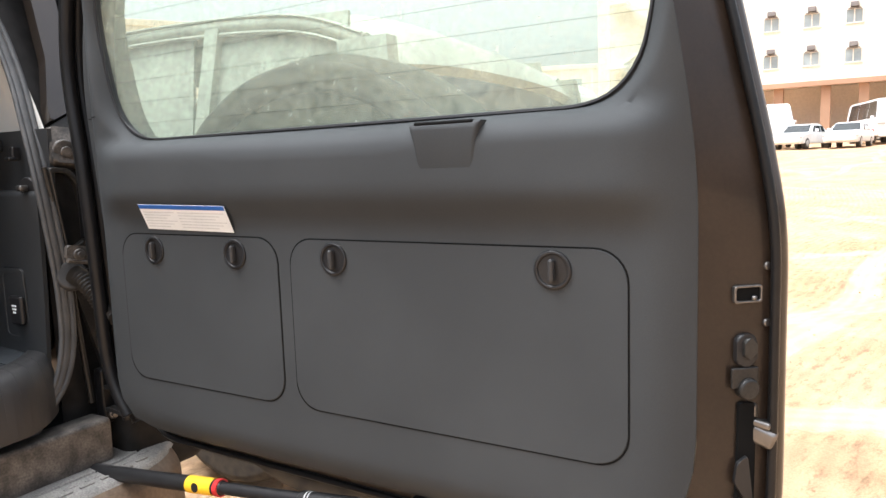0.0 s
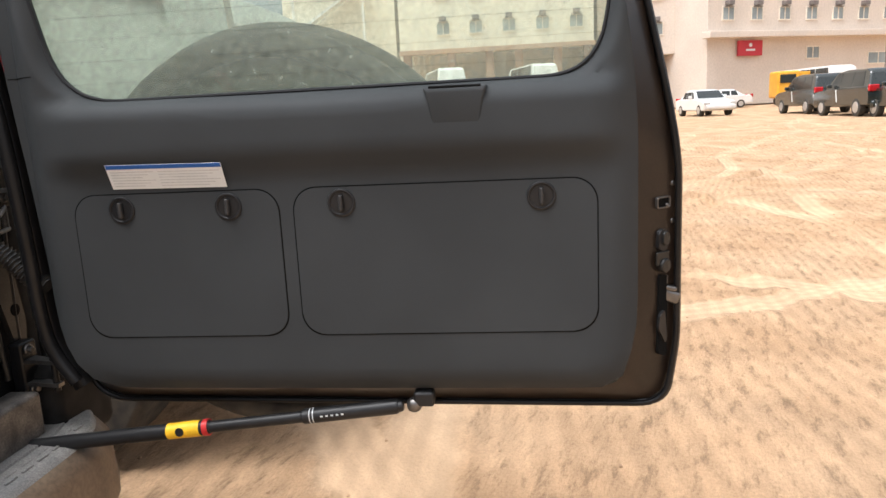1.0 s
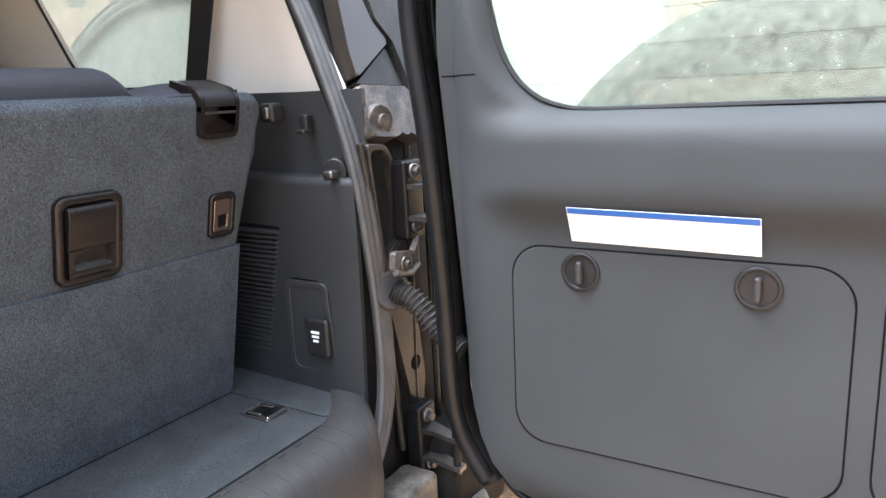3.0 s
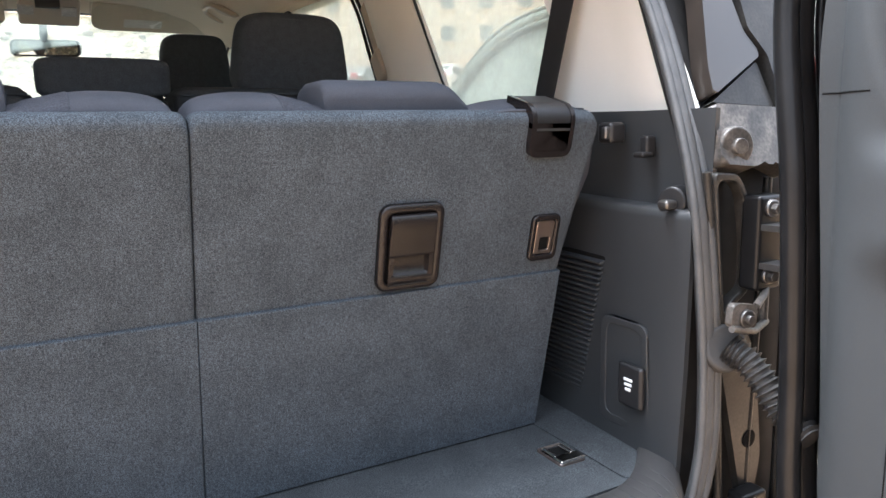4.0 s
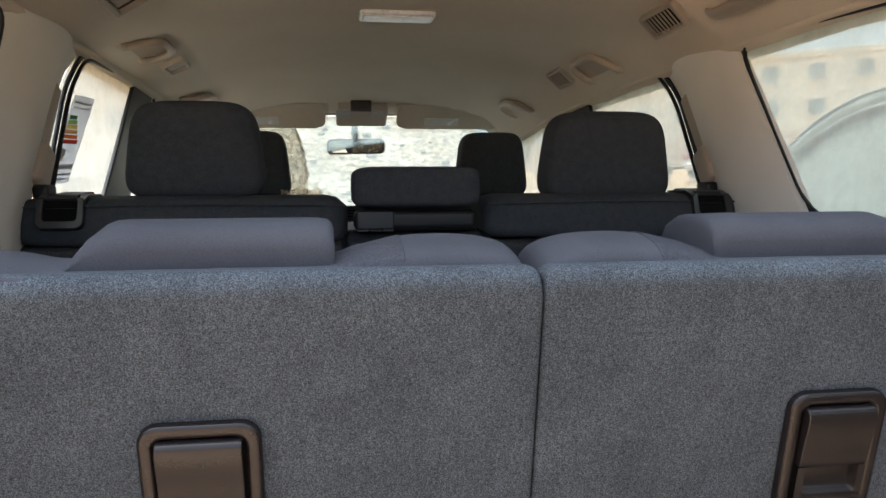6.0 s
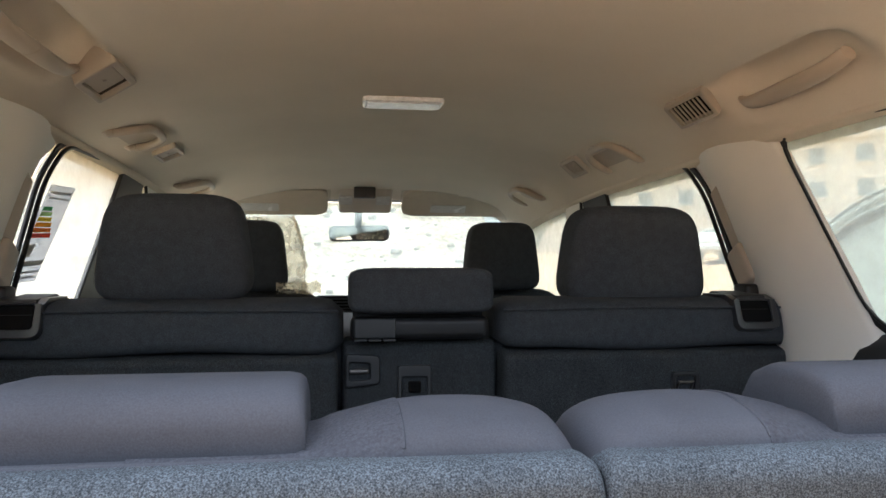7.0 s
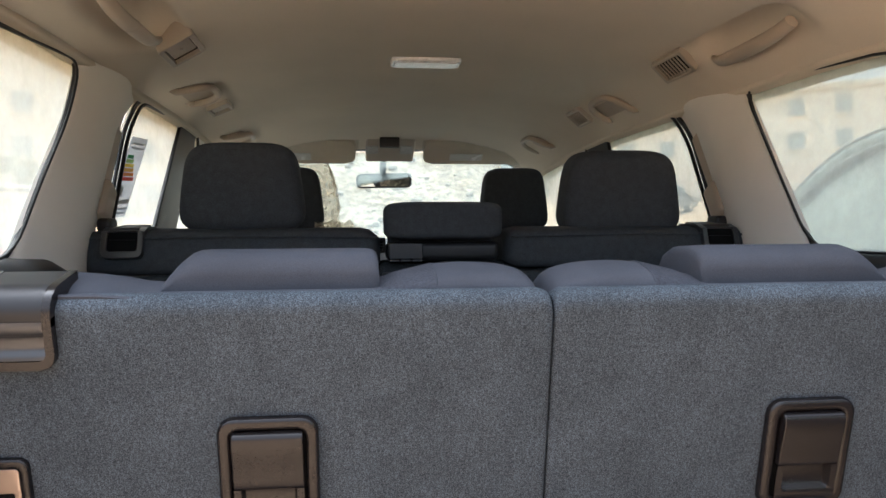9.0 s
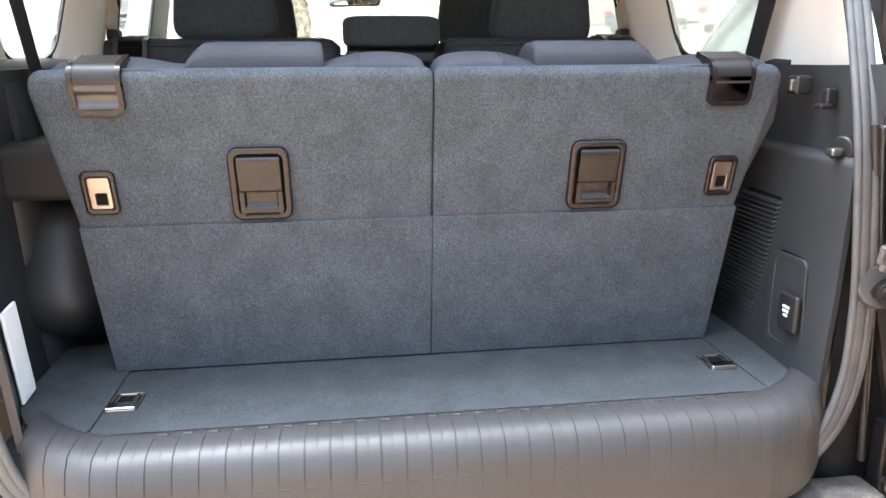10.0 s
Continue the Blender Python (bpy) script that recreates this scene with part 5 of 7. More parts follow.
# window panes
for side in (1, -1):
    for k, (poly, r, g) in enumerate(((QWIN if side > 0 else QWIN_L, 0.07, G_SIDE), (DWIN, 0.05, G_SIDE), (FWIN, 0.04, G_SIDE))):
        win = thing(f"window_{(1 if side > 0 else 4) + k}", (side * 0.72, poly[0][0], 1.3), "dusty green-tinted side window, film thickened as bright haze", "window", kind="structure")
        cy, cz = sum(p[0] for p in poly) / len(poly), sum(p[1] for p in poly) / len(poly)
        big = [(cy + (y - cy) * 1.06, cz + (z - cz) * 1.08) for y, z in poly]
        b = BM()
        slab(b, yzp(side, rounded(big, r)), 0.004, yz(side, 0.688))
        pane = part("pane", b, g, win)
        pane.visible_shadow = False
        b = BM()
        inn = [(cy + (y - cy) * 1.015, cz + (z - cz) * 1.02) for y, z in poly]
        frame_slab(b, yzp(side, rounded(big, r)), yzp(side, rounded(inn, r)), 0.005, yz(side, 0.681), 0.001)
        part("rubber_edge", b, M_BLACK, win)
    # black division bar in the rear door
    b = BM()
    slab(b, yzp(side, [(2.14, 1.72), (1.90, 1.28), (2.14, 1.28), (2.33, 1.72)] if side > 0 else [(2.11, 1.72), (1.68, 1.28), (1.92, 1.28), (2.33, 1.72)]), 0.012, yz(side, 0.678), 0.004)
    part("window_frame", b, M_BLACK, bpy.data.objects["wall_right" if side > 0 else "wall_left"])
    b = BM()
    P = [(side * (0.677 + (LEFT if side < 0 else 0)), y, z) for y, z in rounded(DWIN, 0.06)]
    tube(b, P, 0.005, 8, True)
    part("window_seal", b, M_BLACK, bpy.data.objects["wall_right" if side > 0 else "wall_left"])
    b = BM()
    P = [(side * (0.684 + (LEFT if side < 0 else 0)), y, z) for y, z in rounded(FWIN, 0.05)]
    tube(b, P, 0.005, 8, True)
    part("window_seal", b, M_BLACK, bpy.data.objects["wall_right" if side > 0 else "wall_left"])
    b = BM()
    P = [(side * (0.676 + (LEFT if side < 0 else 0)), y, z) for y, z in rounded(QWIN if side > 0 else QWIN_L, 0.07)]
    tube(b, P, 0.0028, 8, True)
    part("window_seal", b, M_BLACK, bpy.data.objects["wall_right" if side > 0 else "wall_left"])
# windscreen
win = thing("window_7", (0, 3.9, 1.2), "windscreen glass", "window", kind="structure")
b = BM()
rows = []
for t in (0, 0.5, 1):
    rows.append([((-0.72 + 1.44 * k / 8) * (1 - 0.1 * t), 3.95 - 0.85 * t - 0.10 * abs(k - 4) ** 2 / 16, 1.17 + 0.53 * t) for k in range(9)])
sheet(b, rows, 0.005)
pane = part("pane", b, G_FRONT, win)
pane.visible_shadow = False

# headliner
bm = BM()
rows = []


def hand_hollow(x, y):
    """Moulded hollows in the headliner behind the two long grab handles."""
    yc, xc, wx = (1.10, 0.594, 0.044) if x > 0 else (1.125, 0.567, 0.053)
    return 0.060 * math.exp(-((abs(x) - xc) / wx) ** 4 - ((y - yc) / 0.150) ** 6)


for j in range(150):
    y = 0.50 + 2.62 * j / 149
    rows.append([(x, y, ceiling_z(x, y) + hand_hollow(x, y)) for x in [-0.690 + 1.358 * k / 112 for k in range(113)]])
sheet(bm, rows, 0.02)
solo("ceiling", bm, M_BEIGE, "beige cloth headliner of the car", "ceiling", kind="structure")

# outer body: roof, side panels, jambs, bumper
b = BM()
rows = []
for y, z in ((0.45, 1.74), (0.55, 1.80), (0.9, 1.855), (1.6, 1.875), (2.4, 1.86), (2.9, 1.80), (3.12, 1.73)):
    rows.append([(-0.80 + 1.6 * k / 16, y, z - 0.10 * (abs(k - 8) / 8) ** 4) for k in range(17)])
sheet(b, rows, 0.02, (0, 2, 9))
part("roof_panel", b, M_PAINT, body)
for side in (1, -1):
    b = BM()
    rows = [[(side * x, y, z) for y in (0.32, 0.6, 1.2, 2.0, 3.0, 3.9)] for x, z in ((0.90, 0.45), (0.93, 0.8), (0.915, 1.1), (0.87, 1.25), (0.80, 1.285))]
    sheet(b, rows, 0.02, (side * 9, 2, 1))
    part("side_panel", b, M_PAINT, body)
    b = BM()
    rows = [[(side * x, y, z) for x, y in ((0.82, 0.30), (0.85, 0.36), (0.83, 0.55), (0.80, 0.70))] if z < 1.29 else [(side * (x - (z - 1.29) * 0.12), y + (z - 1.29) * 0.45, z) for x, y in ((0.80, 0.33), (0.83, 0.38), (0.81, 0.55), (0.78, 0.66))] for z in (0.75, 1.0, 1.28, 1.45, 1.6, 1.76)]
    sheet(b, rows, 0.02, (side * 9, -2, 1))
    part("rear_quarter", b, M_PAINT, body)
    b = BM()
    rbox(b, (side * 0.862, 0.355, 1.345), (0.05, 0.08, 0.11), 0.02, Euler((radians(-18), 0, 0)).to_matrix().to_4x4(), 3)
    part("tail_lamp", b, M_LAMP, body, "red tail lamp")
b = BM()
rows = []
for x in [-0.92 + 1.84 * k / 24 for k in range(25)]:
    e = max(0, abs(x) - 0.6) / 0.32
    o = 0.25 * e * e + 1.6 * max(0, abs(x) - 0.81)
    rows.append([(x, y + o * q, z) for y, z, q in ((0.30, 0.575, 0.2), (0.20, 0.57, 0.6), (0.10, 0.56, 1), (0.07, 0.53, 1), (0.06, 0.42, 1), (0.10, 0.33, 1))])
sheet(b, rows, 0.012, (0, -2, 4))
bp_ = part("rear_bumper", b, M_DUSTPAINT, body, "dusty bronze-painted rear bumper, browned with reflected sand")
b = BM()
rows = []
for x in [-0.80 + 1.60 * k / 32 for k in range(33)]:
    e = max(0, abs(x) - 0.6) / 0.32
    o = 0.25 * e * e
    rows.append([(x, y + o * q, z) for y, z, q in ((0.296, 0.580, 0.2), (0.252, 0.580, 0.4), (0.250, 0.576, 0.4), (0.246, 0.576, 0.4), (0.244, 0.580, 0.4), (0.20, 0.577, 0.6), (0.178, 0.576, 0.7), (0.176, 0.572, 0.7), (0.172, 0.572, 0.7), (0.170, 0.5755, 0.7), (0.118, 0.571, 0.95), (0.106, 0.566, 1), (0.100, 0.558, 1))])
sheet(b, rows, 0.004, (0, -2, 4))
part("step_pad", b, M_BUMPER, bp_, "worn grey ribbed step pad")
for k in range(-15, 16):
    for yy in (0.134, 0.152):
        x = (k + (0.5 if yy > 0.14 else 0)) * 0.045
        e = max(0, abs(x) - 0.6) / 0.32
        b = BM()
        rbox(b, (x, yy + 0.23 * e * e, 0.5735), (0.030, 0.007, 0.004), 0.0015)
        part("tread_bar", b, M_BUMPER, bp_)
b = BM()
rbox(b, (0.0, 0.235, 0.62), (1.3, 0.07, 0.10), 0.01)
part("sill_panel", b, M_JAMBDUST, body, "dusty grey panel under the sill")
b = BM()
rbox(b, (0.785, 0.240, 0.600), (0.21, 0.10, 0.21), 0.03, seg=4)
part("lower_corner", b, M_MATBLACK, body, "black lower body corner")
# door jamb, right: black channel with painted pressings, hinges, bracket and harness boot
jm = part("door_jamb", (lambda b: sheet(b, [[(x + (max(0, z - 1.29)) * 0.05, y + max(0, z - 1.2) * 0.45, z) for z in (0.60, 0.75, 0.9, 1.05, 1.2, 1.3, 1.42, 1.55, 1.70)] for x, y in ((0.60, 0.30), (0.618, 0.285), (0.64, 0.282), (0.66, 0.292), (0.70, 0.298), (0.735, 0.292), (0.78, 0.286), (0.82, 0.32))], 0.008, (0.5, -3, 1)))(BM()), M_MATBLACK, body, "dark hinge-side door jamb")
FLAT = basis((0, 0, 0), (1, 0, 0), (0, 0, 1))
RAKE = basis((0, 0.262, 1.2), (1, 0, 0), (0, 0.387, 0.922))


def raked(pts):
    return [(x, (z - 1.2) / 0.922) for x, z in pts]


for nm, pts, mm, off, r in (("pillar_pressing", [(0.674, 1.446), (0.700, 1.70), (0.760, 1.70), (0.731, 1.451), (0.737, 1.395), (0.760, 1.365), (0.638, 1.306), (0.643, 1.345)], M_PAINT, 0.006, 0.010), ("corner_pressing", [(0.638, 1.300), (0.752, 1.357), (0.760, 1.294)], M_JAMB, 0.0, 0.005), ("gutter_pressing", [(0.745, 1.452), (0.80, 1.70), (0.86, 1.70), (0.83, 1.36), (0.785, 1.286), (0.763, 1.222), (0.758, 1.24), (0.766, 1.293), (0.766, 1.362), (0.742, 1.40)], M_JAMB, 0.010, 0.006), ("boss_pressing", [(0.620, 1.294), (0.757, 1.288), (0.742, 1.20), (0.70, 1.222), (0.672, 1.212), (0.610, 1.218)], M_JAMBDUST, 0.012, 0.012)):
    b = BM()
    slab(b, rounded(raked(pts), r, 4), 0.03, RAKE @ Matrix.Translation((0, 0, off)), 0.006, 3)
    part(nm, b, mm, jm)
b = BM()
pts = rounded(raked([(0.600, 1.212), (0.645, 1.209), (0.664, 1.183), (0.676, 1.115), (0.677, 1.05), (0.643, 1.030), (0.628, 1.000)]), 0.012, 4)
inn = rounded(raked([(0.607, 1.200), (0.640, 1.199), (0.656, 1.178), (0.668, 1.115), (0.669, 1.056), (0.640, 1.040), (0.631, 1.022)]), 0.010, 4)
frame_slab(b, [(x, 1.2 + z * 0.922) for x, z in pts], [(x, 1.2 + z * 0.922) for x, z in inn], 0.016, FLAT @ Matrix.Translation((0, 0, -0.262)), 0.0025)
part("insert_rim", b, M_JAMB, jm)
for xs in (((0.596, 1.212), (0.611, 1.123), (0.629, 1.02), (0.634, 0.913), (0.652, 0.691)), ((0.716, 1.20), (0.712, 1.06), (0.706, 0.95), (0.700, 0.80), (0.702, 0.69)), ((0.765, 1.2), (0.768, 1.0), (0.770, 0.7))):
    b = BM()
    tube(b, curve([(x, 0.272, z) for x, z in xs], 5), 0.006, 8)
    part("weld_flange", b, M_JAMB, jm)
b = BM()
slab(b, rounded([(0.626, 0.985), (0.645, 0.915), (0.690, 0.745), (0.715, 0.735), (0.728, 0.80), (0.716, 0.89), (0.690, 0.99)], 0.012, 4), 0.012, FLAT @ Matrix.Translation((0, 0, -0.268)), 0.004, 3)
lp_ = part("lower_pressing", b, M_JAMB, jm, "dusty brown-black pressing")
# no hole is cut; a near-black disc paints its shade
b = BM()
disc(b, (0.700, 0.2665, 0.832), (0, -1, 0), 0.013, 0.002, 20)
part("drain_hole", b, M_SHADEBLACK, lp_)
b = BM()
disc(b, (0.640, 0.262, 1.243), (-0.2, -1, 0), 0.026, 0.012, 24, 0.004)
disc(b, (0.639, 0.255, 1.243), (-0.2, -1, 0), 0.011, 0.008, 16, 0.002)
part("bolt_boss", b, M_JAMBDUST, jm)
for zz in (1.118, 0.705):
    hg = thing("rear_door_hinge", (0.68, 0.21, zz), "dark steel door hinge with bolts", "hinge", "door hinges")
    b = BM()
    rbox(b, (0.682, 0.252, zz), (0.050, 0.030, 0.125), 0.006, seg=3)
    part("body_leaf", b, M_GLOSSBLACK, hg)
    for dz in (-0.042, 0.046):
        b = BM()
        disc(b, (0.676, 0.230, zz + dz), (-0.2, -1, 0), 0.0115, 0.010, 20, 0.003)
        disc(b, (0.674, 0.222, zz + dz), (-0.2, -1, 0), 0.0070, 0.010, 6, 0.001)
        part("bolt", b, M_STEEL, hg)
    for dz in (-0.028, 0.022):
        b = BM()
        loft(b, [[(x, y, zz + dz + h) for x, y, h in ((xx - w_, yy, -0.004), (xx + w_, yy, -0.004), (xx + w_, yy, 0.004), (xx - w_, yy, 0.004))] for xx, yy, w_ in ((0.680, 0.245, 0.020), (0.676, 0.215, 0.014), (0.668, 0.19, 0.011), (0.662, 0.160, 0.010))])
        part("arm", b, M_STEEL, hg)
    b = BM()
    tube(b, [(0.664, 0.172, zz - 0.042), (0.664, 0.172, zz + 0.036)], 0.007, 12)
    part("pin", b, M_GLOSSBLACK, hg)
bk = thing("check_bracket", (0.62, 0.22, 1.03), "folded brown-grey bracket on the jamb", "bracket")
b = BM()
slab(b, rounded([(0.598, 1.020), (0.645, 1.008), (0.650, 1.042), (0.602, 1.050)], 0.008, 4), 0.010, FLAT @ Matrix.Translation((0, 0, -0.226)), 0.003)
part("plate", b, M_JAMBDUST, bk)
b = BM()
tube(b, [(0.647, 0.228, 1.040), (0.672, 0.236, 1.050), (0.698, 0.25, 1.066)], 0.005, 8)
tube(b, [(0.600, 0.226, 1.018), (0.645, 0.228, 1.008), (0.698, 0.25, 1.008)], 0.005, 8)
tube(b, [(0.692, 0.25, 1.07), (0.692, 0.25, 1.005)], 0.006, 8)
part("rib", b, M_JAMBDUST, bk)
b = BM()
disc(b, (0.624, 0.220, 1.028), (-0.2, -1, 0), 0.012, 0.012, 18, 0.002)
disc(b, (0.623, 0.214, 1.028), (-0.2, -1, 0), 0.006, 0.006, 12, 0.001)
part("bolt", b, M_STEEL, bk)
# harness boot
bt = thing("harness_boot", (0.63, 0.2, 0.93), "black corrugated rubber harness boot between body and door", "boot")
b = BM()
P = curve([(0.622, 0.245, 0.985), (0.628, 0.222, 0.972), (0.634, 0.196, 0.945), (0.637, 0.170, 0.915), (0.634, 0.135, 0.898)], 14)
tube(b, P, [0.0175 + (0.0035 if i % 3 == 0 else -0.002) for i in range(len(P))], 14)
part("bellows", b, M_RUBBER, bt)
b = BM()
disc(b, (0.620, 0.246, 0.984), (-0.3, -0.9, 0.3), 0.032, 0.02, 24, 0.006)
part("collar", b, M_RUBBER, bt)

# bay ahead: bonnet and dash
b = BM()
sheet(b, [[(x, y, z - 0.08 * (abs(x) / 0.9) ** 3) for x in (-0.9, -0.5, 0, 0.5, 0.9)] for y, z in ((3.95, 1.15), (4.3, 1.12), (4.8, 1.05), (5.1, 0.92), (5.15, 0.5))], 0.02, (0, 4.5, 9))
part("bonnet", b, M_PAINT, body)
dash = thing("dashboard", (0, 3.5, 0.8), "dark dashboard with air vents under the windscreen", "dashboard")
b = BM()
loft(b, [[(x, y, z) for y, z in rounded([(3.20, 0.8), (3.16, 1.12), (3.26, 1.285), (3.45, 1.30), (3.85, 1.20), (3.85, 0.8)], 0.06)] for x in (-0.70, 0.70)])
part("body", b, M_BLACK, dash)
for xx in (-0.11, 0.11):
    b = BM()
    frame_slab(b, rrect(0.19, 0.075, 0.012), rrect(0.165, 0.055, 0.008), 0.03, basis((xx, 3.155, 1.27), (1, 0, 0), (0, 0, 1)), 0.004)
    part("vent_frame", b, M_BLACK, dash)
    for k in range(4):
        b = BM()
        rbox(b, (xx, 3.165, 1.25 + 0.0135 * k), (0.165, 0.02, 0.004), 0.001)
        part("vent_slat", b, M_PLASTIC, dash)
    # near-black plate standing in for shade behind the vent slats
    b = BM()
    rbox(b, (xx, 3.175, 1.27), (0.17, 0.01, 0.06), 0)
    part("vent_recess", b, M_SHADEBLACK, dash)
sw = thing("steering_wheel", (-0.37, 3.0, 1.1), "round black steering wheel behind the dashboard edge", "steering wheel")
b = BM()
tl = Euler((radians(-25), 0, 0)).to_matrix()
tube(b, [Vector((-0.37, 3.0, 1.13)) + tl @ Vector((0.19 * math.cos(a), 0, 0.19 * math.sin(a))) for a in [2 * math.pi * i / 32 for i in range(32)]], 0.017, 10, True)
part("rim", b, M_BLACK, sw)
b = BM()
puff(b, (-0.37, 3.03, 1.12), (0.2, 0.08, 0.14), 0.6, nu=20, nv=10)
rbox(b, (-0.37, 3.02, 1.13), (0.36, 0.03, 0.04), 0.01)
part("hub", b, M_BLACK, sw)

# ==== third row seats (backs upright, carpeted behind) ====
def on_back(z, off=0.0):
    """A point on the sloping carpet of the third row at height z: y; off lifts it rearwards."""
    return 0.458 - 0.235 * (z - 1.062) - off * 0.974


SLOPE = Vector((0, -0.229, 0.974))


def back_frame(x, z, off=0.0):
    """Local frame on the sloping carpet: x to the right, y up the slope, z towards the boot."""
    return basis((x, on_back(z, off), z - off * 0.229), (1, 0, 0), SLOPE)


def third_seat(side):
    X = lambda u: side * u
    u_flap, u_top, u_lev, u_str = (0.508, 0.541, 0.454, 0.470) if side > 0 else (0.528, 0.556, 0.464, 0.488)
    t = thing("third_row_seat", (X(0.28), 0.56, 0.82), "folding rear seat, dark carpet back and blue-grey fabric top", "seat", "third row seats")
    # carpet back above the seam
    b = BM()
    k = 1 / 0.974
    fr, high, roll = back_frame(0, 1.062), 0.229 * k, 0.017
    edge = lambda v: u_flap + (u_top - u_flap) * v / (0.206 * k)
    rings = []
    for a in (0.0004, 0.0012, 0.003, 0.006, 0.011, 0.018, 0.026, 0.1, 0.2, 0.3, 0.4, 0.46, 0.49, 0.51, 0.522, 0.5305, 0.536, 0.5390, 0.5405, 0.541):
        near, far = a, 0.541 - a
        drop = sum(r - math.sqrt(max(0, r * r - max(0, r - g) ** 2)) for g, r in ((near, 0.014), (far, 0.024)))
        sink = 0.008 - math.sqrt(max(0, 0.008 ** 2 - max(0, 0.008 - min(near, far)) ** 2))
        h = high - drop
        way = [(v, 0.0) for v in (0.0, 0.06, 0.12, 0.18)] + [(h - roll + roll * math.sin(q), roll * (math.cos(q) - 1)) for q in [math.pi / 2 * i / 8 for i in range(9)]] + [(h - 0.004, -2 * roll), (h - 0.03, -2 * roll - 0.003), (0.0, -0.030)]
        rings.append([fr @ Vector((X(a / 0.541 * edge(v)), v, min(d - sink, -0.001) if d < -1e-6 or sink > 1e-6 else 0.0)) for v, d in way])
    loft(b, rings)
    back = part("carpet_back", b, M_CARPET, t, "dark grey carpet")
    # flap below the seam
    b = BM()
    out = [(X(0.0003), -0.245), (X(u_flap - 0.014), -0.245), (X(u_flap), 0.006), (X(0.0003), 0.006)]
    if side < 0:
        out = out[::-1]
    slab(b, out, 0.012, basis((0, 0.4520, 1.060), (1, 0, 0), (0, -0.16, 1)), 0.0022, 3)
    part("carpet_flap", b, M_CARPET, t, "dark grey carpet flap reaching the cargo floor")
    # upholstery behind, with its uneven top
    b = BM()
    tops = [(0.0015, 1.276), (0.006, 1.297), (0.016, 1.310), (0.04, 1.317), (0.075, 1.319), (0.105, 1.317), (0.14, 1.309), (0.165, 1.303), (0.25, 1.303), (0.36, 1.303), (0.40, 1.309), (0.44, 1.313), (0.50, 1.312), (0.535, 1.303), (0.556, 1.270)]
    fine_tops = [(p.x, p.z) for p in curve([(u, 0, z - 0.006) for u, z in tops], 4)]
    over = curve([(0, 0.022, -0.06), (0, 0.015, -0.026), (0, 0.022, -0.008), (0, 0.046, 0.001), (0, 0.074, 0.004), (0, 0.108, -0.004), (0, 0.136, -0.028), (0, 0.146, -0.06)], 3)
    rings = []
    for i, (u, z) in enumerate(fine_tops):
        e = 0.012 * max(0, 1 - min(i, len(fine_tops) - 1 - i) / 3)
        rings.append([(X(min(u, 0.47)), 0.53, 0.90)] + [(X(u), 0.416 + q.y + (e if q.y < 0.08 else -e), z + q.z) for q in over] + [(X(min(u, 0.47)), 0.61, 0.90)])
    loft(b, rings)
    cu = part("backrest", b, M_FABRIC, t, "blue-grey fabric backrest")
    # piping and seams
    b = BM()
    tube(b, [(X(u), 0.416, min(z - 0.014, 1.293)) for u, z in tops[7:-2]], 0.0026, 6)
    part("piping", b, M_FABRIC, cu)
    b = BM()
    tube(b, [(X(0.105), 0.416 + q.y, 1.3112 + q.z) for q in over[5:-3]], 0.0010, 6)
    part("seam", b, M_FABRIC, cu)
    # ribbed insert between the plain inner bolster and the head restraint
    b = BM()
    rows = []
    for u, z in [(p.x, p.z) for p in curve([(u, 0, z - 0.006) for u, z in tops[5:9]], 5)]:
        rows.append([(X(u), 0.416 + q.y, z + q.z + 0.0012) for q in over[4:-4]])
    sheet(b, rows, 0.0015, (X(0.13), 0.48, 9))
    part("insert", b, M_WEAVE, cu, "coarsely ribbed blue-grey insert")
    # folded head restraint
    b = BM()
    rings = []
    prof = [(0.450, 1.280), (0.446, 1.308), (0.450, 1.320), (0.460, 1.328), (0.478, 1.332), (0.52, 1.330), (0.540, 1.322), (0.550, 1.308), (0.555, 1.285)]
    for u, k_ in ((0.1575, 0.55), (0.158, 0.78), (0.1595, 0.90), (0.163, 0.965), (0.170, 0.995), (0.18, 1.0), (0.315, 1.0), (0.324, 0.985), (0.332, 0.92), (0.342, 0.74), (0.352, 0.45), (0.359, 0.2), (0.362, 0.05)):
        rings.append([(X(u), 0.50 + (y - 0.50) * (0.96 if k_ < 0.95 else 1), 1.288 + (z - 1.288) * k_) for y, z in prof])
    loft(b, rings)
    hd = part("head_restraint", b, M_FABRIC, t, "low blue-grey fabric head restraint")
    b = BM()
    tube(b, [(X(0.150), 0.436, 1.291), (X(0.17), 0.434, 1.2915), (X(0.36), 0.434, 1.2915), (X(0.385), 0.436, 1.290)], 0.0042, 8)
    part("hem", b, M_FABRIC, hd)
    # seat cushion in front
    b = BM()
    puff(b, (X(0.28), 0.85, 0.86), (0.5, 0.5, 0.22), 0.3, nu=24, nv=12)
    part("cushion", b, M_FABRIC_D, t)
    # grab handle frame
    uc, zc = 0.2585, 1.128
    fr = back_frame(X(uc), zc, 0.002)
    b = BM()
    frame_slab(b, rrect(0.089, 0.115, 0.015), rrect(0.066, 0.093, 0.008), 0.008, fr @ Matrix.Translation((0, 0, 0.007)), 0.0035)
    hf = part("handle_frame", b, M_HANDLE, t, "dark plastic frame, tinted brown for reflected sand")
    # dark sheet laid on the uncut carpet, painting the shade of a recess
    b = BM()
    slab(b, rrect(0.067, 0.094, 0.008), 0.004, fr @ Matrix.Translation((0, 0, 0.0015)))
    part("recess", b, M_SHADEBLACK, hf)
    b = BM()
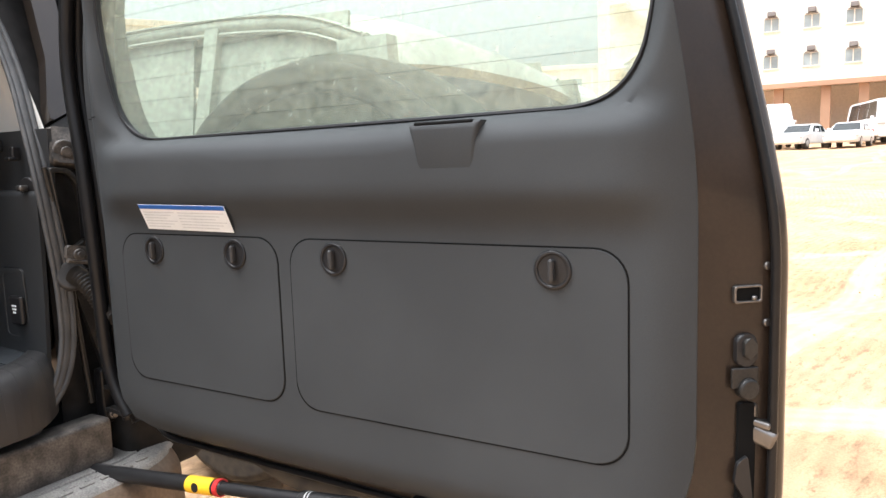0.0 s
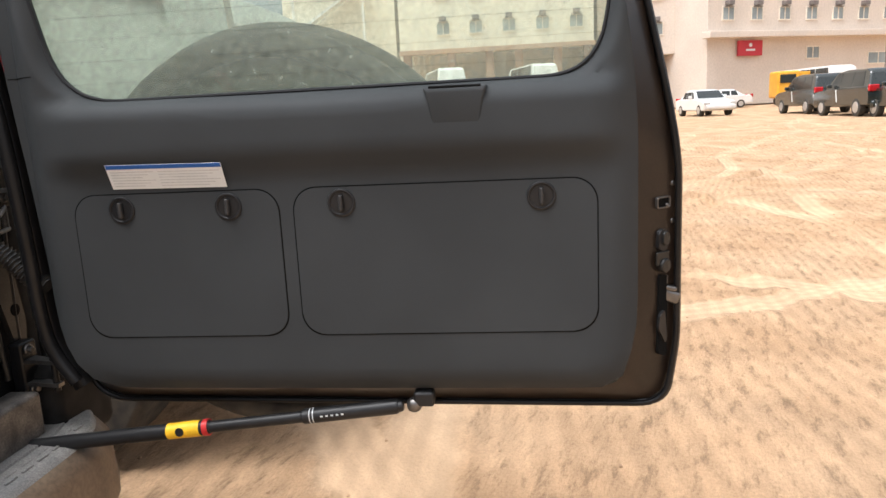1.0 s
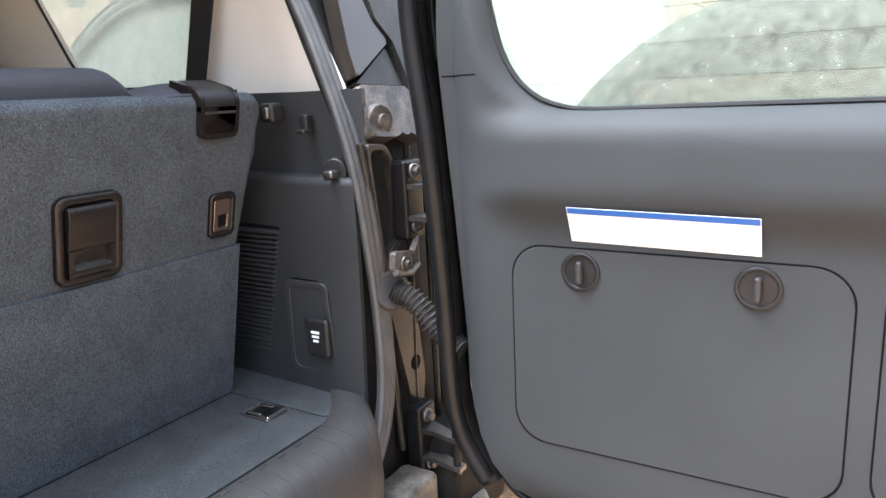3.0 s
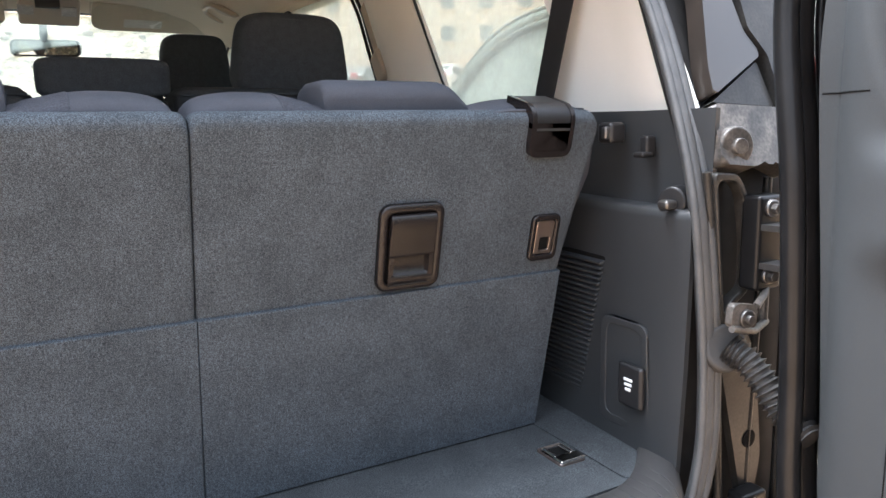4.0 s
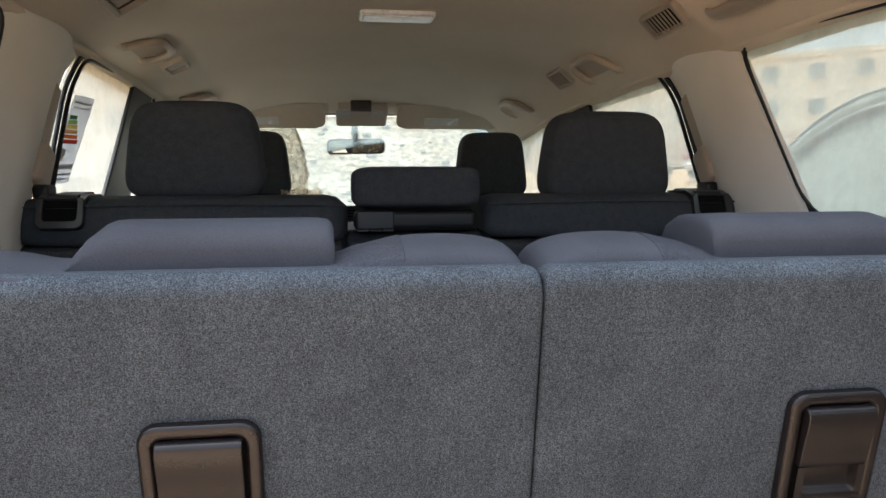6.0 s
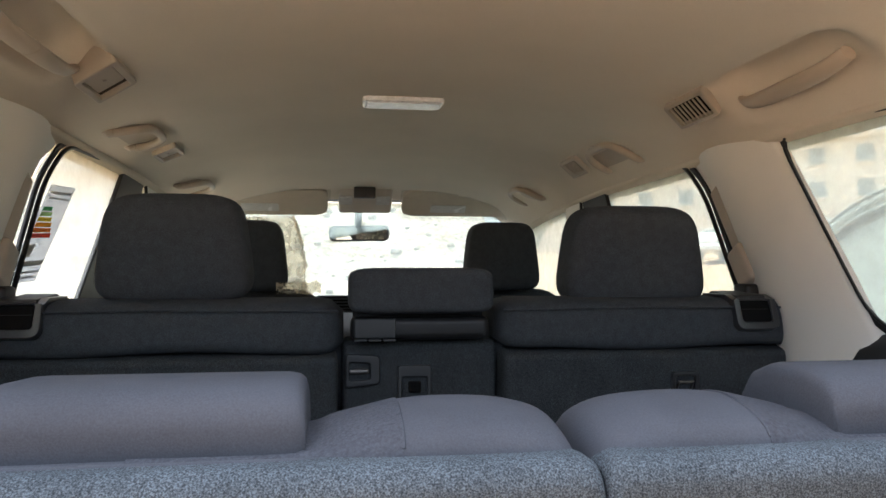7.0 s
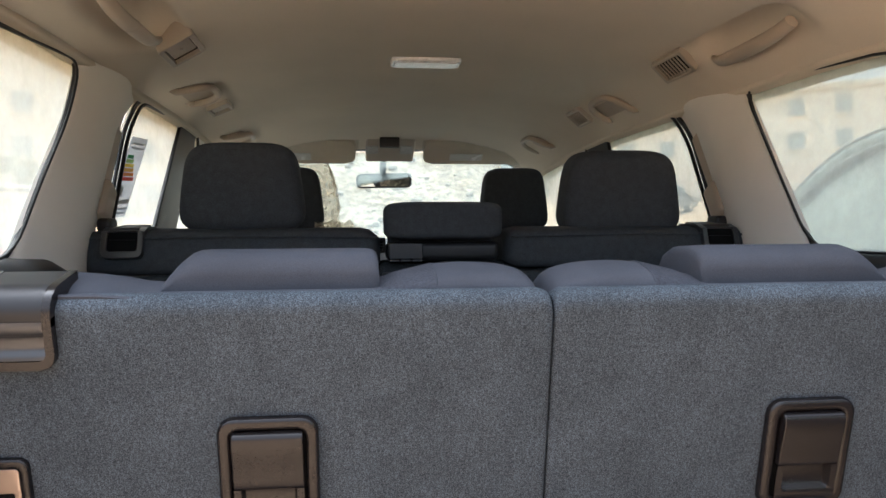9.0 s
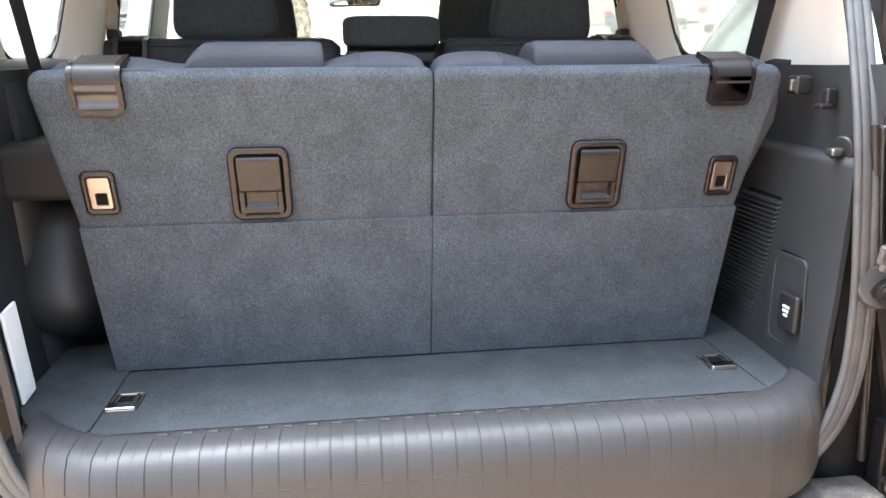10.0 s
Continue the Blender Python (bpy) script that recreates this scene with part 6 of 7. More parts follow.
    grip = [(p.x, p.y) for p in curve([(0.0450, 0.0015, 0), (0.0452, 0.0060, 0), (0.0435, 0.0105, 0), (0.0390, 0.0128, 0), (0.0300, 0.0130, 0), (0.0120, 0.0114, 0), (-0.0040, 0.0106, 0), (-0.0085, 0.0098, 0), (-0.0102, 0.0075, 0), (-0.0104, 0.0015, 0)], 3)]
    loft(b, [[fr @ Vector((u, 0.017 + (v - 0.017) * q, 0.001 + (d - 0.001) * q)) for v, d in grip] for u, q in ((-0.0312, 0.93), (-0.0309, 0.97), (-0.0300, 1.0), (0.0300, 1.0), (0.0309, 0.97), (0.0312, 0.93))])
    part("pull_handle", b, M_HANDLE, hf, "dark rolled pull handle, tinted brown for reflected sand")
    b = BM()
    scoop = curve([(-0.0095, 0.0030, 0), (-0.0160, 0.0022, 0), (-0.0260, 0.0026, 0), (-0.0320, 0.0050, 0), (-0.0352, 0.0088, 0), (-0.0385, 0.0102, 0), (-0.0440, 0.0100, 0), (-0.0462, 0.0076, 0)], 4)
    rim = lambda u: min(1, max(0, (abs(u) - 0.0222) / 0.0026))
    sheet(b, [[fr @ Vector((u, q.x, q.y + (max(q.y, 0.0100) - q.y) * rim(u))) for q in scoop] for u in (-0.0312, -0.0290, -0.0248, -0.0236, -0.0222, -0.018, 0.0, 0.018, 0.0222, 0.0236, 0.0248, 0.0290, 0.0312)], 0.001, fr @ Vector((0, 0, 9)))
    part("grip_pocket", b, M_HANDLE, hf, "glossy dark grip pocket")
    # small chrome striker
    uc, zc = u_str, 1.120
    fr = back_frame(X(uc), zc, 0.0)
    b = BM()
    frame_slab(b, rrect(0.048, 0.068, 0.009), rrect(0.032, 0.050, 0.004), 0.006, fr @ Matrix.Translation((0, 0, 0.006)), 0.0025)
    sf = part("striker_frame", b, M_HANDLE, t)
    b = BM()
    frame_slab(b, rrect(0.031, 0.049, 0.004), rrect(0.0165, 0.019, 0.002, cx=0.001, cy=-0.009), 0.003, fr @ Matrix.Translation((0, 0, 0.004)), 0.001)
    part("striker_plate", b, M_SATIN, sf, "bright chrome striker plate")
    # shade behind the striker, put in as a near-black sheet
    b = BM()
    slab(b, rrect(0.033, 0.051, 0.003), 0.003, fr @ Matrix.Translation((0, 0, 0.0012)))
    part("striker_recess", b, M_SHADEBLACK, sf)
    # release lever over the top edge
    uc = u_lev
    b = BM()
    prof = [(0.0, -0.012), (0.0086, -0.012), (0.0086, -0.003), (0.007, 0.005), (0.001, 0.0125), (-0.009, 0.0175), (-0.020, 0.0185), (-0.056, 0.0195), (-0.056, 0.006), (-0.022, 0.004), (-0.010, -0.004)]
    fr = back_frame(X(uc), 1.283, 0.0)
    for u0, u1 in ((-0.0345, -0.0275), (0.0275, 0.0345)):
        loft(b, [[fr @ Vector((u, v, d)) for d, v in prof] for u in (u0, u1)])
    slab(b, rounded([(-0.0345, -0.004), (-0.0345, -0.050), (0.0345, -0.050), (0.0345, -0.004), (0.0275, -0.004), (0.0275, -0.042), (-0.0275, -0.042), (-0.0275, -0.004)], [0.001, 0.014, 0.014, 0.001, 0.001, 0.005, 0.005, 0.001], 6), 0.010, fr @ Matrix.Translation((0, 0, 0.0088)), 0.0025, 3)
    rl = part("release_frame", b, M_HANDLE, t, "dark plastic surround, tinted brown for reflected sand")
    b = BM()
    prof = [(0.001, -0.010), (0.006, -0.010), (0.0072, -0.008), (0.0068, -0.002), (0.0055, 0.005), (-0.0005, 0.012), (-0.010, 0.017), (-0.020, 0.018), (-0.055, 0.0190), (-0.055, 0.004), (-0.016, 0.002)]
    loft(b, [[fr @ Vector((u, v, d)) for d, v in prof] for u in (-0.0280, 0.0280)])
    part("release_lever", b, M_BLACK, rl, "glossy black release lever")
    b = BM()
    scoop = curve([(0.0068, -0.008, 0), (0.0078, -0.013, 0), (0.0066, -0.0175, 0), (0.0036, -0.021, 0), (0.0026, -0.027, 0), (0.0034, -0.033, 0), (0.0062, -0.038, 0), (0.0074, -0.0415, 0)], 4)
    sheet(b, [[fr @ Vector((u, q.y, q.x)) for q in scoop] for u in (-0.0272, -0.02, 0.0, 0.02, 0.0272)], 0.0012, (X(uc), 9, 1.28))
    part("release_grip", b, M_HOOP, rl, "glossy black scooped grip")
    # near-black sheet in place of the shade under the lever
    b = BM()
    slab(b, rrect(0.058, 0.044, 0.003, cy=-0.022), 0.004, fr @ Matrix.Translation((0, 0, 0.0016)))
    part("release_recess", b, M_SHADEBLACK, rl)
    return t


third_seat(-1)
third_seat(1)

# cargo floor anchors
for sx, yy in ((-0.468, 0.378), (0.462, 0.39)):
    an = thing("cargo_anchor", (sx, yy, 0.815), "chrome tie-down in a dark floor cup", "anchor", "cargo anchors")
    b = BM()
    frame_slab(b, rrect(0.044, 0.058, 0.005), rrect(0.037, 0.050, 0.004), 0.006, Matrix.Translation((sx, yy, 0.8195)), 0.002)
    part("rim", b, M_SATIN, an)
    # floor is not hollowed; dark sheet paints the shade inside the cup
    b = BM()
    slab(b, rrect(0.039, 0.047, 0.004), 0.003, Matrix.Translation((sx, yy, 0.8165)))
    part("cup", b, M_SHADEBLACK, an)
    b = BM()
    rbox(b, (sx, yy - 0.019, 0.821), (0.042, 0.020, 0.005), 0.002)
    rbox(b, (sx - 0.014, yy + 0.006, 0.820), (0.006, 0.03, 0.005), 0.002)
    rbox(b, (sx + 0.014, yy + 0.006, 0.820), (0.006, 0.03, 0.005), 0.002)
    part("loop", b, M_CHROME, an, "bright chrome loop")

# ==== second row ====
def second_seat(x0, x1, hx0, hx1, lock_x, nm, hz=0.0):
    cx = (x0 + x1) / 2
    t = thing("second_row_seat", (cx, 1.45, 0.7), nm, "seat", "second row seats")
    b = BM()
    rings = []
    n = 30
    over = curve([(0, 1.340, 1.262), (0, 1.300, 1.258), (0, 1.284, 1.272), (0, 1.283, 1.300), (0, 1.288, 1.326), (0, 1.304, 1.343), (0, 1.345, 1.350), (0, 1.42, 1.350), (0, 1.46, 1.33), (0, 1.49, 1.20)], 3)
    for i in range(n + 1):
        f = i / n
        x = x0 + (x1 - x0) * f
        e = max(0, abs(f - 0.5) - 0.43) / 0.07
        wave = 0.0035 * math.sin(f * 9 + x0 * 5)
        rings.append([(x, q.y + (1.38 - q.y) * 0.30 * e ** 2.5, 1.30 + (q.z + (wave if q.z < 1.28 else 0) - 1.30) * (1 - 0.45 * e ** 2.5)) for q in over] + [(x, 1.52, 0.9), (x, 1.40, 0.9)])
    loft(b, rings)
    bk_ = part("backrest", b, M_FABRIC_D, t)
    b = BM()
    rbox(b, (cx, 1.345, 1.05), (x1 - x0 - 0.02, 0.07, 0.42), 0.012, Euler((radians(9), 0, 0)).to_matrix().to_4x4())
    part("carpet_back", b, M_CARPET2, t, "dark carpet back panel")
    b = BM()
    tube(b, [(x0 + 0.01, 1.286, 1.330), (cx, 1.284, 1.334), (x1 - 0.01, 1.286, 1.330)], 0.0022, 6)
    part("seam", b, M_FABRIC_D, bk_)
    hr = (hx0 + hx1) / 2
    b = BM()
    puff(b, (hr, 1.395, 1.442 + hz), (hx1 - hx0, 0.12, 0.198), 0.42, Euler((radians(4), 0, 0)).to_matrix().to_4x4(), 44, 22, 0.19)
    h = part("headrest", b, M_FABRIC_D, t, "dark charcoal fabric headrest")
    b = BM()
    w2 = (hx1 - hx0) / 2 * 0.66
    tube(b, curve([(hr - w2, 1.345, 1.50 + hz), (hr - w2 * 0.8, 1.34, 1.518 + hz), (hr, 1.3365, 1.521 + hz), (hr + w2 * 0.8, 1.34, 1.518 + hz), (hr + w2, 1.345, 1.50 + hz)], 6), 0.0018, 6)
    part("headrest_seam", b, M_FABRIC_D, h)
    for q in (-0.055, 0.055):
        b = BM()
        tube(b, [(hr + q, 1.40, 1.33), (hr + q, 1.40, 1.39)], 0.007, 10)
        part("headrest_post", b, M_CHROME, h)
    # lock: a glossy bent hoop round an opening in the top rear edge, with a slanting lever plate behind
    m = basis((lock_x, 1.277, 1.320), (1, 0, 0), (0, 0.30, 1))
    b = BM()
    frame_slab(b, rounded([(-0.042, -0.030), (0.042, -0.030), (0.041, 0.028), (-0.041, 0.028)], [0.018, 0.018, 0.004, 0.004], 6), rounded([(-0.030, -0.016), (0.030, -0.016), (0.030, 0.025), (-0.030, 0.025)], [0.008, 0.008, 0.003, 0.003], 6), 0.030, m @ Matrix.Translation((0, 0, 0.004)), 0.004)
    for q in (-0.0355, 0.0355):
        loft(b, [[(lock_x + q + dx, y, z) for dx in (-0.0065, 0.0065)] + [(lock_x + q + dx, y, z - 0.012) for dx in (0.0065, -0.0065)] for y, z in ((1.283, 1.345), (1.310, 1.355), (1.390, 1.356))])
    lf = part("lock_surround", b, M_HOOP, t, "satin black lock hoop")
    # near-black sheet on the seat surface stands for shade in the opening
    b = BM()
    slab(b, rrect(0.064, 0.046, 0.003, cy=0.004), 0.004, m @ Matrix.Translation((0, 0, -0.001)))
    part("lock_opening", b, M_SHADEBLACK, lf)
    b = BM()
    rbox(b, (lock_x, 1.340, 1.352), (0.058, 0.100, 0.010), 0.004, Euler((radians(4), 0, 0)).to_matrix().to_4x4())
    slab(b, rrect(0.058, 0.016, 0.003, cy=0.017), 0.006, m @ Matrix.Translation((0, 0, 0.001)) @ Matrix.Rotation(radians(-12), 4, "X"), 0.002)
    part("lock_lever", b, M_SILL, lf)
    near = Vector((-0.16, -0.04, 1.38))
    t.matrix_basis = Matrix.Translation(near) @ Matrix.Diagonal((0.962, 0.962, 0.962, 1)) @ Matrix.Translation(-near) @ t.matrix_basis
    return t


second_seat(-0.745, -0.120, -0.562, -0.276, -0.645, "dark fabric bench seat with tall headrest, wide part")
second_seat(0.150, 0.765, 0.294, 0.592, 0.635, "dark fabric bench seat with tall headrest, narrow part", -0.012)
t = thing("centre_seat", (0.008, 1.35, 0.8), "dark fabric centre backrest with a low headrest and carpet back", "seat", "second row seats")
b = BM()
puff(b, (0.008, 1.265, 1.366), (0.246, 0.10, 0.078), 0.32, None, 40, 18)
part("headrest", b, M_FABRIC_D, t, "low wide charcoal headrest")
b = BM()
rbox(b, (0.008, 1.275, 1.302), (0.236, 0.06, 0.040), 0.012, seg=4)
hb = part("hinge_cover", b, M_BLACK, t, "smooth black plastic hinge cover")
# block added to close a bright slit under the headrest
b = BM()
rbox(b, (0.008, 1.298, 1.327), (0.226, 0.05, 0.040), 0.010, seg=3)
part("headrest_base", b, M_FABRIC_D, t)
b = BM()
rbox(b, (-0.070, 1.243, 1.303), (0.070, 0.008, 0.034), 0.003)
part("cover_flap", b, M_PLASTIC, hb)
for k in range(3):
    b = BM()
    rbox(b, (-0.094 + 0.024 * k, 1.243, 1.2835), (0.021, 0.008, 0.004), 0.001)
    part("clip", b, M_PLASTIC, hb)
b = BM()
rbox(b, (0.011, 1.33, 1.06), (0.270, 0.10, 0.44), 0.01)
part("carpet_back", b, M_CARPET2, t, "dark carpet back panel")
b = BM()
frame_slab(b, rounded([(-0.118, 1.200), (-0.060, 1.206), (-0.060, 1.254), (-0.118, 1.258)], 0.008, 4), rounded([(-0.112, 1.212), (-0.076, 1.214), (-0.076, 1.242), (-0.112, 1.244)], 0.005, 4), 0.008, basis((0, 1.272, 0), (1, 0, 0), (0, 0, 1)), 0.002)
lf = part("latch_surround", b, M_PLASTIC, t)
b = BM()
rbox(b, (-0.095, 1.274, 1.228), (0.032, 0.006, 0.008), 0.002)
part("latch_bar", b, M_STEEL, lf)
b = BM()
frame_slab(b, rrect(0.058, 0.09, 0.005), rrect(0.044, 0.06, 0.004, cy=-0.005), 0.006, basis((0.0, 1.273, 1.192), (1, 0, 0), (0, 0, 1)), 0.002)
af = part("anchor_surround", b, M_PLASTIC, t)
# slot drawn as a dark plate, its inner shade put into colour
b = BM()
rbox(b, (0.0, 1.275, 1.20), (0.022, 0.006, 0.02), 0.006)
part("anchor_slot", b, M_SHADEBLACK, af)
an = thing("tether_anchor", (0.47, 1.235, 1.2), "black child tether anchor in the carpet seat back", "anchor")
b = BM()
frame_slab(b, rrect(0.052, 0.045, 0.006), rrect(0.036, 0.03, 0.004), 0.008, basis((0.471, 1.231, 1.200), (1, 0, 0), (0, -0.157, 1)), 0.002)
part("surround", b, M_HOOP, an)
b = BM()
tube(b, [(0.458, 1.240, 1.192), (0.458, 1.230, 1.205), (0.484, 1.230, 1.205), (0.484, 1.240, 1.192)], 0.003, 8)
part("bar", b, M_STEEL, an)

# ==== front seats ====
for sx in (-0.39, 0.39):
    t = thing("front_seat", (sx, 2.3, 0.7), "dark fabric front seat with headrest" + (" under crumpled clear film" if sx < 0 else ""), "seat", "front seats")
    b = BM()
    puff(b, (sx, 2.33, 1.03), (0.54, 0.17, 0.64), 0.35, Euler((radians(-8), 0, 0)).to_matrix().to_4x4(), 32, 18, 0.12)
    part("backrest", b, M_FABRIC_D, t)
    b = BM()
    puff(b, (sx, 2.25, 1.452), (0.25, 0.11, 0.215), 0.36, None, 36, 18, 0.20)
    part("headrest", b, M_FABRIC_D, t)
    b = BM()
    puff(b, (sx, 2.62, 0.86), (0.54, 0.55, 0.2), 0.35, None, 28, 14)
    part("cushion", b, M_FABRIC_D, t)
rnd = random.Random(11)
bm = BM()
rows = []
for i in range(13):
    a = math.pi * (i / 12 - 0.1)
    row = []
    for j in range(12):
        z = 1.335 + 0.245 * j / 11
        r = 1 - 0.25 * (j / 11) ** 3
        row.append((-0.385 + (0.168 * r + 0.014 * noise.noise(Vector((i * 0.9, j * 0.6, 2)))) * math.cos(a), 2.29 + (0.11 * r) * math.sin(a) + 0.02 * noise.noise(Vector((i * 0.7, j * 0.8, 5))), z))
    rows.append(row)
sheet(bm, rows, 0.0008)
solo("seat_cover_film", bm, G_FILM, "crumpled clear protective film over the driver headrest", "film")
bm = BM()
rows = [[(-0.30 + 0.13 * i / 8, 2.16 + 0.03 * noise.noise(Vector((i, j, 1))), 1.338 + 0.035 * j / 5 + 0.016 * noise.noise(Vector((i * 0.8, j * 0.8, 3)))) for j in range(6)] for i in range(9)]
sheet(bm, rows, 0.001)
solo("film_scrap", bm, G_FILM, "crumpled scrap of clear film on the seat shoulder", "film")

# ==== ceiling fittings ====
dl = thing("dome_light", (0.015, 1.63, 1.77), "flat rectangular dome lamp with a clear ribbed lens", "lamp")
zc = ceiling_z(0, 1.63)
b = BM()
frame_slab(b, rrect(0.182, 0.078, 0.012), rrect(0.160, 0.058, 0.006), 0.012, basis((0.017, 1.637, zc - 0.011), (1, 0, 0), (0, -1, 0)), 0.004)
part("bezel", b, M_DOME, dl)
b = BM()
slab(b, rrect(0.162, 0.060, 0.006), 0.006, basis((0.017, 1.637, zc - 0.013), (1, 0, 0), (0, -1, 0)), 0.003)
part("lens", b, M_DOME, dl, "clear ribbed lens")

def ceiling_frame(x, y):
    """Local frame on the headliner: x towards the car's rear, y up towards the middle, z into the cabin."""
    e = 0.01
    dx = Vector((e, 0, ceiling_z(x + e / 2, y) - ceiling_z(x - e / 2, y))).normalized()
    up = dx if x < 0 else -dx
    return basis((x, y, ceiling_z(x, y)), (0, -1, 0) if x > 0 else (0, 1, 0), up)


def air_vent(x, y, length, height, closed):
    """A slatted roof outlet in a raised beige bezel."""
    m = ceiling_frame(x, y) @ Matrix(((1, 0.65 if x > 0 else -0.65, 0, 0), (0, 1, 0, 0), (0, 0, 1, 0), (0, 0, 0, 1)))
    t = thing("roof_air_vent", m.translation, "beige roof air outlet, " + ("shutter closed" if closed else "dark slats open"), "air vent", "roof air vents")
    b = BM()
    o, i_ = rrect(length, height, 0.007), rrect(length * 0.80, height * 0.72, 0.003)
    frame_slab(b, o, i_, 0.050, m @ Matrix.Translation((0, 0, 0.014)), 0.003)
    part("bezel", b, M_BEIGEPL, t)
    # dark plate over the headliner paints the shade inside the outlet
    b = BM()
    slab(b, rrect(length * 0.84, height * 0.76, 0.004), 0.004, m @ Matrix.Translation((0, 0, 0.0045)))
    part("recess", b, M_SHADEBLACK if not closed else M_HANDLE, t)
    if closed:
        b = BM()
        slab(b, rrect(length * 0.60, height * 0.66, 0.003, cx=-length * 0.07), 0.004, m @ Matrix.Translation((0, 0, 0.0085)), 0.001)
        sh = part("shutter", b, M_BEIGEPL, t)
        b = BM()
        disc(b, m @ Vector((-length * 0.05, 0, 0.0095)), m.to_3x3() @ Vector((0, 0, 1)), 0.0035, 0.001, 12)
        part("shutter_mark", b, M_SATIN, sh)
    else:
        for k in range(8):
            b = BM()
            xx = -length * 0.335 + length * 0.67 * k / 7
            rbox(b, m @ Vector((xx, 0, 0.0135)), (length * 0.034, height * 0.72, 0.0025), 0.0008, m.to_3x3().to_4x4())
            part("slat", b, M_BEIGEPL, t)
    return t


air_vent(0.566, 1.356, 0.150, 0.074, False)
air_vent(-0.537, 1.338, 0.135, 0.088, True)
air_vent(0.578, 2.070, 0.130, 0.074, False)
air_vent(-0.578, 2.015, 0.115, 0.072, True)


def grab_handle(side, y, length, x, lab):
    """A bowed grip on two mounts, on the slope of the headliner."""
    m = ceiling_frame(side * x, y)
    t = thing("grab_handle", m.translation, lab, "grab handle", "grab handles")
    h = length / 2
    b = BM()
    if y > 1.3:
        way = ((-h, -0.050, -0.006), (-h, -0.036, 0.006), (-h, -0.010, 0.010), (-h * 0.93, 0.018, 0.011), (-h * 0.74, 0.038, 0.010), (-h * 0.4, 0.047, 0.009), (h * 0.4, 0.047, 0.009), (h * 0.74, 0.038, 0.010), (h * 0.93, 0.018, 0.011), (h, -0.010, 0.010), (h, -0.036, 0.006), (h, -0.050, -0.006))
        P = curve([m @ Vector(p) for p in way], 6)
        tube(b, P, 0.0098, 12)
    else:
        rings = []
        for k in range(25):
            f = -1 + k / 12
            w_, d_, up = 0.0165 - 0.003 * f * f, 0.0105 - 0.002 * f * f, 0.010 - 0.020 * f ** 4
            rings.append([m @ Vector((f * h, 0.004 * f + w_ * math.cos(q), up + d_ * math.sin(q))) for q in [2 * math.pi * i / 16 for i in range(16)]])
        loft(b, rings)
    gr = part("grip", b, M_BEIGEPL, t)
    if y > 1.3:
        for q in (-1, 1):
            b = BM()
            rbox(b, m @ Vector((q * h, -0.036, 0.006)), (0.024, 0.022, 0.018), 0.007, m.to_3x3().to_4x4(), 3)
            part("mount", b, M_BEIGEPL, t)
    elif side < 0:
        b = BM()
        tube(b, [m @ Vector((-0.02, 0.0168 * math.cos(q), 0.010 + 0.0108 * math.sin(q))) for q in [2 * math.pi * i / 20 for i in range(20)]], 0.0004, 5, True)
        part("grip_joint", b, M_BEIGEPL, gr)
    if y > 1.3:
        b = BM()
        slab(b, rrect(length * 1.06, 0.070, 0.028, 6), 0.004, m @ Matrix.Translation((0, -0.004, 0.0012)), 0.001)
        part("backing", b, M_BEIGEPL, t)
    return t


for side, y, length, x, where in ((1, 1.115, 0.275, 0.602, "quarter window"), (-1, 1.135, 0.31, 0.575, "quarter window"), (1, 1.840, 0.20, 0.598, "rear door"), (-1, 1.775, 0.18, 0.594, "rear door"), (1, 2.63, 0.20, 0.580, "front door"), (-1, 2.55, 0.20, 0.600, "front door")):
    grab_handle(side, y, length, x, ("long " if y < 1.3 else "") + "beige grab handle over the " + where)

# visors, overhead console, mirror
for sx, x0, x1 in ((-1, -0.62, -0.155), (1, 0.150, 0.62)):
    t = thing("sun_visor", (sx * 0.38, 2.98, 1.68), "beige sun visor wrapped in clear film", "sun visor", "sun visors")
    b = BM()
    rings = []
    cx = (x0 + x1) / 2
    slab(b, rounded([(x0, -0.085), (x1, -0.085), (x1, 0.085), (x0, 0.085)], 0.045, 6), 0.022, basis((0, 2.96, 1.688), (1, 0, 0), (0, -0.86, 0.5)), 0.008, 3)
    v = part("board", b, M_BEIGE, t)
    b = BM()
    rows = []
    for i in range(15):
        x = x0 - 0.012 + (x1 - x0 + 0.024) * i / 14
        rows.append([Vector((x, 2.96, 1.688)) + Vector((0, -0.86, 0.5)) * (-0.10 + 0.2 * j / 6) + Vector((0, -0.5, -0.86)) * (0.006 + 0.010 * noise.noise(Vector((i * 0.8, j, sx)))) for j in range(7)])
    sheet(b, rows, 0.0006)
    part("film", b, G_WRAP, t, "wrinkled clear film")
    b = BM()
    m = basis((cx - 0.04, 2.96, 1.688), (1, 0, 0), (0, -0.86, 0.5))
    slab(b, rrect(0.15, 0.05, 0.006, cy=-0.03), 0.003, m @ Matrix.Translation((0, 0, 0.003)), 0.001)
    part("label", b, M_WHITE, v)
oc = thing("overhead_console", (0, 3.02, 1.68), "beige overhead console with map lamps and dark panel", "console")
b = BM()
rbox(b, (0, 2.98, 1.712), (0.22, 0.20, 0.03), 0.012, Euler((radians(-26), 0, 0)).to_matrix().to_4x4(), 3)
part("body", b, M_BEIGEPL, oc)
b = BM()
rbox(b, (-0.01, 2.862, 1.722), (0.085, 0.03, 0.045), 0.004)
part("dark_panel", b, M_DARKLENS, oc)
for q in (-0.085, 0.065):
    b = BM()
    rbox(b, (q, 2.90, 1.695), (0.055, 0.06, 0.008), 0.004, Euler((radians(-26), 0, 0)).to_matrix().to_4x4())
    part("map_lamp", b, M_LENS, oc)
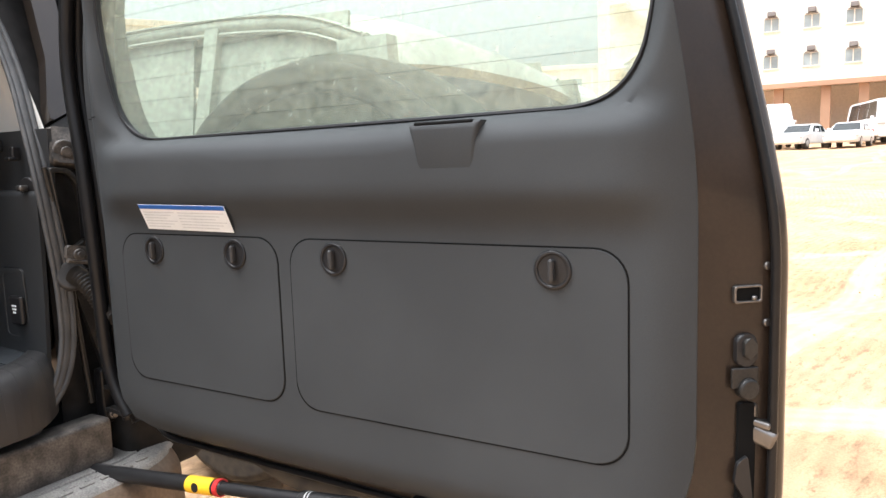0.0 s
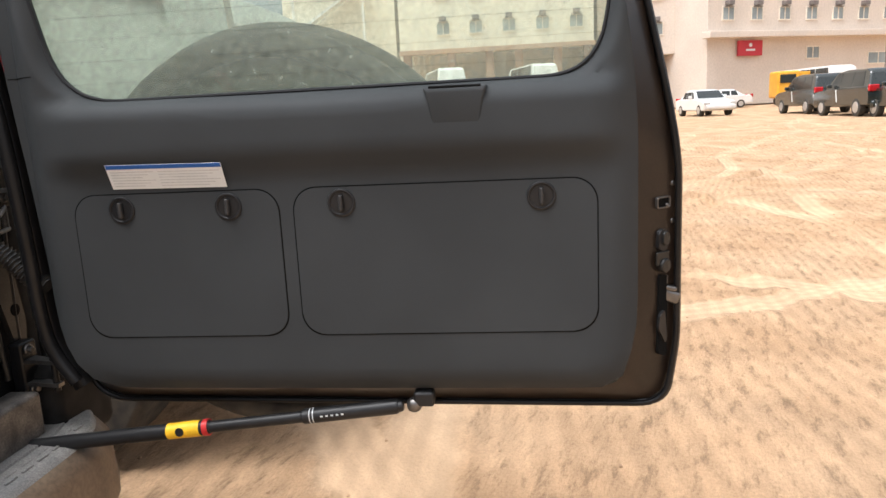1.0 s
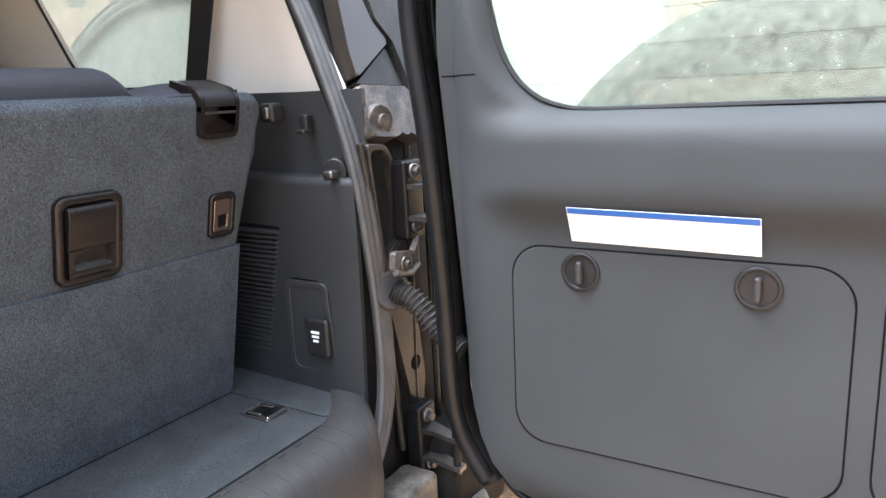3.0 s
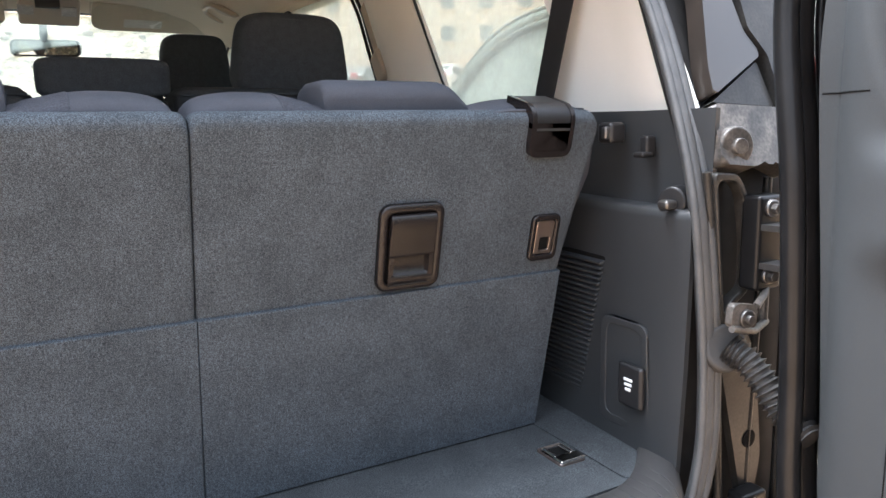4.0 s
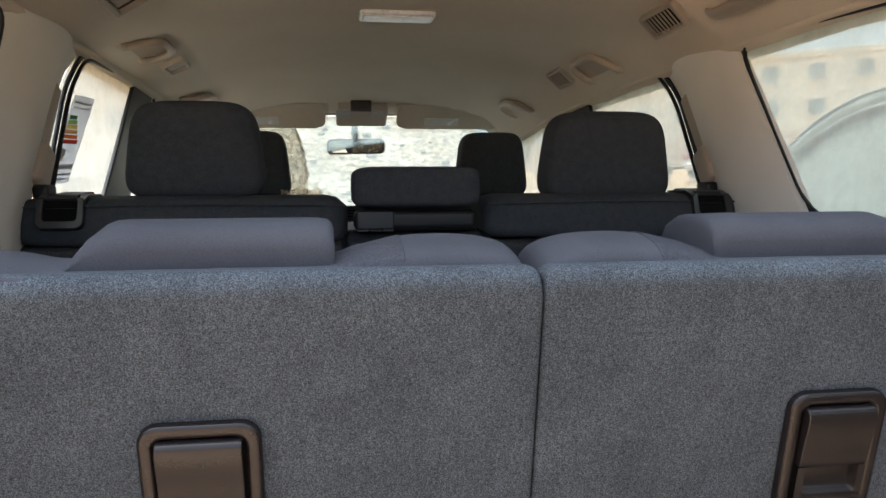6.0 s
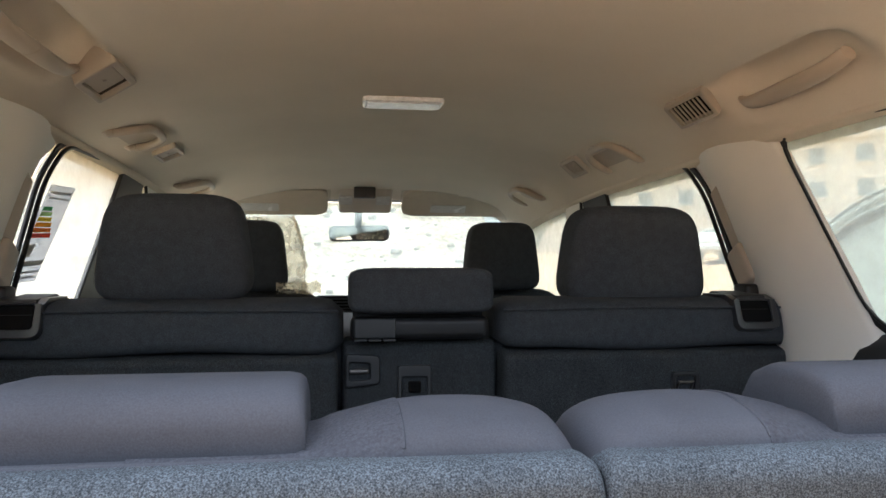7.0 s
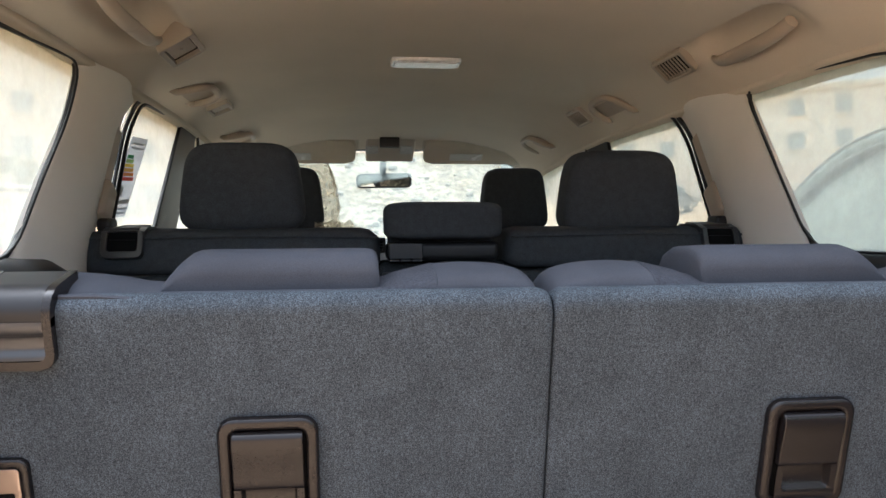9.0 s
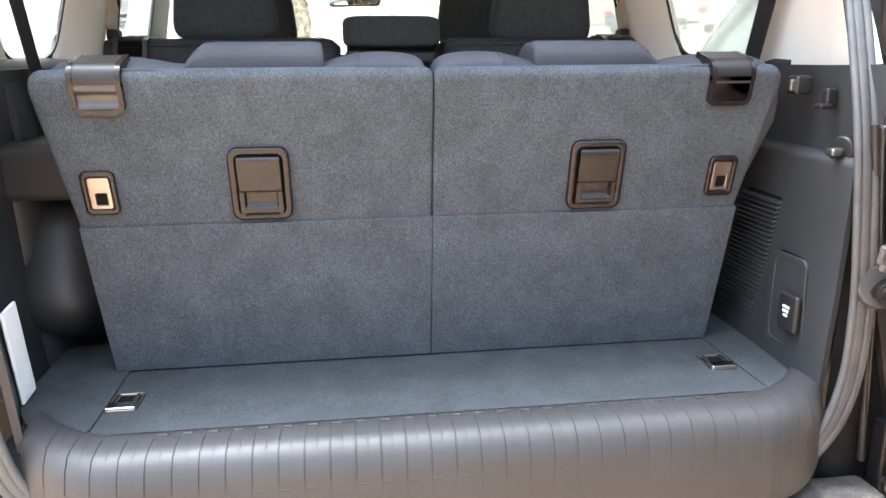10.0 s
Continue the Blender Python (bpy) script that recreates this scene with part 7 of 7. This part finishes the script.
mr = thing("rear_view_mirror", (-0.018, 3.3, 1.55), "black framed rear view mirror on a short stalk", "mirror")
b = BM()
slab(b, rrect(0.276, 0.072, 0.022, 6, -0.018, 0), 0.03, basis((0, 3.288, 1.585), (0.97, -0.24, 0), (0, -0.10, 1)), 0.006, 3)
part("housing", b, M_BLACK, mr)
b = BM()
slab(b, rrect(0.258, 0.056, 0.017, 6, -0.018, 0), 0.003, basis((0, 3.2862, 1.585), (0.97, -0.24, 0), (0, -0.10, 1)))
part("mirror_glass", b, M_MIRROR, mr)
b = BM()
tube(b, [(-0.02, 3.30, 1.61), (-0.02, 3.27, 1.64), (-0.02, 3.22, 1.69)], [0.010, 0.018, 0.014], 12)
part("stalk", b, M_BLACK, mr)

# seat belts
for side in (1, -1):
    t = thing("seat_belt", (side * 0.65, 0.68, 1.3), "dark brown-black seat belt hanging along the rear pillar", "seat belt", "rear seat belts")
    b = BM()
    rows = [[(side * 0.640, 0.60 + 0.055 * q, 1.62), (side * 0.640, 0.605 + 0.055 * q, 1.50), (side * 0.634, 0.655 + 0.05 * q, 1.31), (side * 0.622, 0.70 + 0.045 * q, 1.10)] for q in (-0.5, 0, 0.5)]
    sheet(b, rows, 0.002)
    part("webbing", b, M_BLACK, t)
    b = BM()
    rbox(b, (side * 0.652, 0.60, 1.63), (0.03, 0.075, 0.05), 0.01)
    part("upper_guide", b, M_BEIGEPL, t)
for side in (1, -1):
    t = thing("seat_belt", (side * 0.66, 1.42, 1.35), "second row belt with pale guide cover on the pillar", "seat belt", "second row seat belts")
    o, dy = (0.004, -0.008) if side > 0 else (0.028, -0.035)
    b = BM()
    rbox(b, (side * (0.666 + o), 1.375 + dy, 1.410), (0.026, 0.055, 0.09), 0.012, Euler((radians(-33), 0, 0)).to_matrix().to_4x4(), 3)
    part("guide_cover", b, M_BEIGEPL, t)
    b = BM()
    rbox(b, (side * (0.655 + o), 1.35 + dy, 1.360), (0.03, 0.05, 0.03), 0.008)
    part("guide_slot", b, M_BLACK, t)
    b = BM()
    rows = [[(side * (0.655 + o), 1.35 + dy + 0.04 * q, 1.360), (side * (0.64 + o), 1.35 + dy + 0.04 * q, 1.30), (side * (0.63 + o), 1.36 + dy + 0.04 * q, 1.1)] for q in (-0.5, 0.5)]
    sheet(b, rows, 0.002)
    part("webbing", b, M_BLACK, t)
    b = BM()
    rbox(b, (side * (0.671 + o), 1.430 + dy, 1.515), (0.010, 0.05, 0.16), 0.004, Euler((radians(-33), 0, 0)).to_matrix().to_4x4())
    part("slide_cover", b, M_BEIGEPL, t)

# energy label stuck to the left rear door window
t = thing("window_sticker", (-0.69, 1.55, 1.38), "printed energy label with coloured bars stuck to the window", "sticker")
m = yz(-1, 0.684) @ Matrix.Translation((1.548, 1.481, 0)) @ Matrix(((1, 1.0, 0, 0), (0.06, 1, 0, 0), (0, 0, 1, 0), (0, 0, 0, 1)))
b = BM()
slab(b, rrect(0.135, 0.205, 0.003), 0.0008, m)
part("sheet", b, glass("thin_paper", (0.8, 0.8, 0.8), 0.92, (0.62, 0.63, 0.64), 20.0, 0.03), t)
INKS = [glass(n, (0.8, 0.8, 0.8), 0.95, c, 20.0, 0.02) for n, c in (("green_ink", (0.16, 0.50, 0.22)), ("lime_ink", (0.45, 0.66, 0.22)), ("yellow_ink", (0.85, 0.70, 0.10)), ("amber_ink", (0.85, 0.52, 0.10)), ("orange_ink", (0.82, 0.36, 0.10)), ("red_ink", (0.75, 0.16, 0.10)))]
for k, mm in enumerate(INKS):
    b = BM()
    wd = 0.045 + 0.010 * k
    slab(b, rrect(wd, 0.0095, 0.001, cx=-0.055 + wd / 2, cy=0.048 - 0.0115 * k), 0.0008, m @ Matrix.Translation((0, 0, 0.001)))
    part("colour_bar", b, mm, t)
for k, cy, w_, h_ in ((0, 0.085, 0.11, 0.006), (1, 0.072, 0.10, 0.004), (2, -0.040, 0.035, 0.026), (3, -0.036, 0.0, 0.0), (4, -0.066, 0.12, 0.010), (5, -0.083, 0.12, 0.004), (6, -0.093, 0.09, 0.004)):
    if w_:
        b = BM()
        slab(b, rrect(w_, h_, 0.001, cx=-0.03 if k == 2 else 0.0, cy=cy), 0.0008, m @ Matrix.Translation((0, 0, 0.001)))
        part("print_line", b, M_GREYBAR, t)

# ==== the open rear door ====
DX = 0.590


def smooth(a, b, v):
    t = min(1, max(0, (v - a) / (b - a)))
    return t * t * (3 - 2 * t)


def door_depth(y, z):
    """How far the door lining stands proud towards the camera side."""
    w = (1 - smooth(-0.02, 0.10, y)) * smooth(-1.02, -0.93, y)
    t = min(1, max(0, (z - 1.215) / 0.04))
    b = w * (0.024 * smooth(1.10, 1.155, z) - 0.030 * t * t)
    b += (1 - w) * 0.006 * smooth(1.06, 1.34, z)
    e = max(0, (y - 0.06) / 0.06)
    b -= 0.035 * min(1, e) ** 2
    e = max(0, (-0.965 - y) / 0.06)
    b -= 0.035 * min(1.2, e) ** 2
    e = max(0, (0.73 - z) / 0.05)
    b -= 0.03 * min(1.2, e) ** 2
    return b


def resample(poly, n):
    P = [Vector(p) for p in poly]
    seg = [(P[i], P[(i + 1) % len(P)]) for i in range(len(P))]
    tot = sum((b - a).length for a, b in seg)
    out, acc, k = [], 0.0, 0
    for i in range(n):
        d = tot * i / n
        while acc + (seg[k][1] - seg[k][0]).length < d:
            acc += (seg[k][1] - seg[k][0]).length
            k += 1
        a, b = seg[k]
        out.append(a + (b - a) * ((d - acc) / max(1e-9, (b - a).length)))
    return out


def cast(poly, c, d):
    """Where a ray from c leaves a closed outline."""
    best = None
    for i in range(len(poly)):
        a, b = Vector(poly[i]), Vector(poly[(i + 1) % len(poly)])
        e = b - a
        den = d.x * e.y - d.y * e.x
        if abs(den) < 1e-12:
            continue
        t = ((a.x - c.x) * e.y - (a.y - c.y) * e.x) / den
        u = ((a.x - c.x) * d.y - (a.y - c.y) * d.x) / den
        if t > 0 and -1e-6 <= u <= 1 + 1e-6 and (best is None or t > best):
            best = t
    return c + d * best


DOOR_TRIM = rounded([(0.112, 0.82), (0.030, 0.690), (-0.985, 0.680), (-1.022, 0.80), (-1.022, 1.20), (-0.985, 1.45), (-0.90, 1.70), (0.08, 1.70), (0.150, 1.40), (0.138, 1.20)], [0.07, 0.09, 0.05, 0.04, 0.1, 0.1, 0.12, 0.12, 0.1, 0.1], 6)
DOOR_SKIN = rounded([(0.150, 0.80), (0.09, 0.632), (-1.094, 0.616), (-1.114, 0.75), (-1.114, 1.10), (-1.092, 1.22), (-1.040, 1.45), (-0.95, 1.75), (0.12, 1.75), (0.205, 1.45), (0.175, 1.20)], [0.06, 0.06, 0.05, 0.03, 0.1, 0.1, 0.1, 0.15, 0.15, 0.1, 0.1], 6)
DOOR_WIN = rounded([(0.030, 1.252), (-0.950, 1.256), (-0.985, 1.45), (-0.86, 1.66), (0.05, 1.66), (0.085, 1.50)], [0.11, 0.12, 0.1, 0.12, 0.12, 0.1], 8)

door = thing("rear_door", (0.62, -0.45, 0.66), "wide open side-hinged rear door, charcoal lining, dusty window", "car door")
b = BM()
hole = resample(DOOR_WIN, 180)
cen = Vector((-0.45, 1.455))
rings_y = []
for p in hole:
    d = (p - cen).normalized()
    rings_y.append((p, cast(DOOR_TRIM, cen, d)))
rows = []
M = 34
for j in range(M + 1):
    t = j / M
    row = []
    for a, e in rings_y:
        q = a + (e - a) * t
        dep = door_depth(q.x, q.y)
        roll = max(0, 1 - (q - a).length / 0.03)
        dep -= 0.024 * roll * roll
        row.append((DX - dep, q.x, q.y))
    rows.append(row)
rows += [[(x + 0.004, y, z) for x, y, z in r] for r in rows[::-1]]
rows.append(rows[0])
loft(b, rows, cap=False)
bmesh.ops.remove_doubles(b, verts=b.verts[:], dist=1e-6)
lin_ = part("lining", b, M_TRIM, door, "matt charcoal moulded lining")
# trim parting line
for ya, yb in ((0.140, 0.070),):
    b = BM()
    tube(b, [(DX - door_depth(y, 1.302) + 0.0004, y, 1.302 + 0.004 * (y - ya)) for y in [ya + (yb - ya) * i / 8 for i in range(9)]], 0.0012, 6)
    part("parting_line", b, M_SHADEBLACK, lin_)
# door skin behind
b = BM()
skin_o = [Vector(p) for p in DOOR_SKIN]
rings = []
for x, k in ((DX + 0.094, 0.972), (DX + 0.090, 0.985), (DX + 0.094, 0.997), (DX + 0.104, 1.0), (DX + 0.120, 0.998), (DX + 0.130, 0.985)):
    rings.append([(x, -0.46 + (p.x + 0.46) * k, 1.15 + (p.y - 1.15) * k) for p in skin_o])
loft(b, rings, cap=False)
part("outer_shell", b, M_PAINT, door, "glossy black-brown painted door shell")
b = BM()
# outer sheet with window opening
hole2 = resample([(-0.45 + (y + 0.45) * 1.12, 1.455 + (z - 1.455) * 1.10) for y, z in DOOR_WIN], 120)
rows = []
for t in (0.0, 0.5, 1.0):
    row = []
    for p in hole2:
        d = (p - cen).normalized()
        e = cast(DOOR_SKIN, cen, d)
        e = Vector((-0.46 + (e.x + 0.46) * 0.985, 1.15 + (e.y - 1.15) * 0.985))
        q = p + (e - p) * t
        row.append((DX + 0.130 + 0.012 * math.sin(t * math.pi), q.x, q.y))
    rows.append(row)
loft(b, rows, cap=False)
bmesh.ops.solidify(b, geom=b.faces[:], thickness=0.003)
part("outer_panel", b, M_DUSTY, door, "dusty dark outer panel")
# inner flange between lining and shell
b = BM()
rows = []
o_t = resample(DOOR_TRIM, 140)
for k in range(2):
    row = []
    for p in o_t:
        d = (p - cen).normalized()
        e = cast(DOOR_SKIN, cen, d)
        e = Vector((-0.46 + (e.x + 0.46) * 0.976, 1.15 + (e.y - 1.15) * 0.976))
        row.append((DX - door_depth(p.x, p.y) + 0.003, p.x, p.y) if k == 0 else (DX + 0.092, e.x, e.y))
    rows.append(row)
loft(b, rows, cap=False)
bmesh.ops.solidify(b, geom=b.faces[:], thickness=0.003)
part("inner_flange", b, M_EDGE, door, "brown-black painted door edge")
# rubber edge along shell
b = BM()
tube(b, [(DX + 0.084, -0.46 + (p.x + 0.46) * 0.982, 1.15 + (p.y - 1.15) * 0.982) for p in resample(DOOR_SKIN, 300)], 0.006, 8, True)
part("edge_seal", b, M_GLOSSBLACK, door)
# window pane and black edge
b = BM()
slab(b, yzp(1, [(-0.45 + (y + 0.45) * 1.03, 1.455 + (z - 1.455) * 1.06) for y, z in DOOR_WIN]), 0.004, yz(1, DX + 0.034))
pn = part("window_pane", b, G_REAR, door, "dusty green-grey heated rear window")
pn.visible_shadow = False
b = BM()
tube(b, [(DX + 0.022, p.x, p.y) for p in hole], 0.0032, 6, True)
part("window_seal", b, M_BLACK, door)
b = BM()
frame_slab(b, yzp(1, [(-0.45 + (y + 0.45) * 1.03, 1.455 + (z - 1.455) * 1.06) for y, z in DOOR_WIN]), yzp(1, [(-0.45 + (y + 0.45) * 1.0, 1.455 + (z - 1.455) * 1.0) for y, z in DOOR_WIN]), 0.012, yz(1, DX + 0.022))
part("window_reveal", b, M_TRIM, door)
for k in range(9):
    b = BM()
    z = 1.285 + 0.04 * k
    ya, yb = 0.045, -0.965
    tube(b, [(DX + 0.033, ya, z), (DX + 0.033, yb, z)], 0.00028, 4)
    part("heater_wire", b, M_HANDLE, pn)

# access lids with dark gaps
def lid(y0, y1, z0, z1, r, knobs):
    cy, cz, w_, h_ = (y0 + y1) / 2, (z0 + z1) / 2, abs(y1 - y0), z1 - z0
    b = BM()
    frame_slab(b, rrect(w_ + 0.0045, h_ + 0.0045, r + 0.002, 8), rrect(w_ - 0.001, h_ - 0.001, r, 8), 0.003, yz(1, DX - 0.0006) @ Matrix.Translation((-cy, cz, 0)))
    g = part("lid_gap", b, M_SHADEBLACK, door)
    b = BM()
    slab(b, rrect(w_, h_, r, 8), 0.004, yz(1, DX - 0.0016) @ Matrix.Translation((-cy, cz, 0)), 0.0016, 3)
    l = part("access_lid", b, M_TRIM, door, "matt charcoal access lid")
    for ky in knobs:
        c = Vector((DX - 0.002, ky, 1.051))
        b = BM()
        ringdisc(b, c + Vector((-0.003, 0, 0)), (-1, 0, 0), 0.0255, 0.0200, 0.006, 36, 0.0018)
        part("knob_rim", b, M_BLACK, l)
        b = BM()
        disc(b, c + Vector((-0.0008, 0, 0)), (-1, 0, 0), 0.0201, 0.003, 30)
        part("knob_dish", b, M_BLACK, l)
        b = BM()
        rbox(b, c + Vector((-0.006, 0, 0)), (0.011, 0.008, 0.030), 0.0035, seg=3)
        part("turn_grip", b, M_SILL, l)


lid(0.024, -0.3735, 0.803, 1.0795, 0.042, (-0.071, -0.279))
lid(-0.4025, -0.947, 0.803, 1.0795, 0.042, (-0.492, -0.851))

# pull pocket
b = BM()
m = basis((DX - 0.018, -0.708, 1.205), (0, -1, 0), (0, 0, 1))
rings = []
for zz, w_, d in ((-0.066, 0.074, -0.010), (-0.050, 0.080, -0.002), (-0.02, 0.088, 0.006), (0.015, 0.096, 0.009), (0.030, 0.104, 0.010), (0.037, 0.108, 0.009), (0.041, 0.108, 0.004)):
    rings.append([m @ Vector((x, zz, z)) for x, z in rounded([(-w_ / 2, -0.02), (w_ / 2, -0.02), (w_ / 2, d), (-w_ / 2, d)], 0.006, 3)])
loft(b, rings)
pp = part("pull_pocket", b, M_TRIM, door, "moulded charcoal pull pocket")
# dark bar painting the shade in the pocket's mouth
b = BM()
rbox(b, (DX - 0.016, -0.708, 1.2445), (0.022, 0.090, 0.005), 0.002)
part("pocket_mouth", b, M_SHADEBLACK, pp)

# printed label on the lining
lb = thing("instruction_label", (DX, -0.17, 1.09), "white instruction label with a blue heading on the door lining", "label")
for y0, y1, z0, z1, mm, off, nm in ((-0.060, -0.281, 1.0905, 1.1365, M_WHITE, 0.0, "paper"), (-0.061, -0.280, 1.1285, 1.1358, M_BLUE, 0.0006, "heading")):
    b = BM()
    rows = [[(DX - 0.0195 * max(0, (z - 1.0905) / 0.046) - 0.0025 - off, y0 + (y1 - y0) * k / 4, z - 0.003 * k / 4) for k in range(5)] for z in [z0 + (z1 - z0) * j / 20 for j in range(21)]]
    sheet(b, rows, 0.0004, (-2, 0, 1))
    part(nm, b, mm, lb)
for k in range(6):
    for c0, c1 in ((-0.066, -0.150), (-0.158, -0.274)):
        b = BM()
        z = 1.1235 - k * 0.0053
        rows = [[(DX - 0.0195 * max(0, (zz - 1.0905) / 0.046) - 0.0031, y, zz - 0.003 * (y + 0.06) / -0.22) for y in (c0, c1 + 0.012 * ((k * 7) % 3))] for zz in (z, z - 0.0014)]
        sheet(b, rows, 0.0002, (-2, 0, 1))
        part("print_line", b, M_GREYBAR, lb)

# hinge-side weatherstrip
b = BM()
tube(b, curve([(DX + 0.030, 0.095, 0.70), (DX + 0.026, 0.142, 0.80), (DX + 0.024, 0.152, 1.0), (DX + 0.024, 0.165, 1.2), (DX + 0.026, 0.188, 1.42), (DX + 0.03, 0.16, 1.62)], 6), 0.014, 10)
part("hinge_side_seal", b, M_GLOSSBLACK, door, "black rubber weatherstrip")
b = BM()
tube(b, curve([(DX + 0.064, 0.100, 0.68), (DX + 0.060, 0.152, 0.80), (DX + 0.058, 0.164, 1.0), (DX + 0.058, 0.178, 1.2), (DX + 0.060, 0.202, 1.42), (DX + 0.064, 0.17, 1.64)], 6), 0.022, 12)
part("hinge_side_seal", b, M_GLOSSBLACK, door, "black rubber weatherstrip")

# latch gear on the sloping free edge
def edge_frame(z):
    return basis((DX + 0.068, -1.069, z), (0.66, -0.75, 0), (0, 0, 1))


b = BM()
frame_slab(b, rrect(0.038, 0.022, 0.004), rrect(0.032, 0.016, 0.003), 0.006, edge_frame(1.022) @ Matrix.Translation((0.004, 0, 0.004)), 0.001)
sc_ = part("striker_cup", b, M_STEEL, door, "bright steel striker cup")
# dark plate for the shade inside the striker cup
b = BM()
slab(b, rrect(0.034, 0.018, 0.003), 0.003, edge_frame(1.022) @ Matrix.Translation((0.004, 0, 0.001)))
part("striker_hole", b, M_SHADEBLACK, sc_)
b = BM()
rbox(b, edge_frame(1.017) @ Vector((0.012, 0, 0.003)), (0.008, 0.006, 0.006), 0.002)
part("striker_tooth", b, M_STEEL, sc_)
b = BM()
slab(b, rrect(0.028, 0.040, 0.010), 0.008, edge_frame(0.953) @ Matrix.Translation((0.002, 0, 0.006)), 0.003)
part("buffer", b, M_BLACK, door, "black rubber buffer")
b = BM()
slab(b, rrect(0.017, 0.026, 0.007), 0.010, edge_frame(0.956) @ Matrix.Translation((0.004, 0, 0.011)), 0.003)
part("buffer_pad", b, M_JAMB, door)
b = BM()
c_ = edge_frame(0.905)
rbox(b, c_ @ Vector((0.0, 0.014, 0.004)), (0.036, 0.026, 0.005), 0.002, c_.to_3x3().to_4x4())
disc(b, c_ @ Vector((0.004, 0, 0.012)), c_.to_3x3() @ Vector((0, 0, 1)), 0.014, 0.02, 20, 0.004)
part("latch_button", b, M_JAMB, door)
b = BM()
slab(b, rounded([(-0.012, -0.085), (0.012, -0.095), (0.014, 0.065), (-0.010, 0.068)], 0.006), 0.006, edge_frame(0.82) @ Matrix.Translation((0.004, 0, 0.003)), 0.002)
lc_ = part("latch_cover", b, M_SHADEBLACK, door)
b = BM()
slab(b, rounded([(-0.014, -0.012), (0.006, -0.045), (0.012, -0.04), (0.004, 0.02), (-0.010, 0.012)], 0.004), 0.005, edge_frame(0.80) @ Matrix.Translation((0.0, 0, 0.008)), 0.002)
part("latch_lever", b, M_BLACK, lc_)
b = BM()
rbox(b, (DX + 0.088, -1.090, 0.842), (0.026, 0.034, 0.024), 0.006, Euler((radians(20), 0, 0)).to_matrix().to_4x4(), 3)
rbox(b, (DX + 0.090, -1.088, 0.858), (0.030, 0.026, 0.010), 0.003, Euler((radians(12), 0, 0)).to_matrix().to_4x4(), 2)
rbox(b, (DX + 0.082, -1.078, 0.874), (0.014, 0.014, 0.022), 0.005, seg=3)
part("lock_catch", b, M_STEEL, door, "grey metal lock catch")
for zz in (0.985, 1.055):
    b = BM()
    c_ = edge_frame(zz)
    disc(b, c_ @ Vector((0.030, 0, 0.004)), c_.to_3x3() @ Vector((0, 0, 1)), 0.005, 0.008, 14, 0.002)
    part("bolt", b, M_STEEL, door)

# spare wheel carried on the outside of the door
sp = thing("spare_wheel", (0.83, -0.318, 0.97), "dusty spare wheel with a hard cover on the door", "spare wheel")
b = BM()
ax = Vector((1, 0, 0))
prof = [(0.0, 0.60), (0.02, 0.93), (0.06, 1.0), (0.15, 1.0), (0.195, 0.95), (0.215, 0.80), (0.22, 0.0)]
rings = []
for dx, k in prof:
    rings.append([(0.735 + dx, -0.314 + 0.432 * max(k, 0.02) * math.cos(2 * math.pi * i / 56), 0.968 + 0.432 * max(k, 0.02) * math.sin(2 * math.pi * i / 56)) for i in range(56)])
loft(b, rings)
part("cover", b, M_COVER, sp, "olive dust-coated hard wheel cover")
b = BM()
tube(b, [(0.745, -0.314 + 0.386 * math.cos(2 * math.pi * i / 56), 0.968 + 0.386 * math.sin(2 * math.pi * i / 56)) for i in range(56)], 0.028, 10, True)
part("tyre", b, M_TYRE, sp)

# gas strut
gs = thing("gas_strut", (0.60, -0.15, 0.56), "black gas strut with a yellow warning label holding the door", "strut")
A, B = Vector((0.600, 0.262, 0.560)), Vector((0.612, -0.600, 0.652))
at = lambda t: A + (B - A) * t
for t0, t1, r, mm, nm in ((0.02, 0.52, 0.0155, M_BLACK, "cylinder"), (0.50, 0.975, 0.0115, M_BLACK, "sleeve"), (0.74, 0.965, 0.0150, M_BLACK, "end_cover")):
    b = BM()
    tube(b, [at(t0), at(t0 + 0.006), at(t1 - 0.006), at(t1)], [r * 0.8, r, r, r * 0.8], 18)
    part(nm, b, mm, gs)
b = BM()
tube(b, [at(0.418), at(0.497)], 0.0163, 20)
yl_ = part("warning_label", b, M_YELLOW, gs, "yellow warning label")
b = BM()
disc(b, at(0.452) + Vector((-0.0168, 0, 0.002)), (-1, 0, 0.1), 0.009, 0.001, 20)
part("pictogram", b, M_BLACK, yl_)
b = BM()
tube(b, [at(0.505), at(0.517)], 0.0168, 20)
part("red_ring", b, M_RED, gs, "red ring")
for q in (0.76, 0.768):
    b = BM()
    tube(b, [at(q), at(q + 0.002)], 0.0152, 18)
    part("white_line", b, M_GREYBAR, gs)
for q in range(5):
    b = BM()
    p = at(0.79 + q * 0.012) + Vector((-0.0152, 0, 0.002))
    rbox(b, p, (0.001, 0.005, 0.003), 0)
    part("print_mark", b, M_GREYBAR, gs)
for q in (0.0, 1.0):
    b = BM()
    puff(b, at(q), (0.03, 0.03, 0.03), 0.9, nu=16, nv=10)
    part("ball_joint", b, M_STEEL, gs)
b = BM()
rbox(b, (0.615, -0.62, 0.665), (0.03, 0.04, 0.03), 0.006)
part("door_bracket", b, M_BLACK, gs)
